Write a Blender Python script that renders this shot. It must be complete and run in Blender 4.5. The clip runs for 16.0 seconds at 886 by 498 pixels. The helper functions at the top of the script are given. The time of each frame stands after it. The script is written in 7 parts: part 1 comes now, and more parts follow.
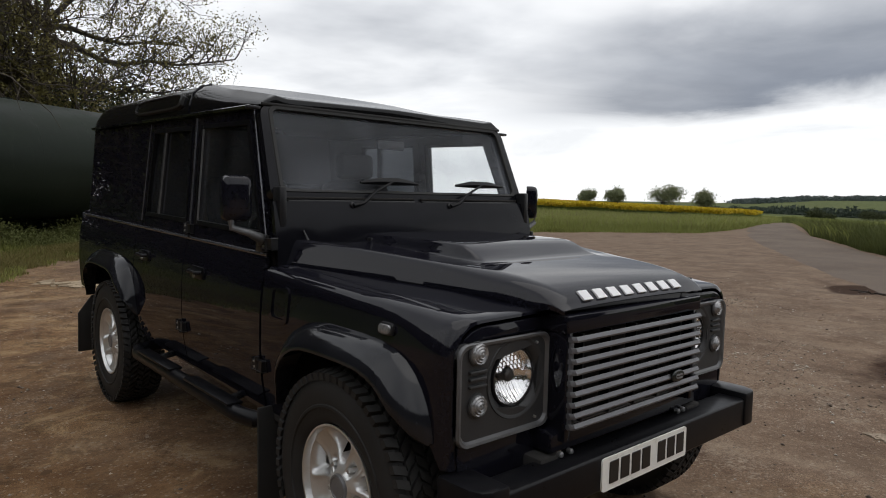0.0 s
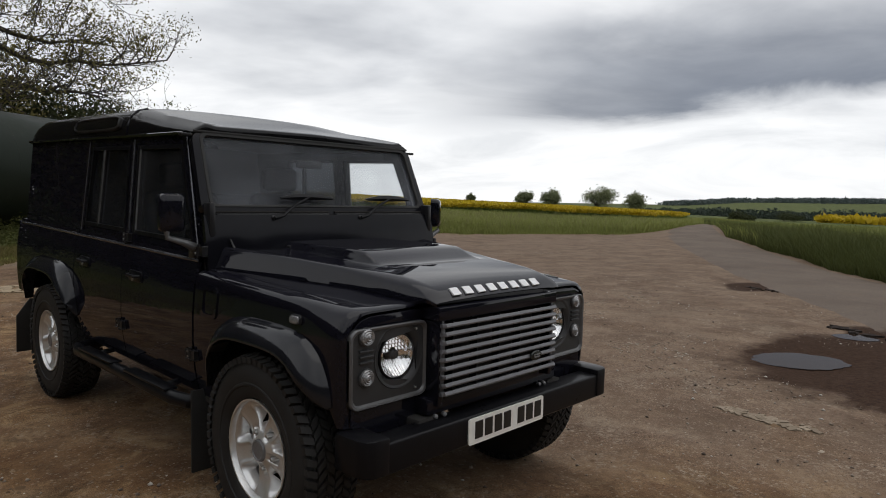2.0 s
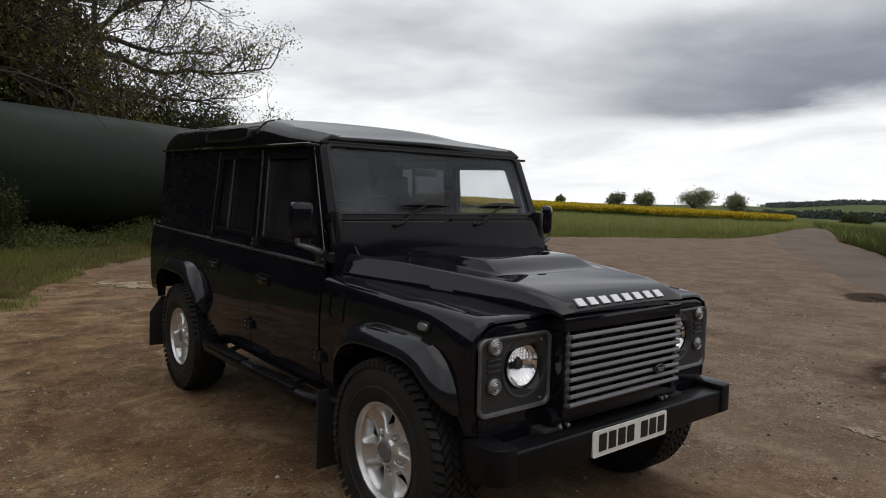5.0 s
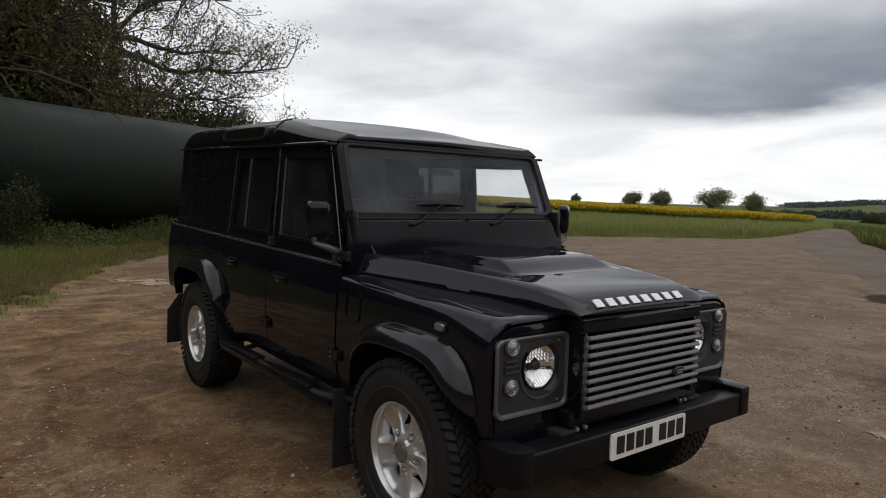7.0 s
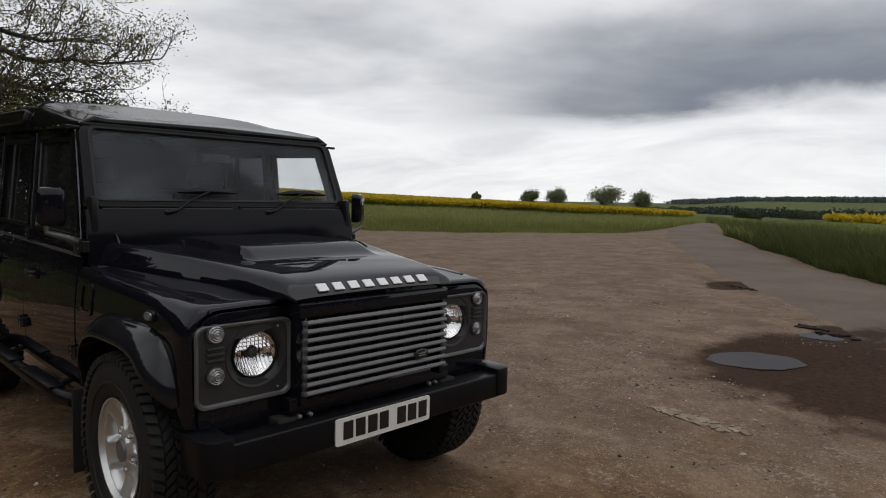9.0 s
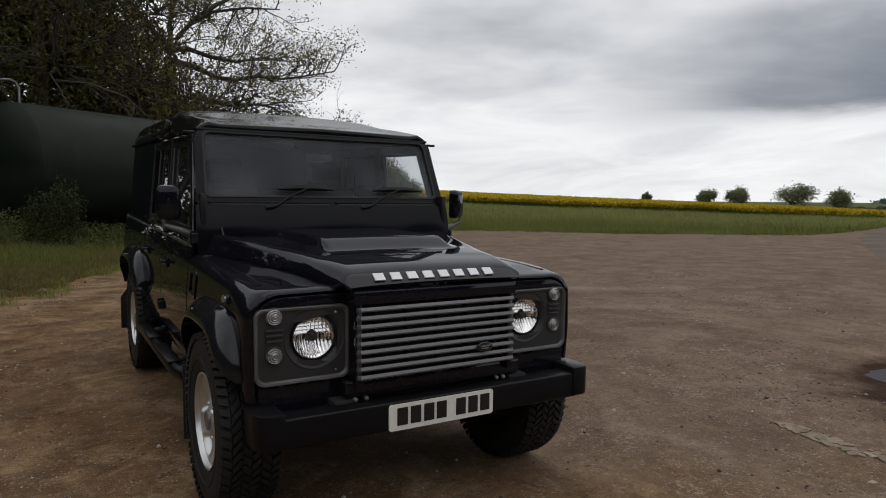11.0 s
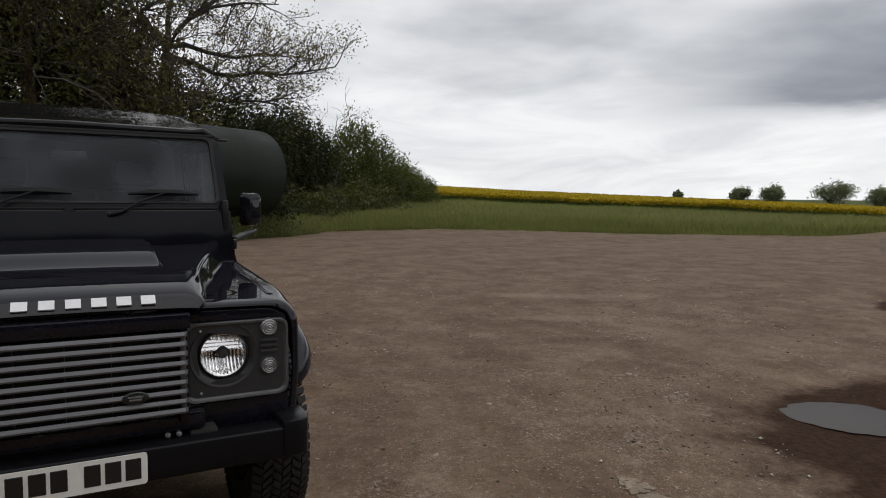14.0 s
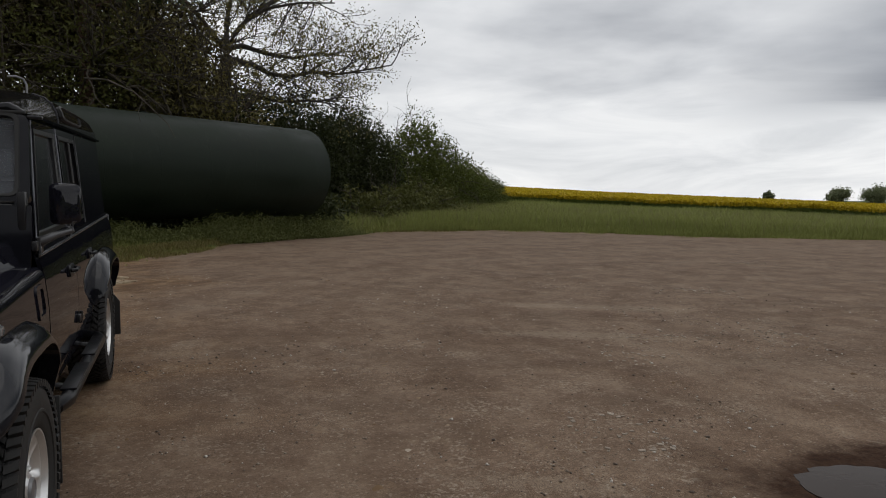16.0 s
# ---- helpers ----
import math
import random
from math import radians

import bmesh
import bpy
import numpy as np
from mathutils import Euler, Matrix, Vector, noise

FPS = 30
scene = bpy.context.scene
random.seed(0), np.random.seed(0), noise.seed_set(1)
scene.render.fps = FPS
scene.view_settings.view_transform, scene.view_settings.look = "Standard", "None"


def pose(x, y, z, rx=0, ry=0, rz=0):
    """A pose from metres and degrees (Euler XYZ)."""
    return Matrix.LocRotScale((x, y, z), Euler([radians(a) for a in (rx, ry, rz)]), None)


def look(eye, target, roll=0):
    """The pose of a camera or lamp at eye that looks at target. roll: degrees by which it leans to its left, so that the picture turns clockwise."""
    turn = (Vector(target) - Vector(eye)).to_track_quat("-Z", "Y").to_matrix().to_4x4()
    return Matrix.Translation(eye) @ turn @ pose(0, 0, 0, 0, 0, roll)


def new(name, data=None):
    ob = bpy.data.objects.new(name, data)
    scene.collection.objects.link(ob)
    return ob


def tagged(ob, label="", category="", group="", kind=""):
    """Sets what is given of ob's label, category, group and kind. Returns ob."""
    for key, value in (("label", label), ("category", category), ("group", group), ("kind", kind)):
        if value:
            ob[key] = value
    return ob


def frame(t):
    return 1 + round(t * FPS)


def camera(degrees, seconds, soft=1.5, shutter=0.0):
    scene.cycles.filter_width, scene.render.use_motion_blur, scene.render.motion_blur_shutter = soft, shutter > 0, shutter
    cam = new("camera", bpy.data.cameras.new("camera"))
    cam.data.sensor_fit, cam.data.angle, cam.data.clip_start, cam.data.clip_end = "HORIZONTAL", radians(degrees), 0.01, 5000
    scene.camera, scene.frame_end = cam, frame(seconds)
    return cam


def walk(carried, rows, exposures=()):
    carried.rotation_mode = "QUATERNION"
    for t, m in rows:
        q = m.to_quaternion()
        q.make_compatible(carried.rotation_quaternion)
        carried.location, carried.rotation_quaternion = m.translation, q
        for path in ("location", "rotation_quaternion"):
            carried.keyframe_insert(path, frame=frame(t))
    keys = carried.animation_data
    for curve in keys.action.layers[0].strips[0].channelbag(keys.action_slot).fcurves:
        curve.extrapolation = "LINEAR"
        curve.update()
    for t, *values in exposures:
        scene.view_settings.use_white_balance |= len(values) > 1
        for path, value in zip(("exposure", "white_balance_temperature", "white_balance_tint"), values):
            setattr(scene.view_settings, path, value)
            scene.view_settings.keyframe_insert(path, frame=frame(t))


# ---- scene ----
cam = camera(67.8, 16.0, soft=1.0)
PATH = [
    (0, (-2.035, -1.887, 1.39), (-0.718, -0.39, 1.233), 1.1),
    (0.5, (-2.239, -1.85, 1.409), (-0.93, -0.346, 1.255), 1.3),
    (1, (-2.35, -2.032, 1.452), (-1.037, -0.53, 1.304), 1.3),
    (1.5, (-2.308, -2.307, 1.44), (-0.86, -0.935, 1.294), 1.1),
    (2, (-2.286, -2.422, 1.458), (-0.838, -1.05, 1.309), 1.2),
    (2.5, (-2.341, -2.344, 1.479), (-0.935, -0.929, 1.326), 1.4),
    (3, (-2.4, -2.283, 1.476), (-1.088, -0.783, 1.32), 1.4),
    (3.5, (-2.412, -2.29, 1.5), (-1.139, -0.755, 1.345), 1.4),
    (4, (-2.422, -2.296, 1.486), (-1.155, -0.756, 1.332), 1.4),
    (6.5, (-2.405, -2.38, 1.504), (-1.181, -0.806, 1.351), 1.4),
    (7, (-2.416, -2.315, 1.495), (-1.198, -0.737, 1.339), 1.5),
    (7.5, (-2.402, -2.367, 1.482), (-1.188, -0.785, 1.328), 1.4),
    (8, (-2.276, -2.573, 1.475), (-1.051, -1.0, 1.327), 1.2),
    (8.5, (-2.105, -2.757, 1.488), (-0.824, -1.228, 1.339), 1.1),
    (9, (-1.828, -2.766, 1.446), (-0.397, -1.378, 1.293), 1.2),
    (9.5, (-1.598, -2.738, 1.434), (-0.157, -1.36, 1.279), 1.2),
    (10, (-1.494, -2.775, 1.382), (-0.174, -1.279, 1.233), 0.9),
    (10.2, (-1.53, -2.816, 1.401), (-0.312, -1.237, 1.254), 1.0),
    (12.3, (-1.091, -3.34, 1.416), (-0.111, -1.604, 1.258), 0.6),
    (12.5, (-0.989, -3.308, 1.403), (-0.009, -1.572, 1.244), 0.7),
    (13, (-0.651, -3.185, 1.428), (0.321, -1.445, 1.259), 1.0),
    (13.5, (-0.307, -3.138, 1.433), (0.66, -1.395, 1.265), 1.1),
    (14, (0.071, -3.149, 1.471), (1.026, -1.399, 1.305), 0.8),
    (14.5, (0.431, -3.079, 1.45), (1.379, -1.326, 1.285), 1.0),
    (15, (0.739, -2.978, 1.47), (1.679, -1.221, 1.304), 0.9),
    (15.5, (1.089, -2.878, 1.459), (1.998, -1.104, 1.296), 0.9),
    (16, (1.388, -2.722, 1.434), (2.127, -0.871, 1.269), 0.8),
]
walk(cam, [(t, look(eye, target, roll)) for t, eye, target, roll in PATH], [(0, 0.46), (0.5, 0.45), (1.0, 0.47), (1.5, 0.41), (2.0, 0.31), (2.5, 0.25), (3.0, 0.25), (3.5, 0.28), (4.2, 0.29), (6.5, 0.31), (7.5, 0.30), (8.0, 0.32), (8.5, 0.25), (9.0, 0.14), (9.5, 0.08), (10.0, 0.08), (12.5, 0.17), (14.0, 0.13), (16.0, 0.06)])

# ---- world and light ----
world = bpy.data.worlds.new("overcast_sky")
scene.world = world
world.use_nodes = True
wt = world.node_tree
wt.nodes.clear()


def wn(kind, **kw):
    n = wt.nodes.new(kind)
    for k, v in kw.items():
        n.inputs[k].default_value = v
    return n


def wl(a, b):
    wt.links.new(a, b)


def wmath(op, a, b=None, c=None):
    n = wt.nodes.new("ShaderNodeMath")
    n.operation = op
    for i, v in enumerate((a, b, c)):
        if v is None:
            continue
        if isinstance(v, (int, float)):
            n.inputs[i].default_value = v
        else:
            wl(v, n.inputs[i])
    return n.outputs[0]


def wramp(fac, stops):
    n = wt.nodes.new("ShaderNodeValToRGB")
    e = n.color_ramp.elements
    while len(e) < len(stops):
        e.new(0.5)
    for el, (p, v) in zip(e, stops):
        el.position = p
        el.color = (*v, 1) if isinstance(v, tuple) else (v, v, v, 1)
    wl(fac, n.inputs[0])
    return n.outputs[0]


def wmix(fac, a, b):
    n = wt.nodes.new("ShaderNodeMix")
    n.data_type = "RGBA"
    for sock, v in ((n.inputs[0], fac), (n.inputs[6], a), (n.inputs[7], b)):
        if isinstance(v, (int, float)):
            sock.default_value = v
        elif isinstance(v, tuple):
            sock.default_value = (*v, 1)
        else:
            wl(v, sock)
    return n.outputs[2]


SUN_EL, SUN_AZ = radians(74), radians(110)
sky = wt.nodes.new("ShaderNodeTexSky")
sky.sky_type = "NISHITA"
sky.sun_disc = False
sky.sun_elevation, sky.sun_rotation = SUN_EL, SUN_AZ
coord = wt.nodes.new("ShaderNodeTexCoord")
sep = wt.nodes.new("ShaderNodeSeparateXYZ")
wl(coord.outputs["Generated"], sep.inputs[0])
up = wmath("MAXIMUM", sep.outputs[2], 0.0)
# cloud layer seen in perspective: the direction laid onto a flat sheet overhead
den = wmath("ADD", up, 0.10)
comb = wt.nodes.new("ShaderNodeCombineXYZ")
wl(wmath("DIVIDE", sep.outputs[0], den), comb.inputs[0])
wl(wmath("DIVIDE", sep.outputs[1], den), comb.inputs[1])
n1 = wn("ShaderNodeTexNoise", Scale=0.55, Detail=5.0, Roughness=0.48, Distortion=0.1)
n2 = wn("ShaderNodeTexNoise", Scale=1.6, Detail=5.0, Roughness=0.52, Distortion=0.15)
wl(comb.outputs[0], n1.inputs["Vector"])
wl(comb.outputs[0], n2.inputs["Vector"])
mixed = wmath("ADD", wmath("MULTIPLY", n1.outputs["Fac"], 0.7), wmath("MULTIPLY", n2.outputs["Fac"], 0.3))
grey = wramp(mixed, [(0.33, (0.40, 0.415, 0.445)), (0.44, (0.60, 0.615, 0.64)), (0.54, (0.79, 0.80, 0.815)), (0.64, (0.93, 0.93, 0.935))])
# thinner, brighter cloud towards the horizon, in long low streaks
az = wmath("ARCTAN2", sep.outputs[0], sep.outputs[1])
flat = wt.nodes.new("ShaderNodeCombineXYZ")
wl(wmath("MULTIPLY", az, 3.4), flat.inputs[0])
wl(wmath("MULTIPLY", up, 15.0), flat.inputs[1])
n3 = wn("ShaderNodeTexNoise", Scale=1.0, Detail=6.0, Roughness=0.58, Distortion=0.7)
wl(flat.outputs[0], n3.inputs["Vector"])
streak = wramp(n3.outputs["Fac"], [(0.34, (0.67, 0.685, 0.705)), (0.48, (0.79, 0.80, 0.815)), (0.60, (0.89, 0.895, 0.90))])
low = wramp(wmath("ADD", up, wmath("MULTIPLY", wmath("SUBTRACT", mixed, 0.5), -0.30)), [(0.0, 1.0), (0.11, 0.92), (0.19, 0.35), (0.30, 0.0)])
cloud = wmix(low, grey, streak)
# a long dark bank of rain cloud low in the east-north-east, with a firm lower edge
wob = wmath("MULTIPLY", wmath("SUBTRACT", n3.outputs["Fac"], 0.5), 0.075)
tilt = wmath("MULTIPLY", wmath("SUBTRACT", az, 1.25), 0.05)
el = wmath("ADD", wmath("SUBTRACT", up, tilt), wob)
step = wramp(wmath("SUBTRACT", az, 1.15), [(0.0, 0.0), (0.12, 0.012), (0.30, 0.02)])
el = wmath("SUBTRACT", el, step)
lower = wramp(el, [(0.0, 0.0), (0.112, 0.0), (0.142, 1.0), (0.20, 0.85), (0.33, 0.0)])
across = wramp(wmath("ADD", az, wmath("MULTIPLY", wob, 4.0)), [(0.0, 0.0), (0.75, 0.06), (1.08, 1.0)])
reach = wramp(wmath("SUBTRACT", az, 1.0), [(0.0, 0.85), (0.15, 1.0), (0.55, 1.0), (0.95, 0.1)])
bank = wmath("MULTIPLY", lower, wmath("MULTIPLY", across, reach))
cloud = wmix(wmath("MULTIPLY", bank, 1.0), cloud, wmix(n2.outputs["Fac"], (0.105, 0.120, 0.156), (0.270, 0.292, 0.335)))
nish = wmix(1.0, (0, 0, 0), sky.outputs[0])
sc = wt.nodes.new("ShaderNodeVectorMath")
sc.operation = "SCALE"
wl(nish, sc.inputs[0])
sc.inputs["Scale"].default_value = 0.08
total = wmix(0.96, sc.outputs[0], cloud)
bg = wt.nodes.new("ShaderNodeBackground")
wl(total, bg.inputs[0])
bg.inputs[1].default_value = 1.0
wo = wt.nodes.new("ShaderNodeOutputWorld")
wl(bg.outputs[0], wo.inputs[0])

sun = new("sun", bpy.data.lights.new("sun", "SUN"))
sun.data.energy, sun.data.angle, sun.data.color = 0.44, radians(64), (1.0, 0.96, 0.91)
sun.matrix_world = look((0, 0, 0), (-math.sin(SUN_AZ) * math.cos(SUN_EL), -math.cos(SUN_AZ) * math.cos(SUN_EL), -math.sin(SUN_EL)))

# ---- materials ----


class Mat:
    """A node material with short ways to build it."""

    def __init__(self, name, base=(0.5, 0.5, 0.5), rough=0.5, metal=0.0, coat=0.0, spec=0.5):
        self.m = bpy.data.materials.new(name)
        self.m.use_nodes = True
        self.t = self.m.node_tree
        self.b = self.t.nodes["Principled BSDF"]
        self.set(**{"Base Color": (*base, 1), "Roughness": rough, "Metallic": metal, "Coat Weight": coat, "Coat Roughness": 0.03, "Specular IOR Level": spec})
        self.c = self.t.nodes.new("ShaderNodeTexCoord").outputs["Object"]

    def set(self, **kw):
        for k, v in kw.items():
            if isinstance(v, (int, float, tuple)):
                self.b.inputs[k].default_value = v
            else:
                self.t.links.new(v, self.b.inputs[k])
        return self

    def noise(self, scale, detail=4.0, rough=0.55, vec=None, dist=0.0):
        n = self.t.nodes.new("ShaderNodeTexNoise")
        n.inputs["Scale"].default_value, n.inputs["Detail"].default_value = scale, detail
        n.inputs["Roughness"].default_value, n.inputs["Distortion"].default_value = rough, dist
        self.t.links.new(vec or self.c, n.inputs["Vector"])
        return n.outputs["Fac"]

    def voronoi(self, scale, out="Distance", vec=None):
        n = self.t.nodes.new("ShaderNodeTexVoronoi")
        n.inputs["Scale"].default_value = scale
        self.t.links.new(vec or self.c, n.inputs["Vector"])
        return n.outputs[out]

    def stretch(self, sx, sy, sz):
        n = self.t.nodes.new("ShaderNodeMapping")
        n.inputs["Scale"].default_value = (sx, sy, sz)
        self.t.links.new(self.c, n.inputs["Vector"])
        return n.outputs[0]

    def ramp(self, fac, *stops):
        n = self.t.nodes.new("ShaderNodeValToRGB")
        e = n.color_ramp.elements
        while len(e) < len(stops):
            e.new(0.5)
        for el, (p, v) in zip(e, stops):
            el.position = p
            el.color = (*v, 1) if isinstance(v, tuple) else (v, v, v, 1)
        self.t.links.new(fac, n.inputs[0])
        return n.outputs[0]

    def math(self, op, a, b=0.0):
        n = self.t.nodes.new("ShaderNodeMath")
        n.operation = op
        for i, v in enumerate((a, b)):
            if isinstance(v, (int, float)):
                n.inputs[i].default_value = v
            else:
                self.t.links.new(v, n.inputs[i])
        return n.outputs[0]

    def mix(self, fac, a, b, how="MIX"):
        n = self.t.nodes.new("ShaderNodeMix")
        n.data_type, n.blend_type = "RGBA", how
        for sock, v in ((n.inputs[0], fac), (n.inputs[6], a), (n.inputs[7], b)):
            if isinstance(v, (int, float)):
                sock.default_value = v if sock.type == "VALUE" else (v, v, v, 1)
            elif isinstance(v, tuple):
                sock.default_value = (*v, 1)
            else:
                self.t.links.new(v, sock)
        return n.outputs[2]

    def random(self, island=False):
        if island:
            return self.t.nodes.new("ShaderNodeNewGeometry").outputs["Random Per Island"]
        return self.t.nodes.new("ShaderNodeObjectInfo").outputs["Random"]

    def bump(self, height, strength=0.3, distance=0.01):
        n = self.t.nodes.new("ShaderNodeBump")
        n.inputs["Strength"].default_value, n.inputs["Distance"].default_value = strength, distance
        self.t.links.new(height, n.inputs["Height"])
        self.t.links.new(n.outputs[0], self.b.inputs["Normal"])
        return self


def simple(name, base, rough=0.5, metal=0.0, coat=0.0, var=0.15, scale=30.0, bump=0.0, spec=0.5):
    """A plain material with slight variation at two scales."""
    k = Mat(name, base, rough, metal, coat, spec)
    f = k.math("ADD", k.math("MULTIPLY", k.noise(scale), 0.5), k.math("MULTIPLY", k.noise(scale * 0.12), 0.5))
    lo, hi = tuple(c * (1 - var) for c in base), tuple(min(1, c * (1 + var)) for c in base)
    k.set(**{"Base Color": k.ramp(f, (0.35, lo), (0.65, hi)), "Roughness": k.ramp(f, (0.3, max(0.02, rough * 0.8)), (0.7, min(1, rough * 1.2)))})
    if bump:
        k.bump(k.noise(scale * 4), bump, 0.002)
    return k.m


def paint_black():
    k = Mat("black_paint", (0.006, 0.0062, 0.0078), 0.30, 0.0, 0.80, 0.0)
    veil = k.math("MULTIPLY", k.noise(2.2, 5), k.noise(60, 3))
    k.set(**{"Base Color": k.ramp(veil, (0.2, (0.0066, 0.0065, 0.0102)), (0.42, (0.0100, 0.0099, 0.0146)))})
    k.set(**{"Coat Roughness": k.ramp(k.noise(3.5, 4), (0.35, 0.004), (0.7, 0.02)), "Coat IOR": 1.43})
    return k.m


def glass(name, tint, rough=0.0, gloss=0.045, veil=0.0, rim=0.94):
    """Thin glazing: a clear pane that reflects by Fresnel."""
    m = bpy.data.materials.new(name)
    m.use_nodes = True
    t = m.node_tree
    t.nodes.clear()
    tr, gl, mx, lw, out = (t.nodes.new("ShaderNode" + n) for n in ("BsdfTransparent", "BsdfGlossy", "MixShader", "LayerWeight", "OutputMaterial"))
    tr.inputs[0].default_value = (*tint, 1)
    gl.inputs["Roughness"].default_value = rough
    pw, ml, ad = (t.nodes.new("ShaderNodeMath") for _ in range(3))
    pw.operation, ml.operation, ad.operation = "POWER", "MULTIPLY", "ADD"
    pw.inputs[1].default_value, ml.inputs[1].default_value, ad.inputs[1].default_value = 5.0, rim, gloss
    lw.inputs[0].default_value = 0.5
    t.links.new(lw.outputs["Facing"], pw.inputs[0])
    t.links.new(pw.outputs[0], ml.inputs[0])
    t.links.new(ml.outputs[0], ad.inputs[0])
    t.links.new(ad.outputs[0], mx.inputs[0])
    t.links.new(tr.outputs[0], mx.inputs[1])
    t.links.new(gl.outputs[0], mx.inputs[2])
    t.links.new(mx.outputs[0], out.inputs[0])
    if veil:
        # a thin uneven pale film, painting in the sky's sheen on the glass
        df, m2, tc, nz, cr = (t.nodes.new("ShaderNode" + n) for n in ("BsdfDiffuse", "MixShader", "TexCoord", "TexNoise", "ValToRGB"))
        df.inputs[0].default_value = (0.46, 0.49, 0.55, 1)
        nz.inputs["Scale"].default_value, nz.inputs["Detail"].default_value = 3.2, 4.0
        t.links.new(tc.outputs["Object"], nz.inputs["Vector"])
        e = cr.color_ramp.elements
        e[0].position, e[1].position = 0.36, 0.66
        e[0].color, e[1].color = (veil * 0.45,) * 3 + (1,), (veil * 1.5,) * 3 + (1,)
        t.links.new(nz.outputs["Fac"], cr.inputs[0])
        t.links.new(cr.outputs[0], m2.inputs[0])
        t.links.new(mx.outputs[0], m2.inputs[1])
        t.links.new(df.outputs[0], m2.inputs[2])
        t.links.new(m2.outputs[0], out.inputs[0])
    return m


M = {}
M["paint"] = paint_black()
M["satin"] = simple("satin_black_plastic", (0.0135, 0.0134, 0.0148), 0.34, bump=0.05, spec=0.35)
M["dark"] = simple("matt_black_cavity", (0.032, 0.0305, 0.0295), 0.9, spec=0.1)
M["rubber"] = simple("tyre_rubber", (0.020, 0.0194, 0.0190), 0.65, var=0.35, scale=14, bump=0.2, spec=0.25)
M["flap"] = simple("mud_flap_rubber", (0.025, 0.0248, 0.0245), 0.55, scale=9, spec=0.2)
M["grille"] = simple("grey_grille_paint", (0.118, 0.118, 0.126), 0.34, 0.4, var=0.1)
M["bezel"] = simple("dark_grey_lamp_panel", (0.030, 0.0305, 0.032), 0.46, bump=0.05, spec=0.4)
M["rim_grey"] = simple("silver_grey_trim", (0.17, 0.17, 0.175), 0.36, 0.3)
M["panel_rim"] = simple("grey_panel_rim", (0.105, 0.106, 0.110), 0.38, 0.3)
M["alloy"] = simple("silver_alloy", (0.66, 0.66, 0.655), 0.36, 0.8, var=0.12, scale=18)
k = Mat("lamp_reflector", (0.90, 0.90, 0.91), 0.17, 1.0)
k.bump(k.noise(60, 2, 0.5), 0.10, 0.004)
M["reflector"] = k.m
M["arch"] = simple("arch_trim_plastic", (0.0125, 0.0130, 0.0160), 0.07, coat=0.12, var=0.3, scale=9, spec=0.30)
M["frame"] = simple("black_frame_paint", (0.0076, 0.0077, 0.0104), 0.12, var=0.2, scale=8, spec=0.15)
# grey that paints highlights onto edges of the black body
M["capping"] = simple("edge_glint_paint", (0.098, 0.101, 0.112), 0.22, 0.5, var=0.45, scale=12)
M["bumper"] = simple("smooth_black_bumper", (0.0066, 0.0066, 0.0080), 0.32, bump=0.04, spec=0.16)
M["steel"] = simple("zinc_steel", (0.45, 0.45, 0.44), 0.35, 0.9)
M["letter"] = simple("pale_silver_badge", (0.72, 0.72, 0.73), 0.35, 0.0, var=0.06)
M["plate"] = simple("white_plate", (0.74, 0.73, 0.69), 0.30, 0.0, var=0.05)
M["ink"] = simple("black_print", (0.01, 0.01, 0.01), 0.4)
M["badge"] = simple("dark_green_badge", (0.012, 0.016, 0.014), 0.25)
M["seat"] = simple("dark_seat_cloth", (0.011, 0.011, 0.012), 0.9, scale=60, spec=0.1)
M["dash"] = simple("dark_dashboard", (0.013, 0.013, 0.014), 0.8, scale=12, spec=0.15)
M["liner"] = simple("grey_headlining", (0.060, 0.060, 0.062), 0.9)
M["glass"] = glass("clear_glass", (0.93, 0.94, 0.94), 0.0, 0.045, 0.016)
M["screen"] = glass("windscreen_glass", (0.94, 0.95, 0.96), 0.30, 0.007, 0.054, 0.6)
M["tint"] = glass("tinted_glass", (0.20, 0.21, 0.22), 0.0, 0.045, 0.016)
M["roof_glass"] = simple("black_roof_glass", (0.006, 0.006, 0.007), 0.04, spec=0.5, var=0.05)
M["lens"] = glass("lamp_glass", (0.98, 0.98, 0.98), 0.0, 0.03)
M["mirror"] = simple("mirror_glass", (0.85, 0.85, 0.86), 0.02, 1.0, var=0.01)
M["amber"] = simple("clear_signal_lens", (0.24, 0.24, 0.245), 0.08, 0.4, var=0.5, scale=120)

# ---- mesh tools ----


def part(name, bm, material, parent=None, label="", smooth=35, kind=""):
    """Links a bmesh as one mesh object, under a thing or a part if given."""
    bmesh.ops.recalc_face_normals(bm, faces=bm.faces)
    me = bpy.data.meshes.new(name)
    bm.to_mesh(me)
    bm.free()
    me.materials.append(material)
    if smooth:
        me.shade_smooth()
        me.set_sharp_from_angle(angle=radians(smooth))
    ob = new(name, me)
    ob.parent = parent
    return tagged(ob, label, kind=kind)


def thing(name, label, category, group=""):
    return tagged(new(name), label, category, group)


def fresh():
    return bmesh.new()


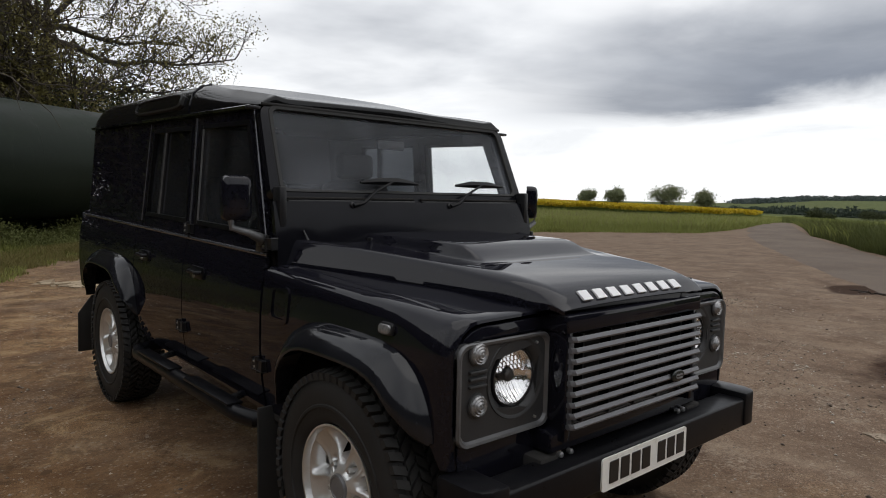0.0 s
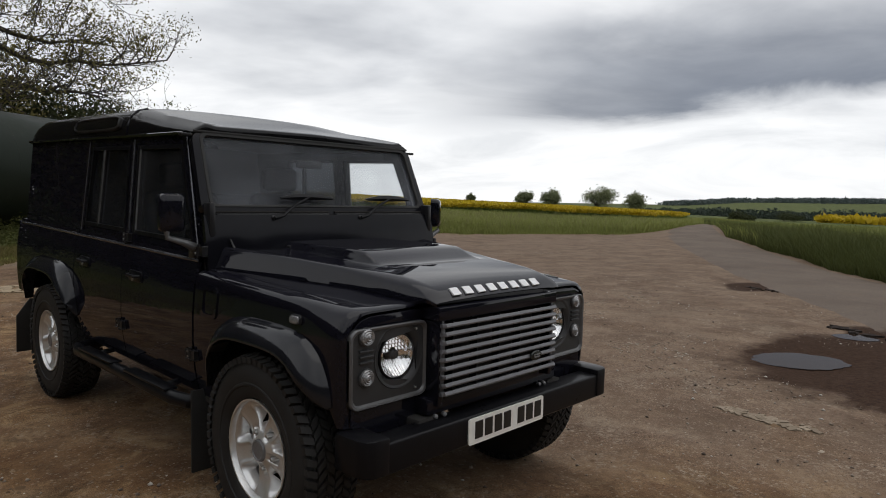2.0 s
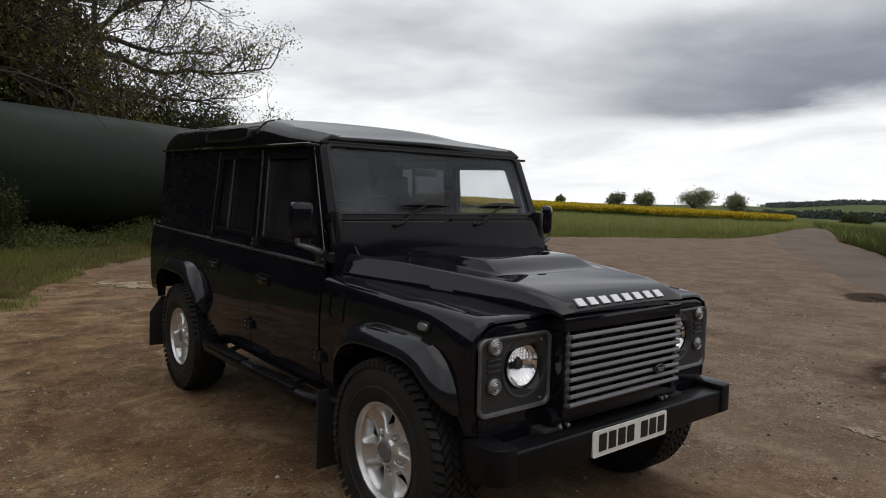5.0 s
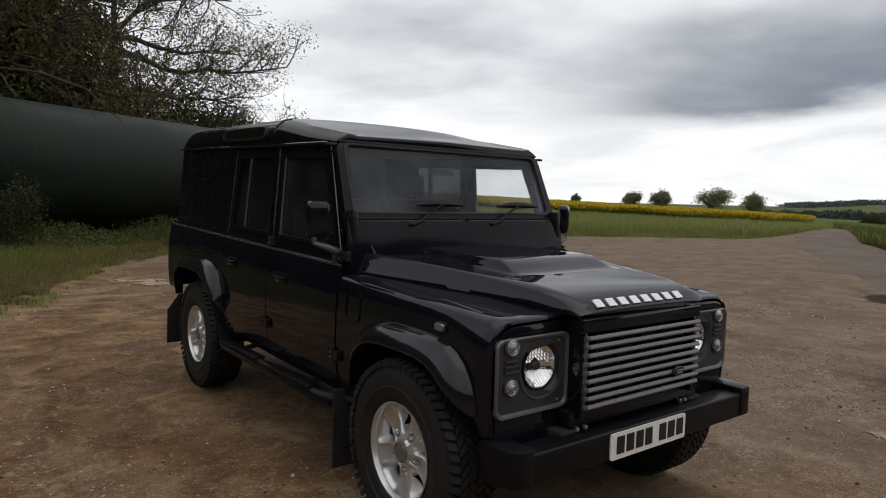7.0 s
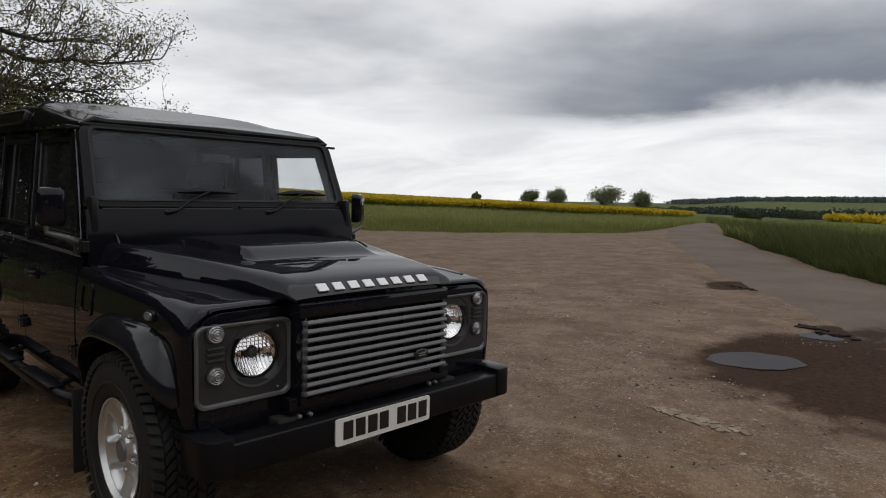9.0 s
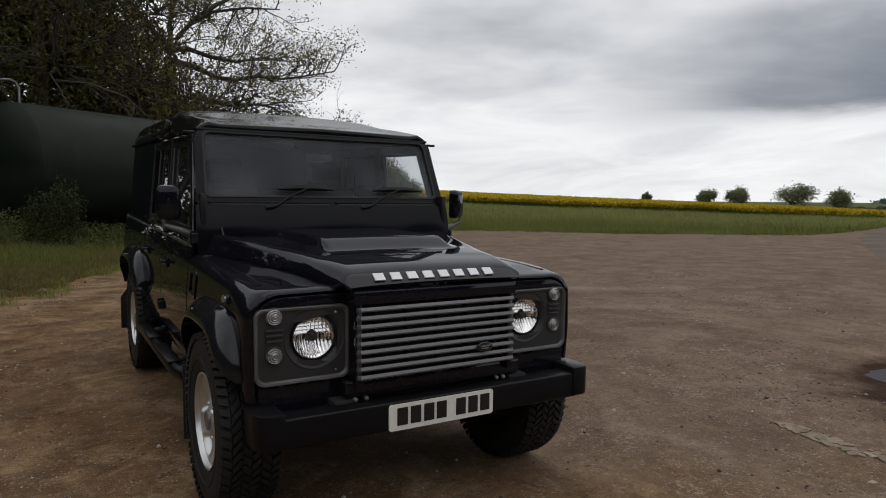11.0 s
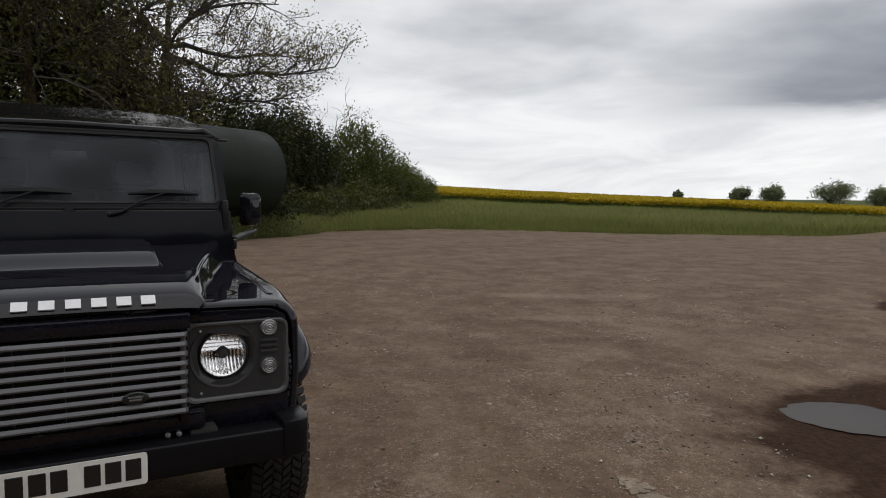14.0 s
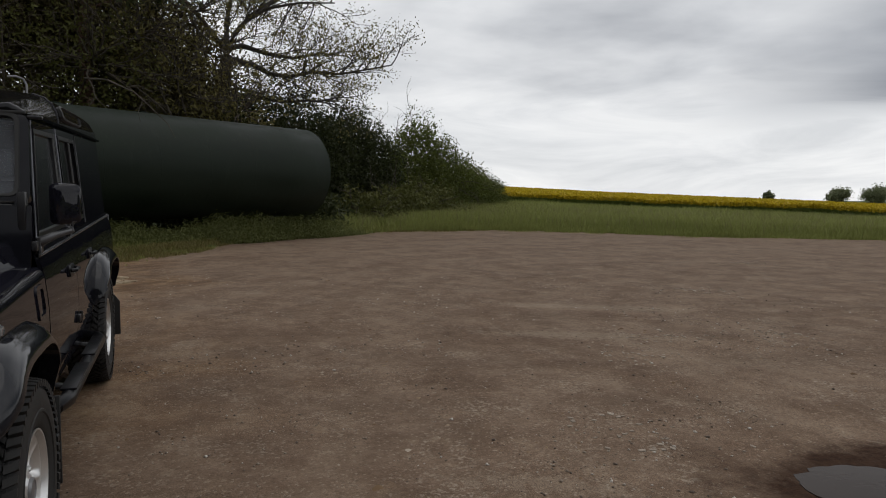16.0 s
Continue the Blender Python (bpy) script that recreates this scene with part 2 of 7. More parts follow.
def rbox(bm, x0, x1, y0, y1, z0, z1, r=0.01, seg=2, m=None):
    """A box with rounded edges."""
    got = bmesh.ops.create_cube(bm, size=1)["verts"]
    for v in got:
        v.co = Vector(((x0 + x1) / 2 + v.co.x * (x1 - x0), (y0 + y1) / 2 + v.co.y * (y1 - y0), (z0 + z1) / 2 + v.co.z * (z1 - z0)))
        if m:
            v.co = m @ v.co
    if r:
        edges = list({e for v in got for e in v.link_edges})
        bmesh.ops.bevel(bm, geom=edges, offset=r, segments=seg, affect="EDGES", profile=0.5)
    return bm


def prism(bm, loop0, loop1, r=0.0, seg=2):
    """A solid between two like loops of points."""
    a = [bm.verts.new(p) for p in loop0]
    b = [bm.verts.new(p) for p in loop1]
    n = len(a)
    faces = [bm.faces.new(a), bm.faces.new(b[::-1])]
    for i in range(n):
        faces.append(bm.faces.new((a[i], b[i], b[(i + 1) % n], a[(i + 1) % n])))
    if r:
        bmesh.ops.recalc_face_normals(bm, faces=faces)
        bmesh.ops.bevel(bm, geom=list({e for f in faces for e in f.edges}), offset=r, segments=seg, affect="EDGES", profile=0.5)
    return bm


def loft(bm, rows, close_u=False, close_v=False, thick=0.0):
    """A skin through rows of points; thick gives it depth."""
    g = [[bm.verts.new(p) for p in row] for row in rows]
    nu, nv = len(g), len(g[0])
    faces = []
    for i in range(nu if close_u else nu - 1):
        for j in range(nv if close_v else nv - 1):
            q = (g[i][j], g[(i + 1) % nu][j], g[(i + 1) % nu][(j + 1) % nv], g[i][(j + 1) % nv])
            faces.append(bm.faces.new(q))
    if thick:
        bmesh.ops.recalc_face_normals(bm, faces=faces)
        bmesh.ops.solidify(bm, geom=faces, thickness=thick)
    return bm


def tube(bm, pts, r, seg=8, caps=True, flat=1.0):
    """A round bar along points; r may be a list."""
    pts = [Vector(p) for p in pts]
    rs = r if isinstance(r, (list, tuple)) else [r] * len(pts)
    rows = []
    for i, p in enumerate(pts):
        d = (pts[min(i + 1, len(pts) - 1)] - pts[max(i - 1, 0)]).normalized()
        ref = Vector((0, 0, 1)) if abs(d.z) < 0.9 else Vector((1, 0, 0))
        a = d.cross(ref).normalized()
        b = a.cross(d).normalized()
        rows.append([bm.verts.new(p + rs[i] * (a * math.cos(2 * math.pi * k / seg) + b * flat * math.sin(2 * math.pi * k / seg))) for k in range(seg)])
    for i in range(len(rows) - 1):
        for k in range(seg):
            bm.faces.new((rows[i][k], rows[i + 1][k], rows[i + 1][(k + 1) % seg], rows[i][(k + 1) % seg]))
    if caps:
        bm.faces.new(rows[0][::-1])
        bm.faces.new(rows[-1])
    return bm


def lathe(bm, prof, m=None, seg=32, caps=False):
    """Turns (along, radius) points round the local x axis."""
    m = m or Matrix.Identity(4)
    rows = [[bm.verts.new(m @ Vector((a, r * math.cos(2 * math.pi * k / seg), r * math.sin(2 * math.pi * k / seg)))) for k in range(seg)] for a, r in prof]
    for i in range(len(rows) - 1):
        for k in range(seg):
            bm.faces.new((rows[i][k], rows[i + 1][k], rows[i + 1][(k + 1) % seg], rows[i][(k + 1) % seg]))
    if caps:
        bm.faces.new(rows[0][::-1])
        bm.faces.new(rows[-1])
    return bm


def rounded(x0, x1, z0, z1, r, n=5):
    """A rounded rectangle as (u, v) points, anticlockwise."""
    out = []
    for cx, cz, a0 in ((x1 - r, z1 - r, 0), (x0 + r, z1 - r, 90), (x0 + r, z0 + r, 180), (x1 - r, z0 + r, 270)):
        for i in range(n + 1):
            a = radians(a0 + 90 * i / n)
            out.append((cx + r * math.cos(a), cz + r * math.sin(a)))
    return out


def lerp_table(tab, v):
    """Straight-line look-up in rows of (key, value)."""
    if v <= tab[0][0]:
        return tab[0][1]
    for (a, p), (b, q) in zip(tab, tab[1:]):
        if v <= b:
            return p + (q - p) * (v - a) / (b - a)
    return tab[-1][1]


def smooth01(v):
    v = min(1.0, max(0.0, v))
    return v * v * (3 - 2 * v)


# ---- ground, road, water ----
EDGE = [(-180, 30), (-120, 30), (-75, 14), (-45, 8.6), (-20, 8.0), (-9.5, 8.5), (-4.4, 9.9), (1.9, 12.1), (7.6, 14.4), (9.3, 16.6), (14.6, 19.3), (23, 23), (30.7, 25), (38.8, 25.4), (49.2, 25.3), (57.9, 27.4), (64, 29.3), (66, 33), (67.2, 37), (68.4, 46), (69.5, 52), (70.6, 50), (72.5, 31), (77, 21.4), (83.9, 15.2), (91.8, 12.3), (107.5, 10), (125, 11), (150, 30), (180, 30)]
CREST = [(-180, 1.0), (-60, 1.5), (10, 2.2), (26, 2.45), (37, 1.30), (48.5, 0.35), (62, -0.75), (66, -1.2), (75, -2.6), (90, -3.2), (120, -2), (180, 1.0)]
FARZ = [(-180, 8), (20, 8), (45, -6), (60, -2), (66, 0), (71, 13), (80, 17), (100, 20), (180, 8)]


def wob(x, y, scale, seed=0.0):
    return noise.noise(Vector((x * scale + seed, y * scale - seed, seed * 0.37)))


def edge_r(az_deg):
    a = radians(az_deg)
    return lerp_table(EDGE, az_deg) + 0.35 * noise.noise(Vector((math.cos(a) * 14, math.sin(a) * 14, 3.1))) + 0.18 * noise.noise(Vector((math.cos(a) * 60, math.sin(a) * 60, 8.1)))


HOLLOWS = [(4.64, -0.65, 0.80, 0.050), (6.42, -0.74, 0.36, 0.032), (10.4, 1.7, 0.8, 0.03), (2.3, 8.1, 0.5, 0.02), (-0.9, 5.2, 1.2, 0.02), (0.80, -0.05, 0.55, 0.050), (3.2, 4.4, 1.4, 0.015)]


def ground_z(x, y):
    r = math.hypot(x, y)
    a = math.degrees(math.atan2(x, y))
    e = lerp_table(EDGE, a)
    if r <= e:
        z = 0.006 * wob(x, y, 0.4, 2.0) + 0.0012 * wob(x, y, 1.7, 5.0)
        z *= smooth01((abs(x) - 0.3) / 1.0) if abs(x) < 1.3 and -1 < y < 4 else 1.0
        for hx, hy, hr, hd in HOLLOWS:
            z -= hd * math.exp(-((x - hx) ** 2 + (y - hy) ** 2) / (hr * hr))
        return z
    d = r - e
    crest = lerp_table(CREST, a)
    z = 0.06 * smooth01(d / 0.8) + 0.08 * wob(x, y, 0.25, 9.0) * smooth01(d / 3)
    z += crest * smooth01(min(1.0, max(0.0, (r - 22) / 128))) * 0.35 + crest * min(1.0, max(0.0, (r - 22) / 128)) * 0.65
    if r > 150:
        far = lerp_table(FARZ, a)
        if a < 58:
            z += (-6 - crest) * smooth01((r - 160) / 300) + (far + 6) * smooth01((r - 900) / 1500)
        else:
            low = -13
            z += (low - crest) * smooth01((r - 150) / 650) + (far - low) * smooth01((r - 900) / 1300)
    return z


def build_ground():
    azs = []
    a = -180.0
    while a < 180:
        azs.append(a)
        a += 0.3 if 63 <= a < 84 else (0.8 if -20 <= a < 100 else 2.0)
    inner = [0.0015] + [(i / 58) ** 1.15 for i in range(2, 59)]
    outer = [0.25, 0.6, 1.0, 1.6, 2.4, 3.4, 4.6, 6, 8, 10, 13, 16, 20, 25, 32, 40, 50, 62, 76, 92, 110, 130, 155, 185, 220, 270, 330, 420, 520, 650, 800, 1000, 1250, 1550, 1900, 2300, 2700, 3200, 3900, 4600]
    verts, faces, mats = [], [], []
    nr = len(inner) + len(outer)
    for az_ in azs:
        e = edge_r(az_)
        s_, c_ = math.sin(radians(az_)), math.cos(radians(az_))
        for f in inner:
            x, y = s_ * e * f, c_ * e * f
            verts.append((x, y, ground_z(x * 0.999, y * 0.999)))
        for d in outer:
            x, y = s_ * (e + d), c_ * (e + d)
            verts.append((x, y, ground_z(x, y)))
    n = len(azs)
    verts.append((0, 0, ground_z(0, 0)))
    for i in range(n):
        j = (i + 1) % n
        faces.append((len(verts) - 1, i * nr, j * nr))
        mats.append(0)
        for k in range(nr - 1):
            faces.append((i * nr + k, i * nr + k + 1, j * nr + k + 1, j * nr + k))
            mats.append(0 if k < len(inner) - 1 else 1)
    me = bpy.data.meshes.new("ground")
    me.from_pydata(verts, [], faces)
    me.materials.append(M["gravel"])
    me.materials.append(M["turf"])
    me.polygons.foreach_set("material_index", mats)
    me.shade_smooth()
    me.update()
    ob = new("ground", me)
    if sum(p.normal.z for p in me.polygons[:50]) < 0:
        me.flip_normals()
    return tagged(ob, "rutted brown gravel yard running out into rough grass", "ground", kind="structure")


def gravel_material():
    k = Mat("brown_gravel", (0.2, 0.16, 0.12), 0.92)
    sp = k.t.nodes.new("ShaderNodeSeparateXYZ")
    k.t.links.new(k.c, sp.inputs[0])
    big = k.noise(0.33, 5, 0.6, dist=0.5)
    mid = k.noise(1.6, 6, 0.62, dist=0.3)
    fine = k.noise(22, 5, 0.7)
    grit = k.voronoi(75, "Color")
    col = k.ramp(mid, (0.30, (0.120, 0.084, 0.060)), (0.50, (0.164, 0.118, 0.086)), (0.70, (0.212, 0.158, 0.117)))
    # redder soil towards the tank and behind the vehicle
    red = k.math("ADD", k.math("MULTIPLY", sp.outputs[0], -0.16), k.math("ADD", k.math("MULTIPLY", big, 1.6), -0.20))
    col = k.mix(k.ramp(red, (0.25, 0.0), (0.75, 0.85)), col, k.ramp(mid, (0.32, (0.080, 0.040, 0.017)), (0.5, (0.172, 0.100, 0.046)), (0.66, (0.265, 0.176, 0.092))))
    # faint wheel tracks across the yard
    mp = k.t.nodes.new("ShaderNodeMapping")
    mp.inputs["Rotation"].default_value = (0, 0, radians(28))
    mp.inputs["Scale"].default_value = (1.5, 0.13, 1)
    k.t.links.new(k.c, mp.inputs["Vector"])
    col = k.mix(k.ramp(k.noise(1.0, 5, 0.6, vec=mp.outputs[0], dist=0.35), (0.36, 0.16), (0.52, 0.0)), col, k.mix(1.0, col, (0.74, 0.70, 0.66), "MULTIPLY"))
    col = k.mix(k.ramp(k.noise(1.3, 5, 0.6, vec=mp.outputs[0], dist=0.3), (0.55, 0.0), (0.70, 0.14)), col, (0.22, 0.175, 0.135))
    pale = k.math("MULTIPLY", k.ramp(k.noise(0.9, 6, 0.65, dist=0.8), (0.58, 0.0), (0.70, 1.0)), 0.34)
    col = k.mix(pale, col, (0.27, 0.225, 0.175))
    sepg = k.t.nodes.new("ShaderNodeSeparateColor")
    k.t.links.new(grit, sepg.inputs[0])
    col = k.mix(k.ramp(sepg.outputs[0], (0.0, 0.40), (0.22, 0.0)), col, (0.065, 0.048, 0.036))
    col = k.mix(k.ramp(sepg.outputs[1], (0.92, 0.0), (0.99, 0.7)), col, (0.26, 0.22, 0.175))
    col = k.mix(k.ramp(fine, (0.38, 0.45), (0.60, 0.0)), col, k.mix(1.0, col, (0.60, 0.55, 0.52), "MULTIPLY"))
    # crumbly soil between the stones
    crumb = k.noise(5.5, 6, 0.68, dist=0.4)
    col = k.mix(k.ramp(crumb, (0.36, 0.36), (0.52, 0.0)), col, k.mix(1.0, col, (0.60, 0.54, 0.48), "MULTIPLY"))
    col = k.mix(k.ramp(crumb, (0.55, 0.0), (0.70, 0.30)), col, (0.25, 0.19, 0.13))
    # dark lumps of soil and paler sand where the ground is red
    earth = k.ramp(red, (0.35, 0.0), (0.70, 1.0))
    col = k.mix(k.math("MULTIPLY", k.ramp(k.noise(3.3, 7, 0.74, dist=0.5), (0.51, 0.0), (0.60, 0.68)), earth), col, (0.060, 0.036, 0.017))
    col = k.mix(k.math("MULTIPLY", k.ramp(k.noise(2.4, 7, 0.72, dist=0.8), (0.53, 0.0), (0.64, 0.55)), earth), col, (0.34, 0.245, 0.140))
    # damp darker blotches
    damp = k.math("MULTIPLY", k.ramp(k.noise(0.75, 6, 0.66, dist=0.6), (0.50, 0.0), (0.64, 1.0)), k.ramp(k.noise(5.0, 5, 0.7), (0.34, 0.4), (0.6, 1.0)))
    col = k.mix(k.math("MULTIPLY", damp, 0.45), col, k.mix(1.0, col, (0.58, 0.50, 0.44), "MULTIPLY"))
    # pale stony scrapes
    for hx, hy, rx, ry, amount in ((3.05, 0.05, 0.45, 0.12, 0.2), (5.2, 3.0, 0.9, 0.2, 0.3), (6.4, 4.4, 1.1, 0.25, 0.3)):
        dx = k.math("DIVIDE", k.math("SUBTRACT", sp.outputs[0], hx), rx)
        dy = k.math("DIVIDE", k.math("ADD", k.math("SUBTRACT", sp.outputs[1], hy), k.math("MULTIPLY", k.math("SUBTRACT", sp.outputs[0], hx), 0.5)), ry)
        q = k.math("ADD", k.math("MULTIPLY", dx, dx), k.math("MULTIPLY", dy, dy))
        q = k.math("ADD", q, k.math("MULTIPLY", k.math("SUBTRACT", k.noise(16, 6, 0.75), 0.5), 9.0))
        col = k.mix(k.ramp(q, (0.5, amount), (1.0, 0.0)), col, (0.30, 0.255, 0.20))
    # grains of grit, dark and pale, thick in some places and worn away in others
    grain = k.noise(150, 3, 0.6)
    coarse = k.ramp(k.noise(1.1, 5, 0.62, dist=0.7), (0.40, 0.25), (0.60, 1.0))
    col = k.mix(k.math("MULTIPLY", k.ramp(grain, (0.36, 0.75), (0.50, 0.0)), coarse), col, k.mix(1.0, col, (0.45, 0.40, 0.37), "MULTIPLY"))
    col = k.mix(k.math("MULTIPLY", k.ramp(grain, (0.54, 0.0), (0.66, 0.75)), coarse), col, k.mix(1.0, col, (1.75, 1.68, 1.58), "MULTIPLY"))
    cell, dot = k.voronoi(42, "Color"), k.voronoi(42)
    sc2 = k.t.nodes.new("ShaderNodeSeparateColor")
    k.t.links.new(cell, sc2.inputs[0])
    chip = k.math("MULTIPLY", k.ramp(sc2.outputs[2], (0.90, 0.0), (0.94, 0.40)), k.ramp(dot, (0.24, 1.0), (0.34, 0.0)))
    col = k.mix(k.math("MULTIPLY", chip, coarse), col, (0.40, 0.35, 0.29))
    # short ruts, their shade darkened into the soil colour
    ms = k.t.nodes.new("ShaderNodeMapping")
    ms.inputs["Rotation"].default_value = (0, 0, radians(-38))
    ms.inputs["Scale"].default_value = (1.6, 5.5, 1)
    k.t.links.new(k.c, ms.inputs["Vector"])
    col = k.mix(k.ramp(k.noise(1.0, 3, 0.5, vec=ms.outputs[0]), (0.70, 0.0), (0.76, 0.32)), col, k.mix(1.0, col, (0.42, 0.36, 0.31), "MULTIPLY"))
    # patches where pale chippings show through the soil
    chips = k.math("MULTIPLY", k.ramp(k.noise(2.1, 6, 0.7, dist=0.9), (0.53, 0.0), (0.66, 1.0)), k.ramp(k.noise(34, 4, 0.7), (0.50, 0.0), (0.60, 1.0)))
    col = k.mix(k.math("MULTIPLY", chips, 0.60), col, (0.35, 0.305, 0.25))
    # curved wheel tracks where vehicles swing round the yard
    for cx, cy, freq, dark, light in ((9.5, 3.5, 1.9, 0.22, 0.10), (16.0, -4.0, 1.5, 0.16, 0.08)):
        ax, ay = k.math("SUBTRACT", sp.outputs[0], cx), k.math("SUBTRACT", sp.outputs[1], cy)
        rad = k.math("SQRT", k.math("ADD", k.math("MULTIPLY", ax, ax), k.math("MULTIPLY", ay, ay)))
        cb = k.t.nodes.new("ShaderNodeCombineXYZ")
        k.t.links.new(k.math("ADD", k.math("MULTIPLY", rad, freq), k.math("MULTIPLY", big, 1.5)), cb.inputs[0])
        k.t.links.new(k.math("MULTIPLY", sp.outputs[1], 0.10), cb.inputs[1])
        tn = k.noise(1.0, 4, 0.55, vec=cb.outputs[0])
        col = k.mix(k.ramp(tn, (0.36, dark), (0.47, 0.0)), col, k.mix(1.0, col, (0.62, 0.54, 0.47), "MULTIPLY"))
        col = k.mix(k.ramp(tn, (0.54, 0.0), (0.64, light)), col, (0.27, 0.215, 0.160))
    # dark damp hollows, long and narrow
    mq = k.t.nodes.new("ShaderNodeMapping")
    mq.inputs["Rotation"].default_value = (0, 0, radians(-35))
    mq.inputs["Scale"].default_value = (0.45, 1.5, 1)
    k.t.links.new(k.c, mq.inputs["Vector"])
    col = k.mix(k.ramp(k.noise(1.15, 5, 0.6, vec=mq.outputs[0], dist=0.5), (0.66, 0.0), (0.74, 0.20)), col, k.mix(1.0, col, (0.48, 0.40, 0.34), "MULTIPLY"))
    # wet mud round the puddles
    wet = None
    for hx, hy, rx, ry in ((4.9, -0.95, 1.75, 1.0), (4.5, -1.65, 1.55, 0.95), (6.6, -1.0, 0.9, 0.55), (10.4, 1.7, 0.9, 0.5)):
        dx = k.math("DIVIDE", k.math("SUBTRACT", sp.outputs[0], hx), rx)
        dy = k.math("DIVIDE", k.math("SUBTRACT", sp.outputs[1], hy), ry)
        q = k.math("ADD", k.math("MULTIPLY", dx, dx), k.math("MULTIPLY", dy, dy))
        q = k.math("ADD", q, k.math("MULTIPLY", k.math("SUBTRACT", mid, 0.5), 1.5))
        w = k.ramp(q, (0.60, 1.0), (1.20, 0.0))
        wet = w if wet is None else k.math("MAXIMUM", wet, w)
    col = k.mix(k.math("MULTIPLY", wet, 0.94), col, k.ramp(fine, (0.35, (0.020, 0.010, 0.0065)), (0.65, (0.046, 0.026, 0.017))))
    col = k.mix(1.0, col, (1.02, 0.99, 0.955), "MULTIPLY")
    k.set(**{"Base Color": col, "Roughness": k.mix(wet, 0.95, 0.85), "Specular IOR Level": k.mix(wet, 0.16, 0.04)})
    h = k.math("ADD", k.math("MULTIPLY", k.voronoi(75), -0.5), k.math("ADD", k.math("MULTIPLY", fine, 0.6), k.math("MULTIPLY", crumb, 0.45)))
    k.bump(h, 0.36, 0.010)
    return k.m


def turf_material():
    k = Mat("rough_grass_soil", (0.05, 0.06, 0.02), 0.95)
    f = k.noise(0.12, 5, 0.6)
    g = k.noise(6, 4)
    col = k.mix(g, k.ramp(f, (0.35, (0.050, 0.068, 0.018)), (0.65, (0.095, 0.115, 0.036))), k.ramp(f, (0.35, (0.052, 0.060, 0.020)), (0.65, (0.10, 0.11, 0.04))))
    k.set(**{"Base Color": col, "Specular IOR Level": 0.1})
    k.bump(k.noise(9, 5), 0.6, 0.08)
    return k.m


def leaf_material(name, dark, light, thin=0.35, rough=0.6):
    """Leaves and blades: shades vary from plate to plate, and some light comes through."""
    k = Mat(name, dark, rough)
    f = k.random(True)
    col = k.mix(k.math("MULTIPLY", k.noise(0.4), 0.6), k.ramp(f, (0.0, dark), (1.0, light)), k.ramp(f, (0.0, light), (1.0, dark)))
    k.set(**{"Base Color": col, "Specular IOR Level": 0.2})
    tr = k.t.nodes.new("ShaderNodeBsdfTranslucent")
    k.t.links.new(col, tr.inputs[0])
    mx = k.t.nodes.new("ShaderNodeMixShader")
    mx.inputs[0].default_value = thin
    k.t.links.new(k.b.outputs[0], mx.inputs[1])
    k.t.links.new(tr.outputs[0], mx.inputs[2])
    k.t.links.new(mx.outputs[0], k.t.nodes["Material Output"].inputs[0])
    return k.m


def roof_material():
    k = Mat("wet_black_paint", (0.007, 0.007, 0.0078), 0.22, 0.0, 0.62, 0.0)
    drops = k.ramp(k.voronoi(55), (0.10, 1.0), (0.32, 0.0))
    film = k.ramp(k.noise(7, 5), (0.42, 0.0), (0.6, 1.0))
    k.set(**{"Coat Roughness": k.ramp(k.noise(30, 4), (0.4, 0.02), (0.65, 0.09))})
    k.bump(k.math("MULTIPLY", drops, film), 0.22, 0.004)
    return k.m


def bark_material(name, dark, light):
    k = Mat(name, dark, 0.9)
    f = k.noise(3, 6, 0.7, vec=k.stretch(6, 6, 1.2))
    k.set(**{"Base Color": k.ramp(f, (0.3, dark), (0.7, light))})
    k.bump(f, 0.6, 0.03)
    return k.m


def tank_material():
    k = Mat("green_tank_paint", (0.02, 0.03, 0.024), 0.5, spec=0.13)
    f = k.noise(1.1, 6, 0.6, vec=k.stretch(0.5, 0.5, 1.6))
    streak = k.noise(2.5, 5, 0.65, vec=k.stretch(3.2, 3.2, 0.25))
    col = k.ramp(f, (0.3, (0.0074, 0.0118, 0.0080)), (0.7, (0.0140, 0.0200, 0.0138)))
    col = k.mix(k.ramp(streak, (0.56, 0.0), (0.74, 0.22)), col, (0.034, 0.046, 0.033))
    col = k.mix(k.ramp(k.noise(4.0, 6, 0.7), (0.68, 0.0), (0.76, 0.4)), col, (0.060, 0.040, 0.026))
    k.set(**{"Base Color": col, "Roughness": k.ramp(f, (0.3, 0.38), (0.7, 0.62))})
    k.bump(k.noise(1.5, 3), 0.15, 0.05)
    return k.m


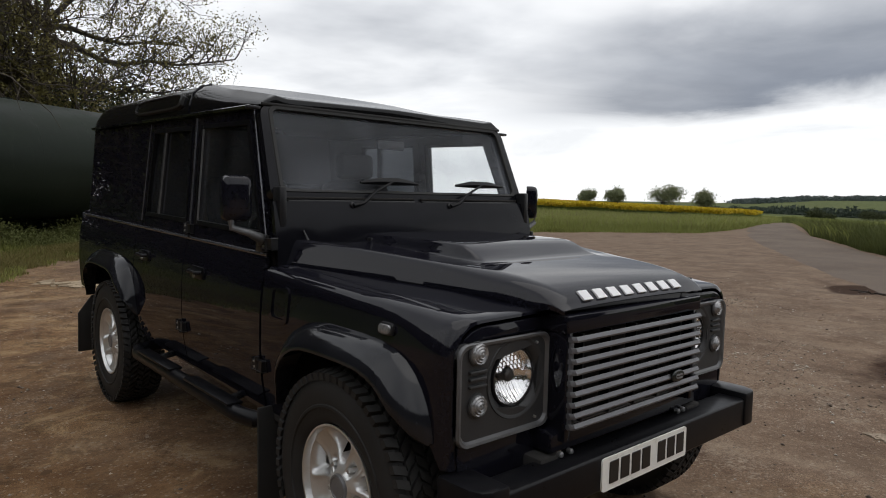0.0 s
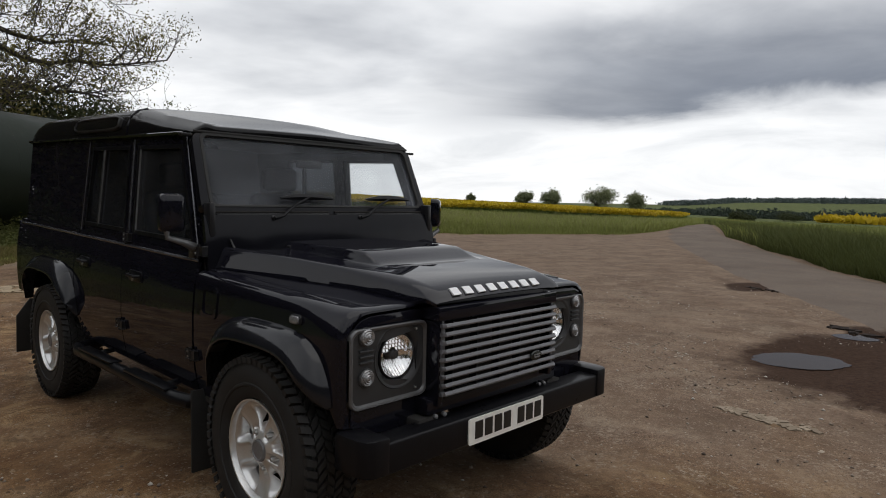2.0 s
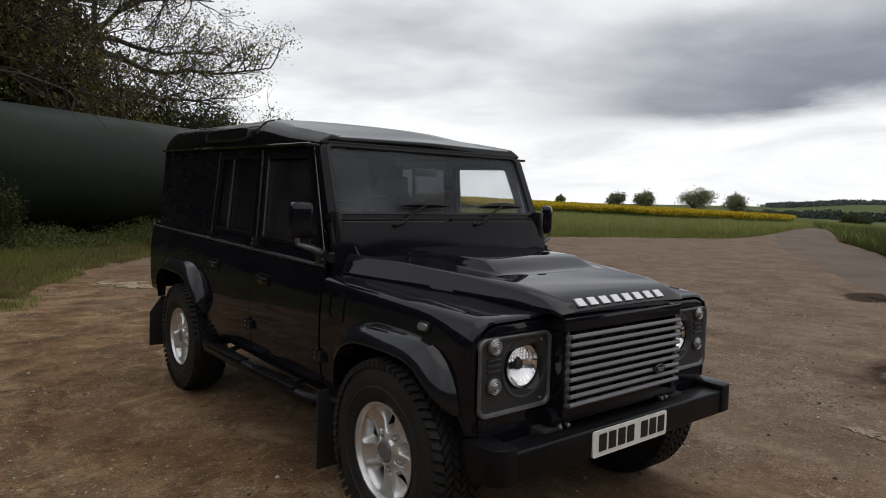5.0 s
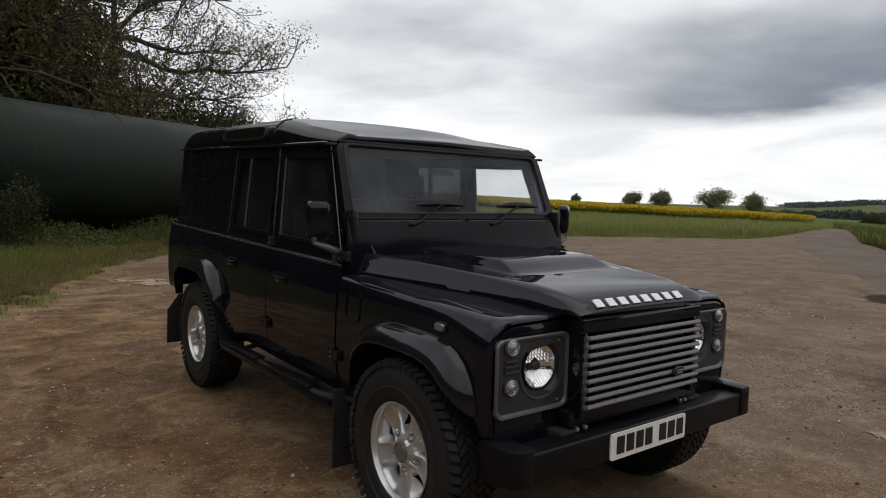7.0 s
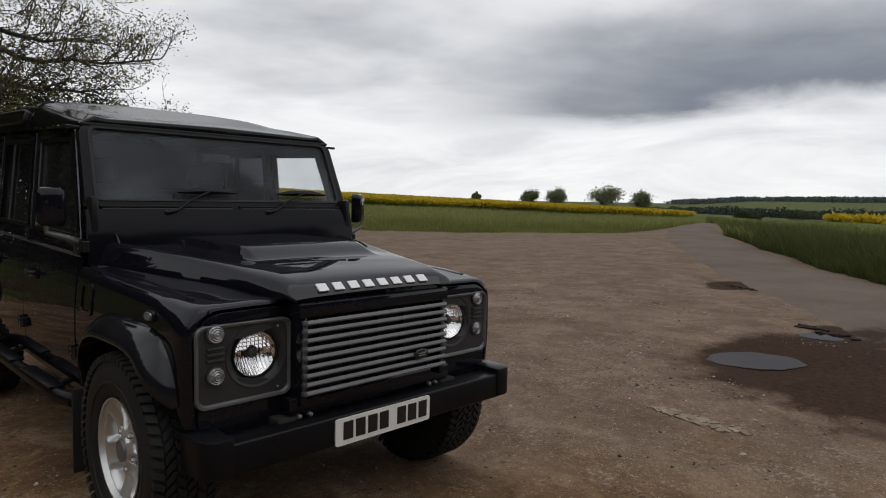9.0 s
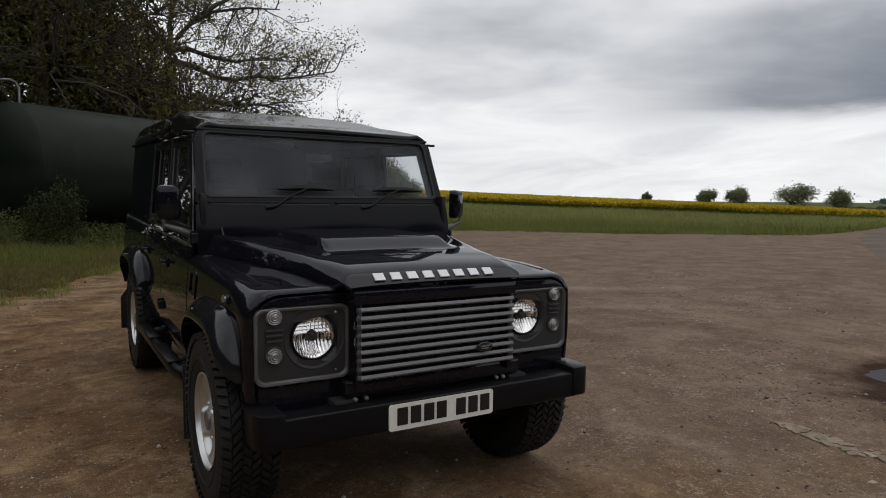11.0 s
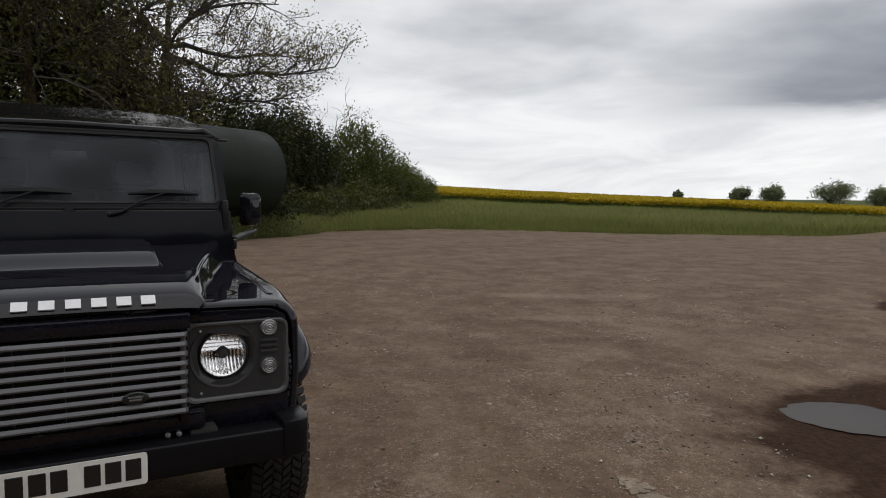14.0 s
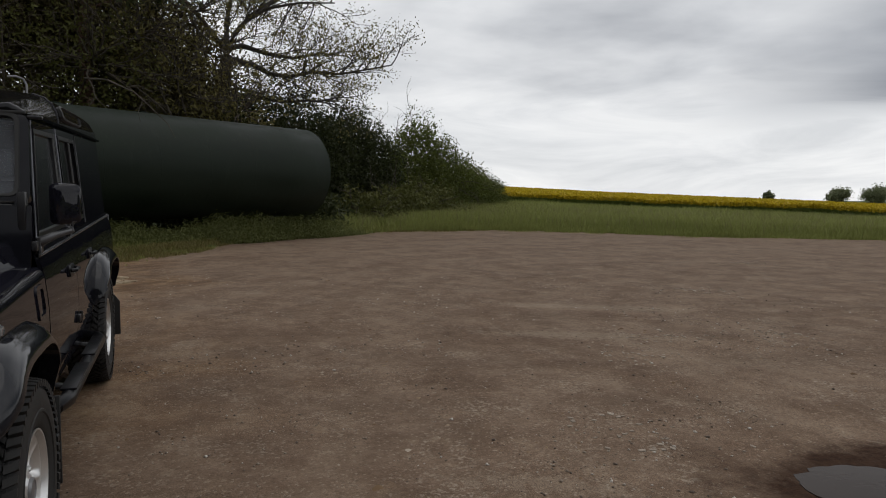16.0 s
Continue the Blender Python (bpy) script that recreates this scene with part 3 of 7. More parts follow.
def tarmac_material():
    k = Mat("worn_tarmac", (0.1, 0.095, 0.09), 0.92, spec=0.06)
    f = k.noise(0.5, 5, 0.6, dist=0.4)
    v = k.voronoi(110, "Color")
    sp = k.t.nodes.new("ShaderNodeSeparateColor")
    k.t.links.new(v, sp.inputs[0])
    col = k.ramp(f, (0.32, (0.118, 0.093, 0.077)), (0.68, (0.162, 0.130, 0.107)))
    col = k.mix(k.ramp(sp.outputs[0], (0.0, 0.5), (0.4, 0.0)), col, (0.06, 0.056, 0.05))
    col = k.mix(k.ramp(k.noise(1.8, 5), (0.50, 0.0), (0.66, 0.35)), col, (0.165, 0.125, 0.095))
    # brown mud carried over the lane from the puddles
    xy = k.t.nodes.new("ShaderNodeSeparateXYZ")
    k.t.links.new(k.c, xy.inputs[0])
    ragged = k.math("MULTIPLY", k.math("SUBTRACT", k.noise(1.6, 6, 0.62, dist=0.3), 0.5), 2.2)
    for hx, hy, rx, ry in ((6.6, -2.0, 1.9, 1.25), (5.0, -3.3, 1.3, 1.1)):
        dx = k.math("DIVIDE", k.math("SUBTRACT", xy.outputs[0], hx), rx)
        dy = k.math("DIVIDE", k.math("SUBTRACT", xy.outputs[1], hy), ry)
        q = k.math("ADD", k.math("ADD", k.math("MULTIPLY", dx, dx), k.math("MULTIPLY", dy, dy)), ragged)
        col = k.mix(k.ramp(q, (0.45, 0.92), (1.25, 0.0)), col, k.ramp(k.noise(22, 5, 0.7), (0.35, (0.024, 0.013, 0.0085)), (0.65, (0.052, 0.031, 0.021))))
    k.set(**{"Base Color": col})
    k.bump(k.voronoi(110), 0.4, 0.008)
    return k.m


M["gravel"], M["turf"], M["roof"], M["tank"], M["tarmac"] = gravel_material(), turf_material(), roof_material(), tank_material(), tarmac_material()
M["grass"] = leaf_material("grass_blades", (0.140, 0.162, 0.040), (0.300, 0.312, 0.100))
M["verge"] = leaf_material("dark_verge_grass", (0.090, 0.104, 0.024), (0.215, 0.218, 0.060))
M["lane_grass"] = leaf_material("lane_verge_grass", (0.046, 0.060, 0.016), (0.118, 0.130, 0.040))
M["withered"] = leaf_material("withered_grass", (0.105, 0.092, 0.028), (0.215, 0.180, 0.070))
M["hay"] = leaf_material("dry_grass", (0.13, 0.13, 0.05), (0.24, 0.22, 0.11))
M["weed"] = leaf_material("weeds", (0.074, 0.086, 0.026), (0.188, 0.200, 0.070))
M["rape"] = leaf_material("yellow_crop_flowers", (0.30, 0.215, 0.010), (0.52, 0.385, 0.020))
M["rape_green"] = leaf_material("crop_stems", (0.05, 0.075, 0.015), (0.11, 0.14, 0.03))
M["leaf_olive"] = leaf_material("olive_young_leaves", (0.045, 0.050, 0.012), (0.120, 0.122, 0.036))
M["leaf_dark"] = leaf_material("dark_evergreen_leaves", (0.019, 0.024, 0.010), (0.056, 0.066, 0.022))
M["leaf_brown"] = leaf_material("budding_brown_leaves", (0.078, 0.072, 0.024), (0.195, 0.170, 0.060))
M["leaf_rust"] = leaf_material("brown_evergreen_leaves", (0.036, 0.030, 0.015), (0.092, 0.074, 0.034))
M["leaf_green"] = leaf_material("fresh_green_leaves", (0.034, 0.046, 0.009), (0.135, 0.155, 0.034))
M["leaf_far"] = leaf_material("hawthorn_leaves", (0.100, 0.118, 0.058), (0.225, 0.242, 0.135))
# distance haze put into the leaf colour: paler and bluer than nearer woods
M["wood_ridge_hazed"] = leaf_material("hazed_ridge_woodland", (0.050, 0.066, 0.062), (0.085, 0.105, 0.098))
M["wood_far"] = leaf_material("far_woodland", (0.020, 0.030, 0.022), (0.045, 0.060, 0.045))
M["bark"] = bark_material("grey_bark", (0.018, 0.015, 0.012), (0.060, 0.052, 0.043))
M["pine"] = bark_material("reddish_bark", (0.040, 0.020, 0.012), (0.095, 0.052, 0.034))
M["twig"] = bark_material("thin_twigs", (0.030, 0.024, 0.017), (0.072, 0.058, 0.042))
kw = Mat("puddle_water", (0.030, 0.021, 0.017), 0.05, spec=0.5)
kw.set(**{"IOR": 1.138})
kw.bump(kw.noise(20, 2), 0.05, 0.01)
M["water"] = kw.m

build_ground()


def catmull(pts, n=6):
    out = []
    for i in range(len(pts) - 1):
        p0, p1, p2, p3 = (np.array(pts[min(max(j, 0), len(pts) - 1)]) for j in (i - 1, i, i + 1, i + 2))
        for f in [k / n for k in range(n)]:
            out.append(0.5 * (2 * p1 + (p2 - p0) * f + (2 * p0 - 5 * p1 + 4 * p2 - p3) * f * f + (3 * p1 - p0 - 3 * p2 + p3) * f ** 3))
    out.append(np.array(pts[-1]))
    return out


def road():
    left = catmull([(54, 24), (37.8, 15.9), (24.2, 9.7), (13.4, 3.5), (9.75, 1.1), (7.4, -0.45), (6.4, -1.15), (4.6, -3.1), (1.5, -7.5), (-6, -16)], 8)
    right = catmull([(60, 22), (44.5, 15.8), (29.6, 9.4), (20.9, 4.9), (15.1, 1.7), (12.3, -0.4), (11.0, -1.8), (8.8, -4.6), (5.5, -9.5), (-2, -19)], 8)
    bm = fresh()
    rows = []
    for i, (a, b) in enumerate(zip(left, right)):
        a = a + (a - b) / np.linalg.norm(a - b) * (0.30 * noise.noise(Vector((a[0] * 0.7, a[1] * 0.7, 4.0))) + 0.22 * noise.noise(Vector((a[0] * 2.3, a[1] * 2.3, 6.0))))
        row = []
        for j in range(9):
            p = a + (b - a) * j / 8
            gz = ground_z(*p)
            lift = 0.012 * smooth01(min(j, 8 - j) / 1.0) + 0.02 * math.sin(math.pi * j / 8)
            row.append(Vector((p[0], p[1], gz + lift + (0.0 if j else -0.006))))
        rows.append(row)
    loft(bm, rows, thick=0.0)
    tagged(part("road", bm, M["tarmac"], None, smooth=60), "narrow worn grey tarmac lane curving away", "road", kind="structure")


road()


def puddle(cx, cy, rx, ry, turn, z, seed, label):
    bm = fresh()
    pts = []
    for k in range(96):
        a = 2 * math.pi * k / 96
        w = 1 + 0.15 * noise.noise(Vector((math.cos(a) * 1.4 + seed, math.sin(a) * 1.4, seed))) + 0.09 * noise.noise(Vector((math.cos(a) * 3.4, math.sin(a) * 3.4, seed))) + 0.04 * noise.noise(Vector((math.cos(a) * 8, math.sin(a) * 8, seed)))
        u, v = rx * w * math.cos(a), ry * w * math.sin(a)
        pts.append(Vector((cx + u * math.cos(turn) - v * math.sin(turn), cy + u * math.sin(turn) + v * math.cos(turn), z)))
    prism(bm, pts, [p - Vector((0, 0, 0.02)) for p in pts])
    tagged(part("puddle", bm, M["water"], None), label, "puddle", kind="structure")


puddle(4.72, -0.61, 0.45, 0.33, radians(-42), -0.035, 1.0, "shallow muddy puddle reflecting the grey sky")
puddle(6.42, -0.74, 0.25, 0.19, radians(-60), -0.018, 4.0, "small puddle at the broken edge of the lane")

# ---- scattered stones ----
rng = np.random.default_rng(7)


def scatter_mesh(name, verts, faces, mat, label, category, smooth=False):
    me = bpy.data.meshes.new(name)
    v = np.asarray(verts, dtype=np.float32).reshape(-1, 3)
    f = np.asarray(faces, dtype=np.int32)
    me.vertices.add(len(v))
    me.vertices.foreach_set("co", v.ravel())
    me.loops.add(f.size)
    me.loops.foreach_set("vertex_index", f.ravel())
    me.polygons.add(len(f))
    me.polygons.foreach_set("loop_start", np.arange(0, f.size, f.shape[1], dtype=np.int32))
    me.polygons.foreach_set("loop_total", np.full(len(f), f.shape[1], dtype=np.int32))
    me.materials.append(mat)
    me.update(calc_edges=True)
    me.validate()
    return tagged(new(name, me), label, category, kind="stuff")


def stones():
    n = 46000
    d = rng.random(n) ** 0.60 * 12
    a = np.radians(rng.uniform(-50, 112, n))
    x, y = d * np.sin(a) + 0.3, d * np.cos(a) - 2.6
    thick = np.array([noise.noise(Vector((p * 0.8, q * 0.8, 7.0))) + 0.6 * noise.noise(Vector((p * 2.6, q * 2.6, 2.0))) for p, q in zip(x, y)])
    shore = np.exp(-((np.hypot(x - 4.5, y + 0.5) - 1.0) / 0.45) ** 2) * (x < 5.0)
    some = rng.random(n) < 0.06 + 0.75 * np.clip(thick * 1.7 - 0.06, 0, 1) + 0.5 * shore
    ok = some & np.array([math.hypot(p, q) < lerp_table(EDGE, math.degrees(math.atan2(p, q))) and math.hypot(p - 4.67, q + 0.63) > 0.55 and ((p - 4.7) / 1.35) ** 2 + ((q + 1.4) / 0.85) ** 2 > 1 for p, q in zip(x, y)])
    x, y, d = x[ok], y[ok], d[ok]
    n = len(x)
    s = np.clip(rng.lognormal(-5.15, 0.50, n), 0.0028, 0.015)
    octa = np.array([(1, 0, 0), (0, 1, 0), (-1, 0, 0), (0, -1, 0), (0, 0, 0.75), (0, 0, -0.5)], float)
    tri = np.array([(0, 1, 4), (1, 2, 4), (2, 3, 4), (3, 0, 4), (1, 0, 5), (2, 1, 5), (3, 2, 5), (0, 3, 5)])
    th = rng.random(n) * 6.28
    v = np.repeat(octa[None], n, 0) * rng.uniform(0.6, 1.35, (n, 6, 1))
    vx = v[..., 0] * np.cos(th)[:, None] - v[..., 1] * np.sin(th)[:, None]
    vy = v[..., 0] * np.sin(th)[:, None] + v[..., 1] * np.cos(th)[:, None]
    z = np.array([ground_z(p, q) for p, q in zip(x, y)])
    v = np.stack([vx * s[:, None] + x[:, None], vy * s[:, None] + y[:, None], v[..., 2] * s[:, None] + z[:, None] + s[:, None] * 0.25], -1)
    f = (tri[None] + 6 * np.arange(n)[:, None, None]).reshape(-1, 3)
    k = Mat("loose_stones", (0.2, 0.18, 0.15), 0.9)
    k.set(**{"Base Color": k.ramp(k.random(True), (0.0, (0.078, 0.058, 0.044)), (0.25, (0.13, 0.098, 0.075)), (0.70, (0.24, 0.195, 0.15)), (0.92, (0.48, 0.44, 0.39)))})
    scatter_mesh("loose_stones", v, f, k.m, "small loose stones lying on the gravel", "gravel")



def clods():
    """Crumbs of soil and flat stones, thickest on the worn ground beside the vehicle."""
    g = np.random.default_rng(23)
    n = 5200
    x, y = g.normal(-2.6, 1.5, n), g.normal(2.0, 2.6, n)
    m = n // 3
    x[:m], y[:m] = g.uniform(0.8, 9.0, m), g.uniform(-2.5, 8.0, m)
    k = np.array([noise.noise(Vector((p * 0.9, q * 0.9, 5.0))) for p, q in zip(x, y)])
    ok = (k > -0.05) & ~((np.abs(x) < 0.95) & (y > -0.8) & (y < 3.8))
    ok &= np.array([math.hypot(p, q) < lerp_table(EDGE, math.degrees(math.atan2(p, q))) - 0.2 and math.hypot(p - 4.64, q + 0.65) > 1.0 for p, q in zip(x, y)])
    x, y = x[ok], y[ok]
    n = len(x)
    s = np.clip(g.lognormal(-4.6, 0.5, n), 0.005, 0.035)
    ring = np.array([(math.cos(t), math.sin(t), 0.0) for t in np.arange(6) * math.pi / 3] + [(0.1, 0.0, 0.55)])
    tri = np.array([(i, (i + 1) % 6, 6) for i in range(6)])
    v = ring[None] * g.uniform(0.55, 1.3, (n, 7, 1))
    th = g.random(n) * 6.28
    st = g.uniform(0.6, 1.4, n)
    vx = v[..., 0] * np.cos(th)[:, None] - v[..., 1] * np.sin(th)[:, None] * st[:, None]
    vy = v[..., 0] * np.sin(th)[:, None] + v[..., 1] * np.cos(th)[:, None] * st[:, None]
    z = np.array([ground_z(p, q) for p, q in zip(x, y)])
    pts = np.stack([vx * s[:, None] + x[:, None], vy * s[:, None] + y[:, None], v[..., 2] * s[:, None] * 0.8 + z[:, None] - 0.001], -1)
    f = (tri[None] + 7 * np.arange(n)[:, None, None]).reshape(-1, 3)
    mt = Mat("soil_clods", (0.16, 0.11, 0.07), 0.95, spec=0.1)
    mt.set(**{"Base Color": mt.ramp(mt.random(True), (0.0, (0.080, 0.048, 0.026)), (0.5, (0.150, 0.098, 0.058)), (0.8, (0.215, 0.155, 0.100)), (0.96, (0.34, 0.29, 0.23)))})
    scatter_mesh("soil_clods", pts, f, mt.m, "crumbled clods of soil and flat stones on the yard", "gravel")


def flat_stones(name, label, line, half, count, size, tones, seed, thick=0.012, mat_name="broken_stone"):
    """Broken flat pieces lying along a line of (x, y) points, thickest near its middle."""
    g = random.Random(seed)
    bm = fresh()
    for _ in range(count):
        f = g.random() * (len(line) - 1)
        i = min(int(f), len(line) - 2)
        px = line[i][0] + (line[i + 1][0] - line[i][0]) * (f - i) + g.gauss(0, half)
        py = line[i][1] + (line[i + 1][1] - line[i][1]) * (f - i) + g.gauss(0, half)
        r, n, turn = size * g.uniform(0.35, 1.2), g.randint(5, 8), g.random() * 6.28
        long = g.uniform(1.0, 2.0)
        gz = ground_z(px, py)
        lean = (g.uniform(-0.08, 0.08), g.uniform(-0.08, 0.08))
        top = []
        for k in range(n):
            a = 2 * math.pi * (k + g.uniform(-0.3, 0.3)) / n
            u, v = r * long * math.cos(a) * g.uniform(0.75, 1.1), r * math.sin(a) * g.uniform(0.75, 1.1)
            u, v = u * math.cos(turn) - v * math.sin(turn), u * math.sin(turn) + v * math.cos(turn)
            top.append(Vector((px + u, py + v, gz + thick * g.uniform(0.5, 1.0) + lean[0] * u + lean[1] * v)))
        prism(bm, top, [p + Vector((0, 0, -0.03 - thick)) for p in top])
    mt = Mat(mat_name, tones[0], 0.95, spec=0.15)
    mt.set(**{"Base Color": mt.mix(mt.ramp(mt.noise(60, 4), (0.4, 0.0), (0.65, 0.6)), mt.ramp(mt.random(True), (0.0, tones[0]), (1.0, tones[1])), tones[0])})
    mt.bump(mt.noise(90, 4), 0.5, 0.004)
    tagged(part(name, bm, mt.m, None, smooth=0), label, "stones", kind="stuff")


stones()
clods()
flat_stones("broken_stones", "pale broken flat stones set into the gravel", [(2.52, -0.70), (2.48, -0.85), (2.44, -1.05), (2.46, -1.36)], 0.040, 52, 0.034, ((0.175, 0.138, 0.100), (0.33, 0.268, 0.20)), 3)
flat_stones("broken_stones", "pale sandy slabs showing at the edge of the yard", [(0.05, 9.25), (0.28, 8.8), (0.46, 8.35)], 0.12, 40, 0.10, ((0.22, 0.17, 0.115), (0.36, 0.29, 0.20)), 4, 0.02, "sandy_slab")
for i, (hx, hy) in enumerate(((5.2, 2.2), (6.0, 2.6), (8.9, 5.1), (13.2, 8.4), (3.9, 0.5), (7.3, 2.4))):
    flat_stones("broken_stones", "pale chips of stone worn out of the gravel", [(hx - 0.22, hy + 0.14), (hx + 0.22, hy - 0.12)], 0.20, 44, 0.010 + 0.0012 * hx, ((0.20, 0.165, 0.13), (0.34, 0.29, 0.235)), 10 + i, 0.006)
# near-black tone includes the shadow line along the broken edge
flat_stones("tarmac_chunks", "crumbled tarmac edge by a puddle, its shadow line in the colour", [(6.86, -0.36), (6.80, -0.60), (6.62, -0.84), (6.46, -1.06)], 0.045, 24, 0.050, ((0.018, 0.013, 0.011), (0.040, 0.031, 0.026)), 5, 0.022, "crumbled_tarmac")
flat_stones("tarmac_chunks", "dark crumbled edge of the tarmac lane", [(10.35, 1.75), (10.05, 1.40), (9.75, 1.12)], 0.07, 14, 0.050, ((0.020, 0.014, 0.011), (0.045, 0.034, 0.027)), 6, 0.016, "crumbled_tarmac")

# ---- grass ----


def blades(name, pts, h, w, mat, label, category="grass", lean=0.9):
    """Tapered bent blades: five corners each, one quad and one tip."""
    n = len(pts)
    th = rng.random(n) * 6.28
    bend = rng.random(n) * 6.28
    dx, dy = np.cos(th) * w, np.sin(th) * w
    lx, ly = np.cos(bend) * h * lean * rng.random(n), np.sin(bend) * h * lean * rng.random(n)
    x, y, z = pts.T
    v = np.stack([np.stack([x - dx, y - dy, z - 0.03], -1), np.stack([x + dx, y + dy, z - 0.03], -1),
                  np.stack([x + dx * 0.7 + lx * 0.4, y + dy * 0.7 + ly * 0.4, z + h * 0.6], -1), np.stack([x - dx * 0.7 + lx * 0.4, y - dy * 0.7 + ly * 0.4, z + h * 0.6], -1),
                  np.stack([x + lx, y + ly, z + h], -1)], 1)
    b = 5 * np.arange(n)[:, None]
    f = np.concatenate([b + np.array([0, 1, 2]), b + np.array([0, 2, 3]), b + np.array([3, 2, 4])], 0)
    return scatter_mesh(name, v, f, mat, label, category)


def verge_points(n, a0, a1, d0, d1, power=1.0):
    a = rng.uniform(a0, a1, n)
    d = d0 + (d1 - d0) * rng.random(n) ** power
    r = np.array([edge_r(t) for t in a]) + d
    x, y = r * np.sin(np.radians(a)), r * np.cos(np.radians(a))
    return np.stack([x, y, np.array([ground_z(p, q) for p, q in zip(x, y)])], -1), d


def patchy(p, scale=0.5):
    return np.array([noise.noise(Vector((q[0] * scale, q[1] * scale, 1.7))) for q in p])


def grass():
    # verge towards the tank and along the field
    p, d = verge_points(58000, -32, 36, -0.15, 7.5, 1.3)
    keep = rng.random(len(p)) < np.clip((35 - np.degrees(np.arctan2(p[:, 0], p[:, 1])) + 9 * patchy(p, 0.8)) / 15, 0, 1)
    p, d = p[keep], d[keep]
    # thin and short where wheels run over the edge
    keep = rng.random(len(p)) < np.clip((d + 0.1 + 0.9 * patchy(p, 0.9)) / 1.3, 0.06, 1)
    p, d = p[keep], d[keep]
    k = patchy(p, 0.6)
    h = (0.05 + 0.25 * np.clip(d / 2.5, 0, 1) + 0.14 * k * np.clip(d / 1.2, 0.2, 1)) * rng.uniform(0.5, 1.25, len(p))
    blades("verge_grass", p, np.clip(h, 0.04, 0.8), rng.uniform(0.005, 0.011, len(p)), M["verge"], "rough green grass along the edge of the yard")
    p, d = verge_points(66000, 13, 69, -0.15, 6, 1.2)
    keep = rng.random(len(p)) < np.clip((np.degrees(np.arctan2(p[:, 0], p[:, 1])) - 14 + 9 * patchy(p, 0.8)) / 14, 0, 1)
    p, d = p[keep], d[keep]
    h = (0.18 + 0.34 * np.clip(d / 1.5, 0, 1) + 0.16 * patchy(p, 0.5)) * rng.uniform(0.5, 1.2, len(p))
    blades("verge_grass", p, np.clip(h, 0.05, 0.8), rng.uniform(0.009, 0.018, len(p)), M["grass"], "long green grass between the yard and the crop")
    p, d = verge_points(84000, 14, 69, 4, 38, 1.0)
    h = (0.50 + 0.14 * patchy(p, 0.3)) * rng.uniform(0.55, 1.2, len(p))
    blades("meadow_grass", p, h, rng.uniform(0.016, 0.035, len(p)), M["grass"], "long meadow grass in front of the yellow crop")
    p, d = verge_points(9000, 14, 69, 0.5, 22, 1.0)
    blades("seed_heads", p, rng.uniform(0.45, 0.8, len(p)), rng.uniform(0.006, 0.014, len(p)), M["hay"], "pale seed heads standing in the grass")
    # tall verge on the far side of the lane
    p, d = verge_points(52000, 69.5, 112, 0.0, 9, 1.4)
    h = (0.28 + 0.45 * np.clip(d / 1.6, 0, 1) + 0.2 * patchy(p, 0.5)) * rng.uniform(0.5, 1.2, len(p))
    blades("lane_verge", p, np.clip(h, 0.08, 1.1), rng.uniform(0.006, 0.015, len(p)), M["lane_grass"], "tall unmown grass on the verge of the lane")
    p, d = verge_points(30000, 69.5, 105, 6, 70, 1.5)
    blades("lane_field", p, rng.uniform(0.4, 0.85, len(p)), rng.uniform(0.02, 0.06, len(p)), M["grass"], "green field falling away beyond the lane")
    p, d = verge_points(20000, 62, 76, 0.2, 60, 1.0)
    blades("lane_field", p, rng.uniform(0.3, 0.7, len(p)), rng.uniform(0.02, 0.05, len(p)), M["grass"], "green field edge at the bend of the lane")

    # withered and trodden fringe of the grass towards the tank
    p, d = verge_points(40000, -32, 30, -0.7, 1.9, 1.0)
    keep = patchy(p, 1.1) + 0.5 * patchy(p, 3.3) > -0.10 - 0.35 * (d + 0.35)
    p, d = p[keep], d[keep]
    blades("withered_grass", p, np.clip(0.03 + 0.07 * (d + 0.9) * rng.uniform(0.4, 1.2, len(p)), 0.02, 0.16), rng.uniform(0.005, 0.011, len(p)), M["withered"], "short withered brown grass at the yard's edge", lean=1.3)
    # thin tufts creeping into the gravel
    p, d = verge_points(9000, -32, 66, -1.1, 0.1, 0.7)
    keep = patchy(p, 0.9) + 0.35 * patchy(p, 3.1) > 0.10 - 0.25 * (d + 0.6)
    p = p[keep]
    blades("edge_tufts", p, rng.uniform(0.03, 0.12, len(p)), rng.uniform(0.004, 0.009, len(p)), M["grass"], "thin grass tufts creeping into the gravel")


grass()


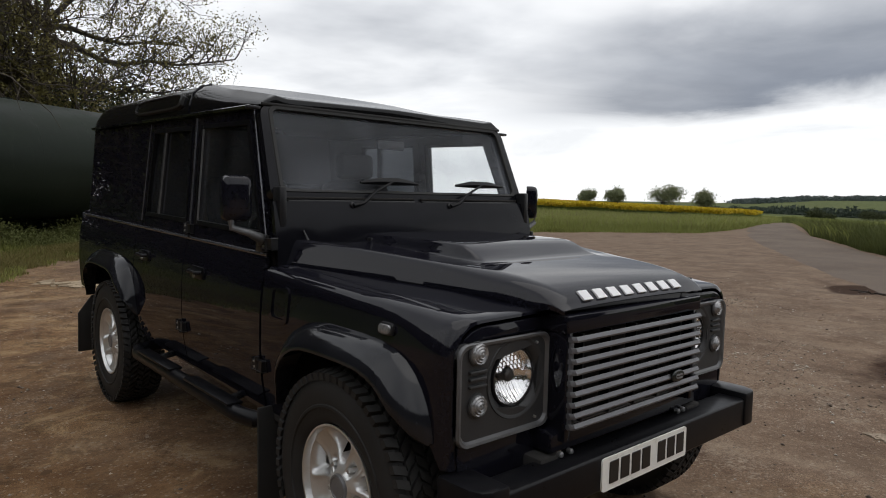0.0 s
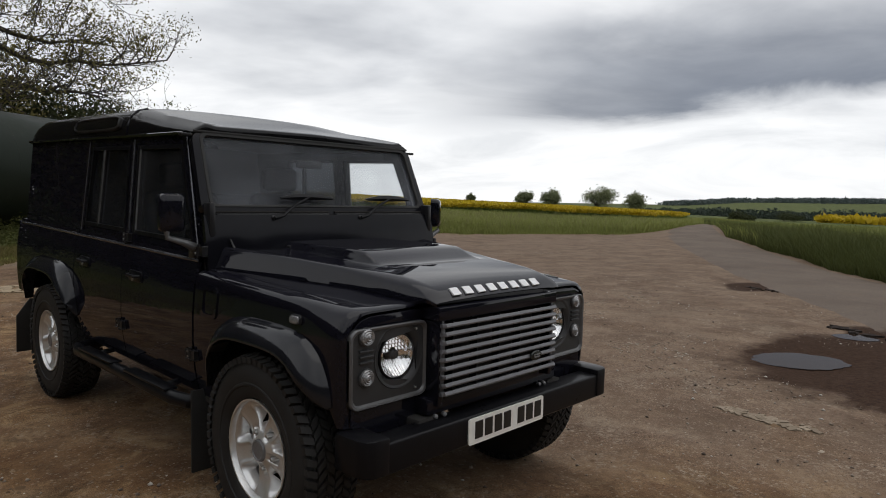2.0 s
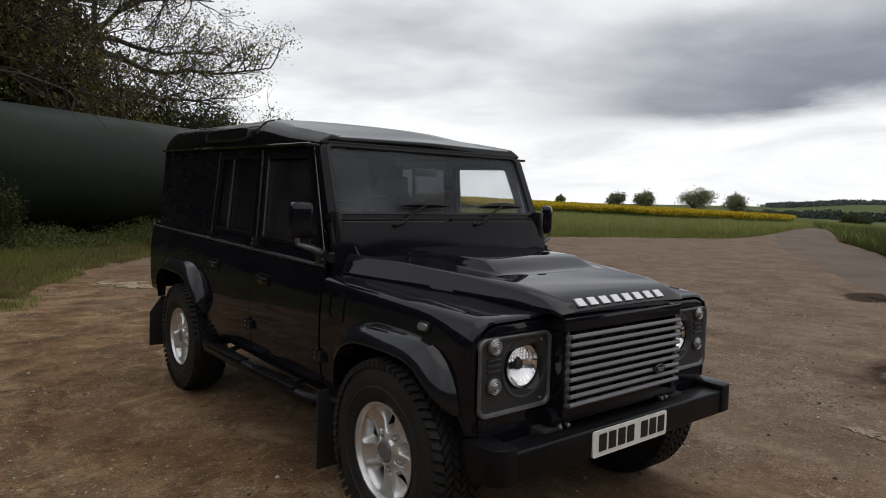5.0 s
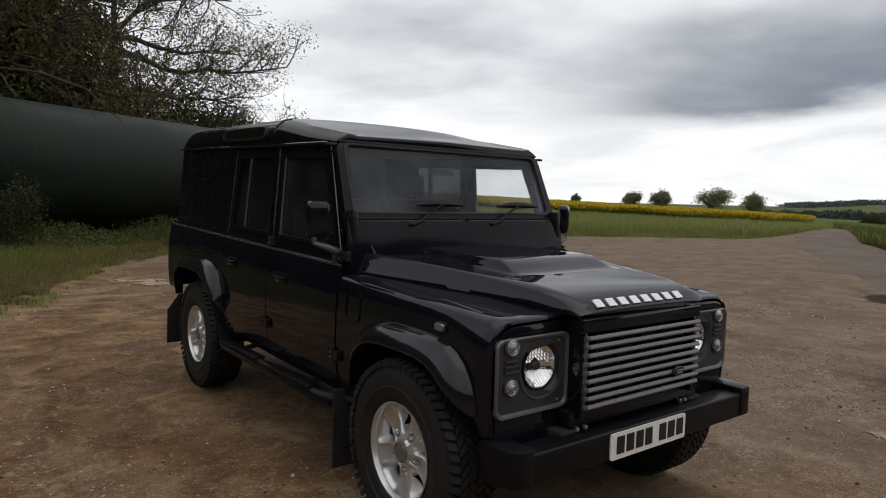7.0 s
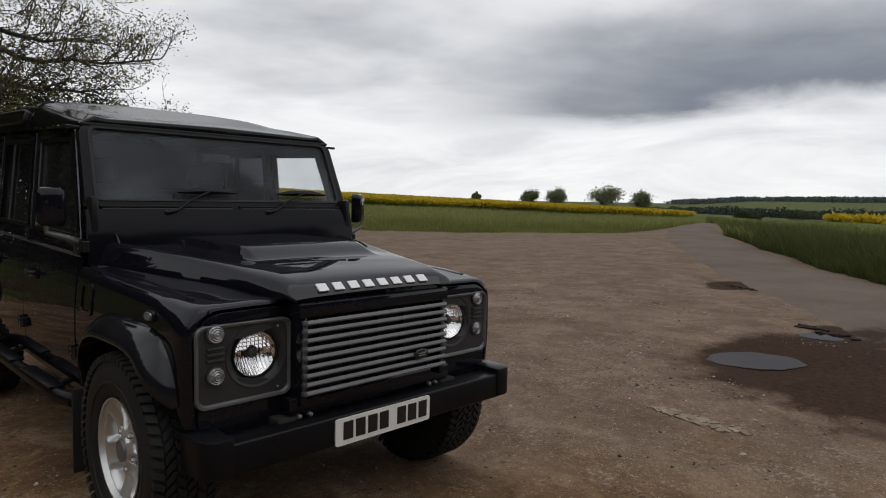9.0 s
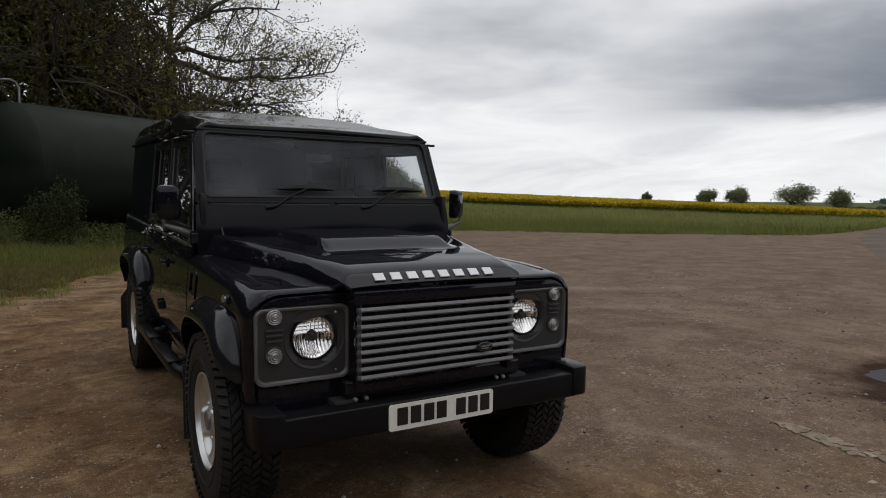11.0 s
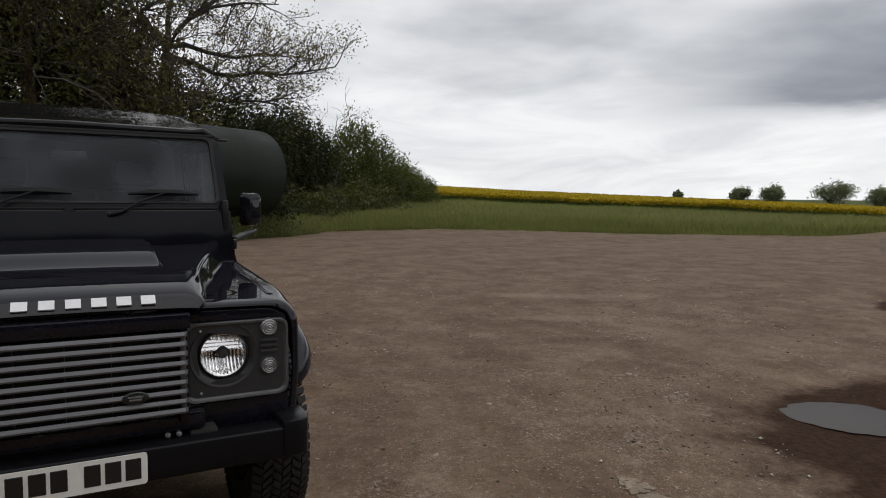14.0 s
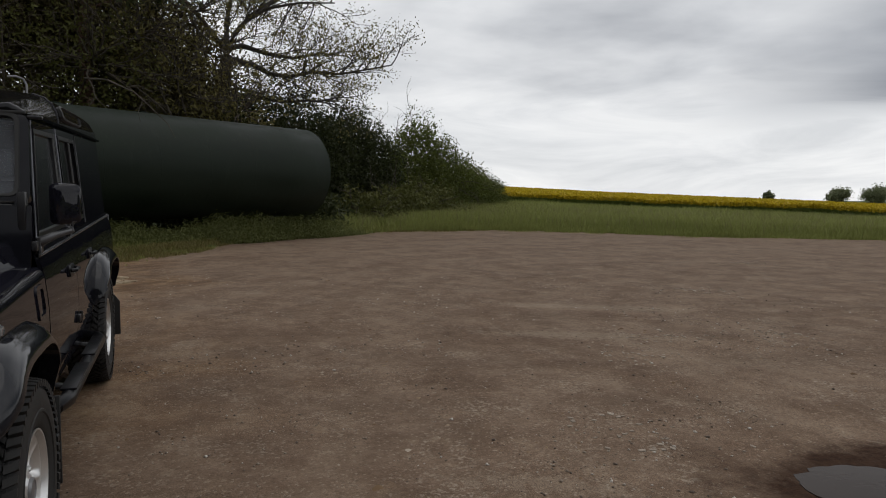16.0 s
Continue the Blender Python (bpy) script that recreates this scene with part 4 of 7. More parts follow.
# ---- the yellow crop ----
def crop():
    n = 95000
    a = rng.uniform(13, 67.5, n)
    r0 = np.interp(a, [13, 30, 45, 60, 65, 67.5], [62, 60, 57, 53, 54, 66])
    r = r0 + (rng.random(n) ** 1.8) * (152 - r0)
    x, y = r * np.sin(np.radians(a)), r * np.cos(np.radians(a))
    z = np.array([ground_z(p, q) for p, q in zip(x, y)])
    top = z + 0.95 + 0.12 * patchy(np.stack([x, y, z], -1), 0.4) + rng.uniform(-0.22, 0.10, n)
    s = rng.uniform(0.05, 0.11, n) * (r / 45) ** 0.75
    d1 = rng.normal(size=(n, 3))
    d1 /= np.linalg.norm(d1, axis=1)[:, None]
    d2 = np.cross(d1, rng.normal(size=(n, 3)))
    d2 /= np.linalg.norm(d2, axis=1)[:, None]
    c = np.stack([x, y, top], -1)
    v = np.stack([c - d1 * s[:, None], c - d2 * s[:, None], c + d1 * s[:, None], c + d2 * s[:, None]], 1)
    f = (np.array([[0, 1, 2], [0, 2, 3]])[None] + 4 * np.arange(n)[:, None, None]).reshape(-1, 3)
    scatter_mesh("crop_flowers", v, f, M["rape"], "dense yellow oilseed flowers over the field", "crop")
    m = 36000
    a = rng.uniform(13, 67.5, m)
    r0 = np.interp(a, [13, 30, 45, 60, 65, 67.5], [62, 60, 57, 53, 54, 66])
    r = r0 + rng.random(m) ** 2.2 * 60
    x, y = r * np.sin(np.radians(a)), r * np.cos(np.radians(a))
    z = np.array([ground_z(p, q) for p, q in zip(x, y)])
    blades("crop_stems", np.stack([x, y, z], -1), rng.uniform(0.6, 0.95, m), rng.uniform(0.02, 0.045, m), M["rape_green"], "green stems of the yellow crop", "crop")
    # a second crop far beyond the lane
    n = 6000
    a = rng.uniform(76.5, 92, n)
    r = rng.uniform(215, 285, n)
    x, y = r * np.sin(np.radians(a)), r * np.cos(np.radians(a))
    z = np.array([ground_z(p, q) for p, q in zip(x, y)]) + 1.0
    s = rng.uniform(0.4, 0.8, n)
    c = np.stack([x, y, z], -1)
    d1 = rng.normal(size=(n, 3)) * s[:, None]
    d2 = rng.normal(size=(n, 3)) * s[:, None]
    v = np.stack([c - d1, c - d2, c + d1, c + d2], 1)
    f = (np.array([[0, 1, 2], [0, 2, 3]])[None] + 4 * np.arange(n)[:, None, None]).reshape(-1, 3)
    scatter_mesh("far_crop", v, f, M["rape"], "distant strip of yellow crop", "crop")


crop()

# ---- trees ----


class Wood:
    """Collects branch tubes and leaf plates."""

    def __init__(self):
        self.v, self.f, self.tips = [], [], []

    def limb(self, pts, r0, r1, seg=5):
        base = len(self.v)
        n = len(pts)
        for i, p in enumerate(pts):
            d = (pts[min(i + 1, n - 1)] - pts[max(i - 1, 0)]).normalized()
            ref = Vector((0, 0, 1)) if abs(d.z) < 0.9 else Vector((1, 0, 0))
            a = d.cross(ref).normalized()
            b = a.cross(d)
            r = r0 + (r1 - r0) * i / (n - 1)
            for k in range(seg):
                t = 2 * math.pi * k / seg
                self.v.append(p + (a * math.cos(t) + b * math.sin(t)) * r)
        for i in range(n - 1):
            for k in range(seg):
                self.f.append((base + i * seg + k, base + (i + 1) * seg + k, base + (i + 1) * seg + (k + 1) % seg, base + i * seg + (k + 1) % seg))

    def grow(self, rnd, p, d, length, r, level, up=0.15, crook=0.22, kids=(5, 5, 5, 4), shrink=0.62, droop=0.0):
        n = 7 if level == 0 else 6
        pts = [p.copy()]
        for i in range(n):
            d = (d + Vector((rnd.gauss(0, crook), rnd.gauss(0, crook), rnd.gauss(0, crook) * 0.7 + up * 0.35 - droop * i / n)) * (0.75 if level else 0.45)).normalized()
            pts.append(pts[-1] + d * length / n)
        self.limb(pts, r, r * (0.45 if level < 3 else 0.3), 7 if level == 0 else (5 if level < 3 else 3))
        if level >= len(kids):
            self.tips.append((pts[-1], d))
            self.tips.append((pts[-3], d))
            return
        for k in range(kids[level]):
            f = rnd.uniform(0.35, 0.95) if k else 1.0
            i = min(n, max(1, int(f * n)))
            side_d = Vector((rnd.gauss(0, 1), rnd.gauss(0, 1), rnd.gauss(0.25, 0.6))).normalized()
            nd = (pts[i] - pts[i - 1]).normalized().lerp(side_d, rnd.uniform(0.35, 0.62) if k else 0.2).normalized()
            self.grow(rnd, pts[i], nd, length * shrink * rnd.uniform(0.75, 1.15), r * (0.5 if k else 0.62), level + 1, up, crook, kids, shrink, droop)

    def mesh(self, name, mat, parent, label=""):
        me = bpy.data.meshes.new(name)
        me.from_pydata([tuple(p) for p in self.v], [], self.f)
        me.materials.append(mat)
        me.shade_smooth()
        ob = new(name, me)
        ob.parent = parent
        return tagged(ob, label)


def leaf_cloud(name, centres, size, mat, parent, label="", spread=0.0, seed=1, flat=0.0):
    g = np.random.default_rng(seed)
    c = np.asarray(centres, float)
    n = len(c)
    c = c + g.normal(size=(n, 3)) * spread
    d1 = g.normal(size=(n, 3))
    d1 /= np.linalg.norm(d1, axis=1)[:, None]
    d2 = np.cross(d1, g.normal(size=(n, 3)))
    d2 /= np.linalg.norm(d2, axis=1)[:, None]
    s = size * g.uniform(0.5, 1.3, n)[:, None]
    v = np.stack([c - d1 * s, c - d2 * s * 0.45, c + d1 * s, c + d2 * s * 0.45], 1)
    f = (np.array([[0, 1, 2], [0, 2, 3]])[None] + 4 * np.arange(n)[:, None, None]).reshape(-1, 3)
    ob = scatter_mesh(name, v, f, mat, label, "")
    del ob["kind"]
    ob.parent = parent
    return ob


def lobes(seed, n, lobe_list, hollow=0.35, rough=0.35):
    """Leaf places inside uneven lobes (x, y, z, rx, ry, rz), denser at the outside, with gaps."""
    g = np.random.default_rng(seed)
    vol = np.array([l[3] * l[4] * l[5] for l in lobe_list]) ** 0.75
    pick = g.choice(len(lobe_list), n, p=vol / vol.sum())
    L = np.array(lobe_list)[pick]
    u = g.normal(size=(n, 3))
    u /= np.linalg.norm(u, axis=1)[:, None]
    bumpy = np.array([noise.noise(Vector((a[0] * 2.2 + p * 3.1, a[1] * 2.2, a[2] * 2.2))) + 0.5 * noise.noise(Vector((a[0] * 6 + p * 3.1, a[1] * 6, a[2] * 6))) for a, p in zip(u, pick)])
    rr = (hollow + (1 - hollow) * g.random(n) ** 0.6) * (1 + rough * 1.6 * bumpy)
    return L[:, :3] + u * L[:, 3:] * rr[:, None]


def big_tree():
    rnd = random.Random(11)
    t = thing("ash_tree", "tall half-bare tree with thin spreading limbs and sparse young leaves", "tree")
    w = Wood()
    fork = [(2.5, 26.5, 0.2), (2.7, 26.4, 2.4), (3.0, 26.3, 4.6), (3.3, 26.3, 7.0)]
    w.limb([Vector(p) for p in fork], 0.36, 0.25, 9)
    limbs = [[(3.3, 26.3, 6.9), (4.3, 26.2, 6.7), (5.0, 26.1, 6.35), (5.8, 26.0, 6.3), (6.7, 26.0, 6.55), (7.9, 25.9, 6.55), (9.0, 25.8, 6.8), (10.2, 25.7, 7.1)],
             [(3.35, 26.3, 7.3), (3.9, 26.5, 7.5), (4.9, 26.7, 7.3), (6.1, 26.9, 7.25), (7.3, 27.1, 7.6), (8.6, 27.2, 7.6)],
             [(3.3, 26.3, 7.2), (3.6, 26.3, 7.9), (4.1, 26.2, 8.5), (4.9, 26.0, 9.0), (6.2, 25.7, 9.3), (7.6, 25.5, 9.4)],
             [(3.3, 26.3, 7.3), (3.3, 26.5, 8.4), (3.6, 26.9, 9.8), (4.3, 27.2, 11.3), (5.2, 27.3, 12.4)],
             [(4.2, 26.2, 8.6), (5.2, 26.7, 9.5), (6.6, 27.1, 10.4), (8.0, 27.3, 10.9)],
             [(3.3, 26.3, 7.1), (2.4, 26.1, 8.2), (1.2, 25.8, 9.4), (0.2, 25.6, 11.0)],
             [(3.0, 26.3, 5.4), (4.2, 26.0, 5.4), (5.4, 25.8, 5.2), (6.6, 25.6, 5.3), (7.6, 25.5, 5.2)]]
    for line in limbs:
        pts = [Vector(p) for p in line]
        w.limb(pts, 0.13, 0.025, 6)
        for i in range(1, len(pts)):
            along = (pts[i] - pts[i - 1]).normalized()
            for k in range(4 if i > 1 else 2):
                p = pts[i - 1].lerp(pts[i], (k + rnd.random()) / 4)
                d = (along * rnd.uniform(0.3, 1.0) + Vector((rnd.gauss(0, 0.45), rnd.gauss(0, 0.45), rnd.gauss(0.22, 0.5)))).normalized()
                w.grow(rnd, p, d, rnd.uniform(1.0, 2.0), 0.032, 2, 0.04, 0.24, (0, 0, 5, 4), 0.55)
    w.mesh("trunk", M["bark"], t, "dark trunk, limbs and bare twigs")
    pts = []
    for p, d in w.tips:
        for k in range(3):
            pts.append(p + Vector((rnd.gauss(0, 0.16), rnd.gauss(0, 0.16), rnd.gauss(0, 0.14))))
    leaf_cloud("crown", pts, 0.066, M["leaf_brown"], t, "sparse yellowish young leaves", 0.05, 3)


def thicket(label, seed, base, lobe_list, n, size, mat, twigs, trunk_r=0.15):
    """A dense shrub or evergreen with stems, twigs and a ragged crown."""
    rnd = random.Random(seed)
    t = thing("shrub" if lobe_list[0][5] < 3 else "tree", label, "shrub" if lobe_list[0][5] < 3 else "tree")
    w = Wood()
    b = Vector(base)
    for lx, ly, lz, rx, ry, rz in lobe_list:
        tip = Vector((lx, ly, lz))
        mid = b.lerp(tip, 0.5) + Vector((rnd.gauss(0, 0.3), rnd.gauss(0, 0.3), 0.2))
        w.limb([b + Vector((rnd.gauss(0, 0.3), rnd.gauss(0, 0.3), 0)), mid, tip, tip + Vector((0, 0, rz * 0.7))], trunk_r, trunk_r * 0.25, 6)
        for k in range(twigs):
            u = Vector((rnd.gauss(0, 1), rnd.gauss(0, 1), rnd.gauss(0.25, 0.8))).normalized()
            st = tip + Vector((u.x * rx * 0.2, u.y * ry * 0.2, u.z * rz * 0.2))
            w.grow(rnd, st, u, max(rx, rz) * rnd.uniform(0.6, 0.95), 0.03, 2, 0.1, 0.3, (0, 0, 3, 3), 0.5)
    w.mesh("trunk", M["twig" if twigs else "bark"], t, "stems and twigs")
    leaf_cloud("crown", lobes(seed, n, lobe_list), size, mat, t, seed=seed)
    return t


def pine(base, seed):
    rnd = random.Random(seed)
    t = thing("pine_tree", "tall pine with a bare reddish trunk behind the tank", "tree")
    w = Wood()
    b = Vector(base)
    w.limb([b, b + Vector((0.1, 0, 3)), b + Vector((0.0, 0.1, 6)), b + Vector((0.2, 0, 9)), b + Vector((0.2, 0, 12))], 0.26, 0.12, 9)
    for k in range(14):
        z = rnd.uniform(6.5, 12)
        w.grow(rnd, b + Vector((0.1, 0, z)), Vector((rnd.gauss(0, 1), rnd.gauss(0, 1), 0.2)).normalized(), 2.2, 0.05, 2, 0.0, 0.25, (0, 0, 4, 3), 0.5)
    w.mesh("trunk", M["pine"], t, "reddish bare trunk")
    pts = [p + Vector((rnd.gauss(0, 0.2), rnd.gauss(0, 0.2), rnd.gauss(0, 0.15))) for p, d in w.tips for k in range(9)]
    leaf_cloud("crown", pts, 0.13, M["leaf_dark"], t, seed=seed)


big_tree()
pine((-1.4, 21.5, 0.3), 5)
# unseen trees added west and south, to darken what the paint and glass reflect
for tx, ty, sd in ((-11.0, 24.5, 51), (-15.5, 22.0, 52), (-20.0, 18.5, 53), (-24.0, 14.0, 54), (-27.0, 8.5, 55), (-29.0, 2.0, 56), (-30.0, -5.0, 57), (-31.0, -13.0, 58), (-29.0, -21.0, 59), (-24.0, -28.0, 60), (-17.0, -33.0, 71), (-9.0, -36.0, 72), (-1.0, -37.0, 73), (7.0, -37.0, 74), (15.0, -36.0, 75), (23.0, -33.0, 76)):
    thicket("unseen tall dark tree added beside the yard", sd, (tx, ty, 0.1), [(tx, ty, 3.8, 4.4, 4.2, 4.0), (tx - 1.2, ty + 1.8, 7.0, 3.8, 3.8, 3.6), (tx + 1.0, ty - 1.8, 8.6, 3.6, 3.6, 3.6)], 34000, 0.34, M["leaf_dark"], 1)
# dark evergreens behind the tank
thicket("dark dense evergreen tree behind the green tank", 21, (-6, 21, 0.2), [(-6.0, 21.0, 4.6, 3.4, 2.6, 4.0), (-4.0, 22.0, 8.0, 2.8, 2.4, 3.0), (-7.5, 20.5, 8.5, 2.6, 2.4, 3.0)], 76000, 0.105, M["leaf_rust"], 6)
thicket("dark dense evergreen tree behind the green tank", 22, (-1, 23.5, 0.2), [(-1.2, 23.5, 4.4, 2.8, 2.2, 3.3), (0.8, 24.4, 5.6, 2.4, 2.2, 3.2), (-2.2, 23.2, 8.2, 2.4, 2.2, 2.6)], 56000, 0.095, M["leaf_rust"], 6)
thicket("dark dense evergreen tree behind the green tank", 23, (4.5, 27, 0.2), [(4.2, 27.0, 3.2, 2.8, 2.2, 3.1), (6.6, 28.4, 3.0, 2.4, 2.2, 2.9), (2.4, 27.6, 4.6, 1.8, 1.8, 1.8)], 36000, 0.09, M["leaf_dark"], 3)
thicket("dark evergreen with a ragged outline", 24, (9.6, 31, 0.2), [(9.4, 30.8, 3.2, 1.7, 1.6, 3.1), (11.0, 31.8, 2.6, 1.6, 1.5, 2.4), (8.0, 30.4, 2.6, 1.8, 1.6, 2.6)], 34000, 0.09, M["leaf_dark"], 3)
# brown, half-bare thicket hanging over the tank
thicket("scrubby half-bare shrub in front of the tank", 45, (-1.05, 12.9, 0.15), [(-1.05, 12.9, 1.0, 0.40, 0.4, 0.72), (-1.5, 12.7, 0.8, 0.4, 0.4, 0.6)], 5200, 0.030, M["leaf_dark"], 0, 0.006)
leaning = thicket("twiggy brown shrub in bud leaning over the tank", 31, (-3.5, 19.5, 0.2), [(-3.2, 19.6, 4.9, 2.0, 1.2, 2.3), (-1.0, 20.4, 5.2, 1.9, 1.2, 2.4), (-5.2, 18.9, 5.0, 2.0, 1.2, 2.5)], 6000, 0.075, M["leaf_olive"], 26, 0.07)
thicket("twiggy brown shrub in bud leaning over the tank", 32, (2.2, 22.0, 0.2), [(1.4, 21.7, 4.9, 1.8, 1.2, 2.0), (3.4, 22.9, 4.4, 1.7, 1.2, 1.7), (0.2, 21.2, 6.4, 1.7, 1.2, 1.8), (1.9, 22.4, 7.6, 1.7, 1.2, 1.9), (-1.0, 21.4, 8.2, 1.9, 1.2, 2.0)], 8000, 0.075, M["leaf_brown"], 26, 0.07)
bm = fresh()
tube(bm, [(-1.0, 18.2, 4.5), (-0.3, 16.5, 4.25), (0.43, 15.0, 3.77), (0.85, 14.9, 3.35), (1.14, 14.8, 3.06), (1.31, 14.75, 2.72)], [0.03, 0.024, 0.018, 0.013, 0.009, 0.005], 6)
tube(bm, [(0.2, 15.5, 3.95), (0.5, 15.0, 3.95), (0.9, 14.8, 3.75)], [0.012, 0.009, 0.005], 5)
tube(bm, [(0.6, 14.97, 3.6), (0.5, 14.8, 3.3), (0.55, 14.7, 3.05)], [0.010, 0.008, 0.004], 5)
part("hanging_branch", bm, M["twig"], leaning, "bare pale branch hanging over the tank")
# fresh green bushes towards the field
thicket("fresh green bush with upright ragged shoots", 41, (15, 35, 0.2), [(14.4, 34.4, 3.4, 1.8, 1.6, 2.7), (16.6, 36.0, 2.6, 1.9, 1.7, 2.3), (12.8, 33.6, 2.2, 1.6, 1.5, 2.0)], 24000, 0.09, M["leaf_green"], 6, 0.06)
thicket("green bush at the end of the hedge", 42, (20, 40, 0.2), [(19.0, 38.8, 2.0, 1.9, 1.7, 1.9), (21.6, 41.8, 1.7, 1.9, 1.7, 1.6), (24.2, 45.4, 1.3, 1.8, 1.6, 1.5)], 24000, 0.09, M["leaf_green"], 4, 0.05)
thicket("dark bramble mound beside the tank", 43, (8.5, 24.5, 0.1), [(8.4, 24.4, 0.75, 1.7, 1.2, 0.9), (10.6, 26.4, 0.8, 1.9, 1.4, 1.0), (12.8, 28.6, 0.9, 2.0, 1.5, 1.2)], 9000, 0.10, M["leaf_olive"], 5, 0.03)

# bramble added to block the light showing under the tank
thicket("dark bramble filler added behind the tank", 44, (1.5, 18.6, 0.1), [(-4.0, 15.6, 0.8, 1.9, 0.9, 1.0), (-1.0, 17.2, 0.8, 1.9, 0.9, 1.0), (2.0, 18.9, 0.8, 1.9, 0.9, 1.0), (5.0, 20.6, 0.8, 1.9, 0.9, 1.0)], 16000, 0.10, M["leaf_dark"], 3, 0.03)


def weeds():
    n = 3500
    a = rng.uniform(-26, 16, n)
    d = 3.4 + rng.random(n) * 5
    r = np.array([edge_r(t) for t in a]) + d
    x, y = r * np.sin(np.radians(a)), r * np.cos(np.radians(a))
    p = np.stack([x, y, np.array([ground_z(i, j) for i, j in zip(x, y)])], -1)
    k = patchy(p, 0.45)
    h = np.clip(0.35 + 0.5 * k, 0.12, 0.95) * np.clip((d - 2.6) / 2.2, 0.3, 1)
    blades("nettle_weeds", p, h * rng.uniform(0.6, 1.3, n), rng.uniform(0.02, 0.045, n), M["weed"], "tall weeds growing under the tank", "weeds", 0.5)
    c = p + np.stack([rng.normal(0, 0.08, n), rng.normal(0, 0.08, n), h * rng.random(n)], -1)
    leaf_cloud("weed_leaves", np.repeat(c, 3, 0), 0.055, M["weed"], None, "", 0.07, 9)


def tank_weeds():
    """Nettles standing close along the tank."""
    n = 9000
    u = rng.uniform(-3.0, 11.5, n)
    front = -2.6 + 1.5 * np.clip((u - 6.0) / 5.5, 0, 1) + 0.35 * np.sin(u * 2.3) * np.clip((u - 4) / 3, 0, 1)
    w = front + (-0.7 - front) * rng.random(n)
    keep = rng.random(n) < np.clip((11.8 - u) / 3.2, 0.06, 1)
    u, w, front = u[keep], w[keep], front[keep]
    n = len(u)
    x = -2.06 + 0.866 * u - 0.5 * w * -1.0
    y = 14.7 + 0.5 * u + 0.866 * w
    p = np.stack([x, y, np.array([ground_z(i, j) for i, j in zip(x, y)])], -1)
    h = np.clip(0.72 + 0.60 * patchy(p, 0.55), 0.2, 1.25) * np.clip((w - front + 0.15) / 1.1, 0.12, 1) * np.clip((11.9 - u) / 3.5, 0.1, 1) * rng.uniform(0.5, 1.25, n)
    blades("nettle_weeds", p, np.clip(h * 0.85, 0.06, 1.2), rng.uniform(0.008, 0.018, n), M["weed"], "tall nettles along the foot of the tank", "weeds", 0.4)
    c = p + np.stack([rng.normal(0, 0.06, n), rng.normal(0, 0.06, n), h * rng.uniform(0.3, 1.0, n)], -1)
    leaf_cloud("nettle_leaves", np.repeat(c, 9, 0), 0.034, M["weed"], None, "", 0.10, 19)
    tagged(bpy.data.objects["nettle_leaves"], "nettle leaves along the foot of the tank", "weeds", kind="stuff")


weeds()
tank_weeds()
tagged(bpy.data.objects["weed_leaves"], "leafy weeds at the foot of the tank", "weeds", kind="stuff")


# ---- storage tank ----
def tank():
    t = thing("storage_tank", "long dark green cylindrical steel tank lying behind the grass", "tank")
    A, d = Vector((-2.06, 14.7, 2.05)), Vector((0.866, 0.5, 0))
    R, L = 1.38, 8.2
    m = Matrix.Translation(A) @ Matrix.Rotation(math.atan2(d.y, d.x), 4, "Z")
    bm = fresh()
    prof = [(-0.40, 0.001), (-0.395, 0.25), (-0.36, 0.60), (-0.28, 0.95), (-0.17, 1.18), (-0.06, 1.32), (0.0, R)]
    body = [(L * i / 6, R) for i in range(1, 6)]
    prof = prof + body + [(L - a, r) for a, r in prof[::-1]]
    lathe(bm, prof, m, 64)
    part("shell", bm, M["tank"], t, "weathered green shell with domed ends", 50)
    for i in range(0, 7):
        bm = fresh()
        x = L * i / 6
        lathe(bm, [(x - 0.010, R - 0.001), (x - 0.005, R + 0.0015), (x + 0.005, R + 0.0015), (x + 0.010, R - 0.001)], m, 64)
        part("weld_seam", bm, M["tank"], t)
    for x in (1.5, L - 1.5):
        bm = fresh()
        rbox(bm, x - 0.15, x + 0.15, -0.35, 1.0, -2.05, -0.95, 0.02, 1, m)
        part("cradle", bm, M["dark"], t, "dark support cradle")
    bm = fresh()
    q = m @ Vector((0.35, 0.1, R))
    tube(bm, [q - Vector((0, 0, 0.05)), q + Vector((0, 0, 0.36)), q + Vector((-0.06, 0, 0.48)), q + Vector((-0.18, -0.06, 0.52)), q + Vector((-0.34, -0.12, 0.50))], 0.024, 8)
    part("vent_pipe", bm, M["rim_grey"], t, "thin bent grey vent pipe on top")
    for x in (0.9, 3.0, 6.5):
        bm = fresh()
        lathe(bm, [(0, 0.16), (0.06, 0.16), (0.07, 0.10), (0.08, 0.001)], Matrix.Translation(m @ Vector((x, 0.1, R - 0.03))) @ Matrix.Rotation(radians(-90), 4, "Y"), 16)
        part("flange", bm, M["tank"], t)


tank()


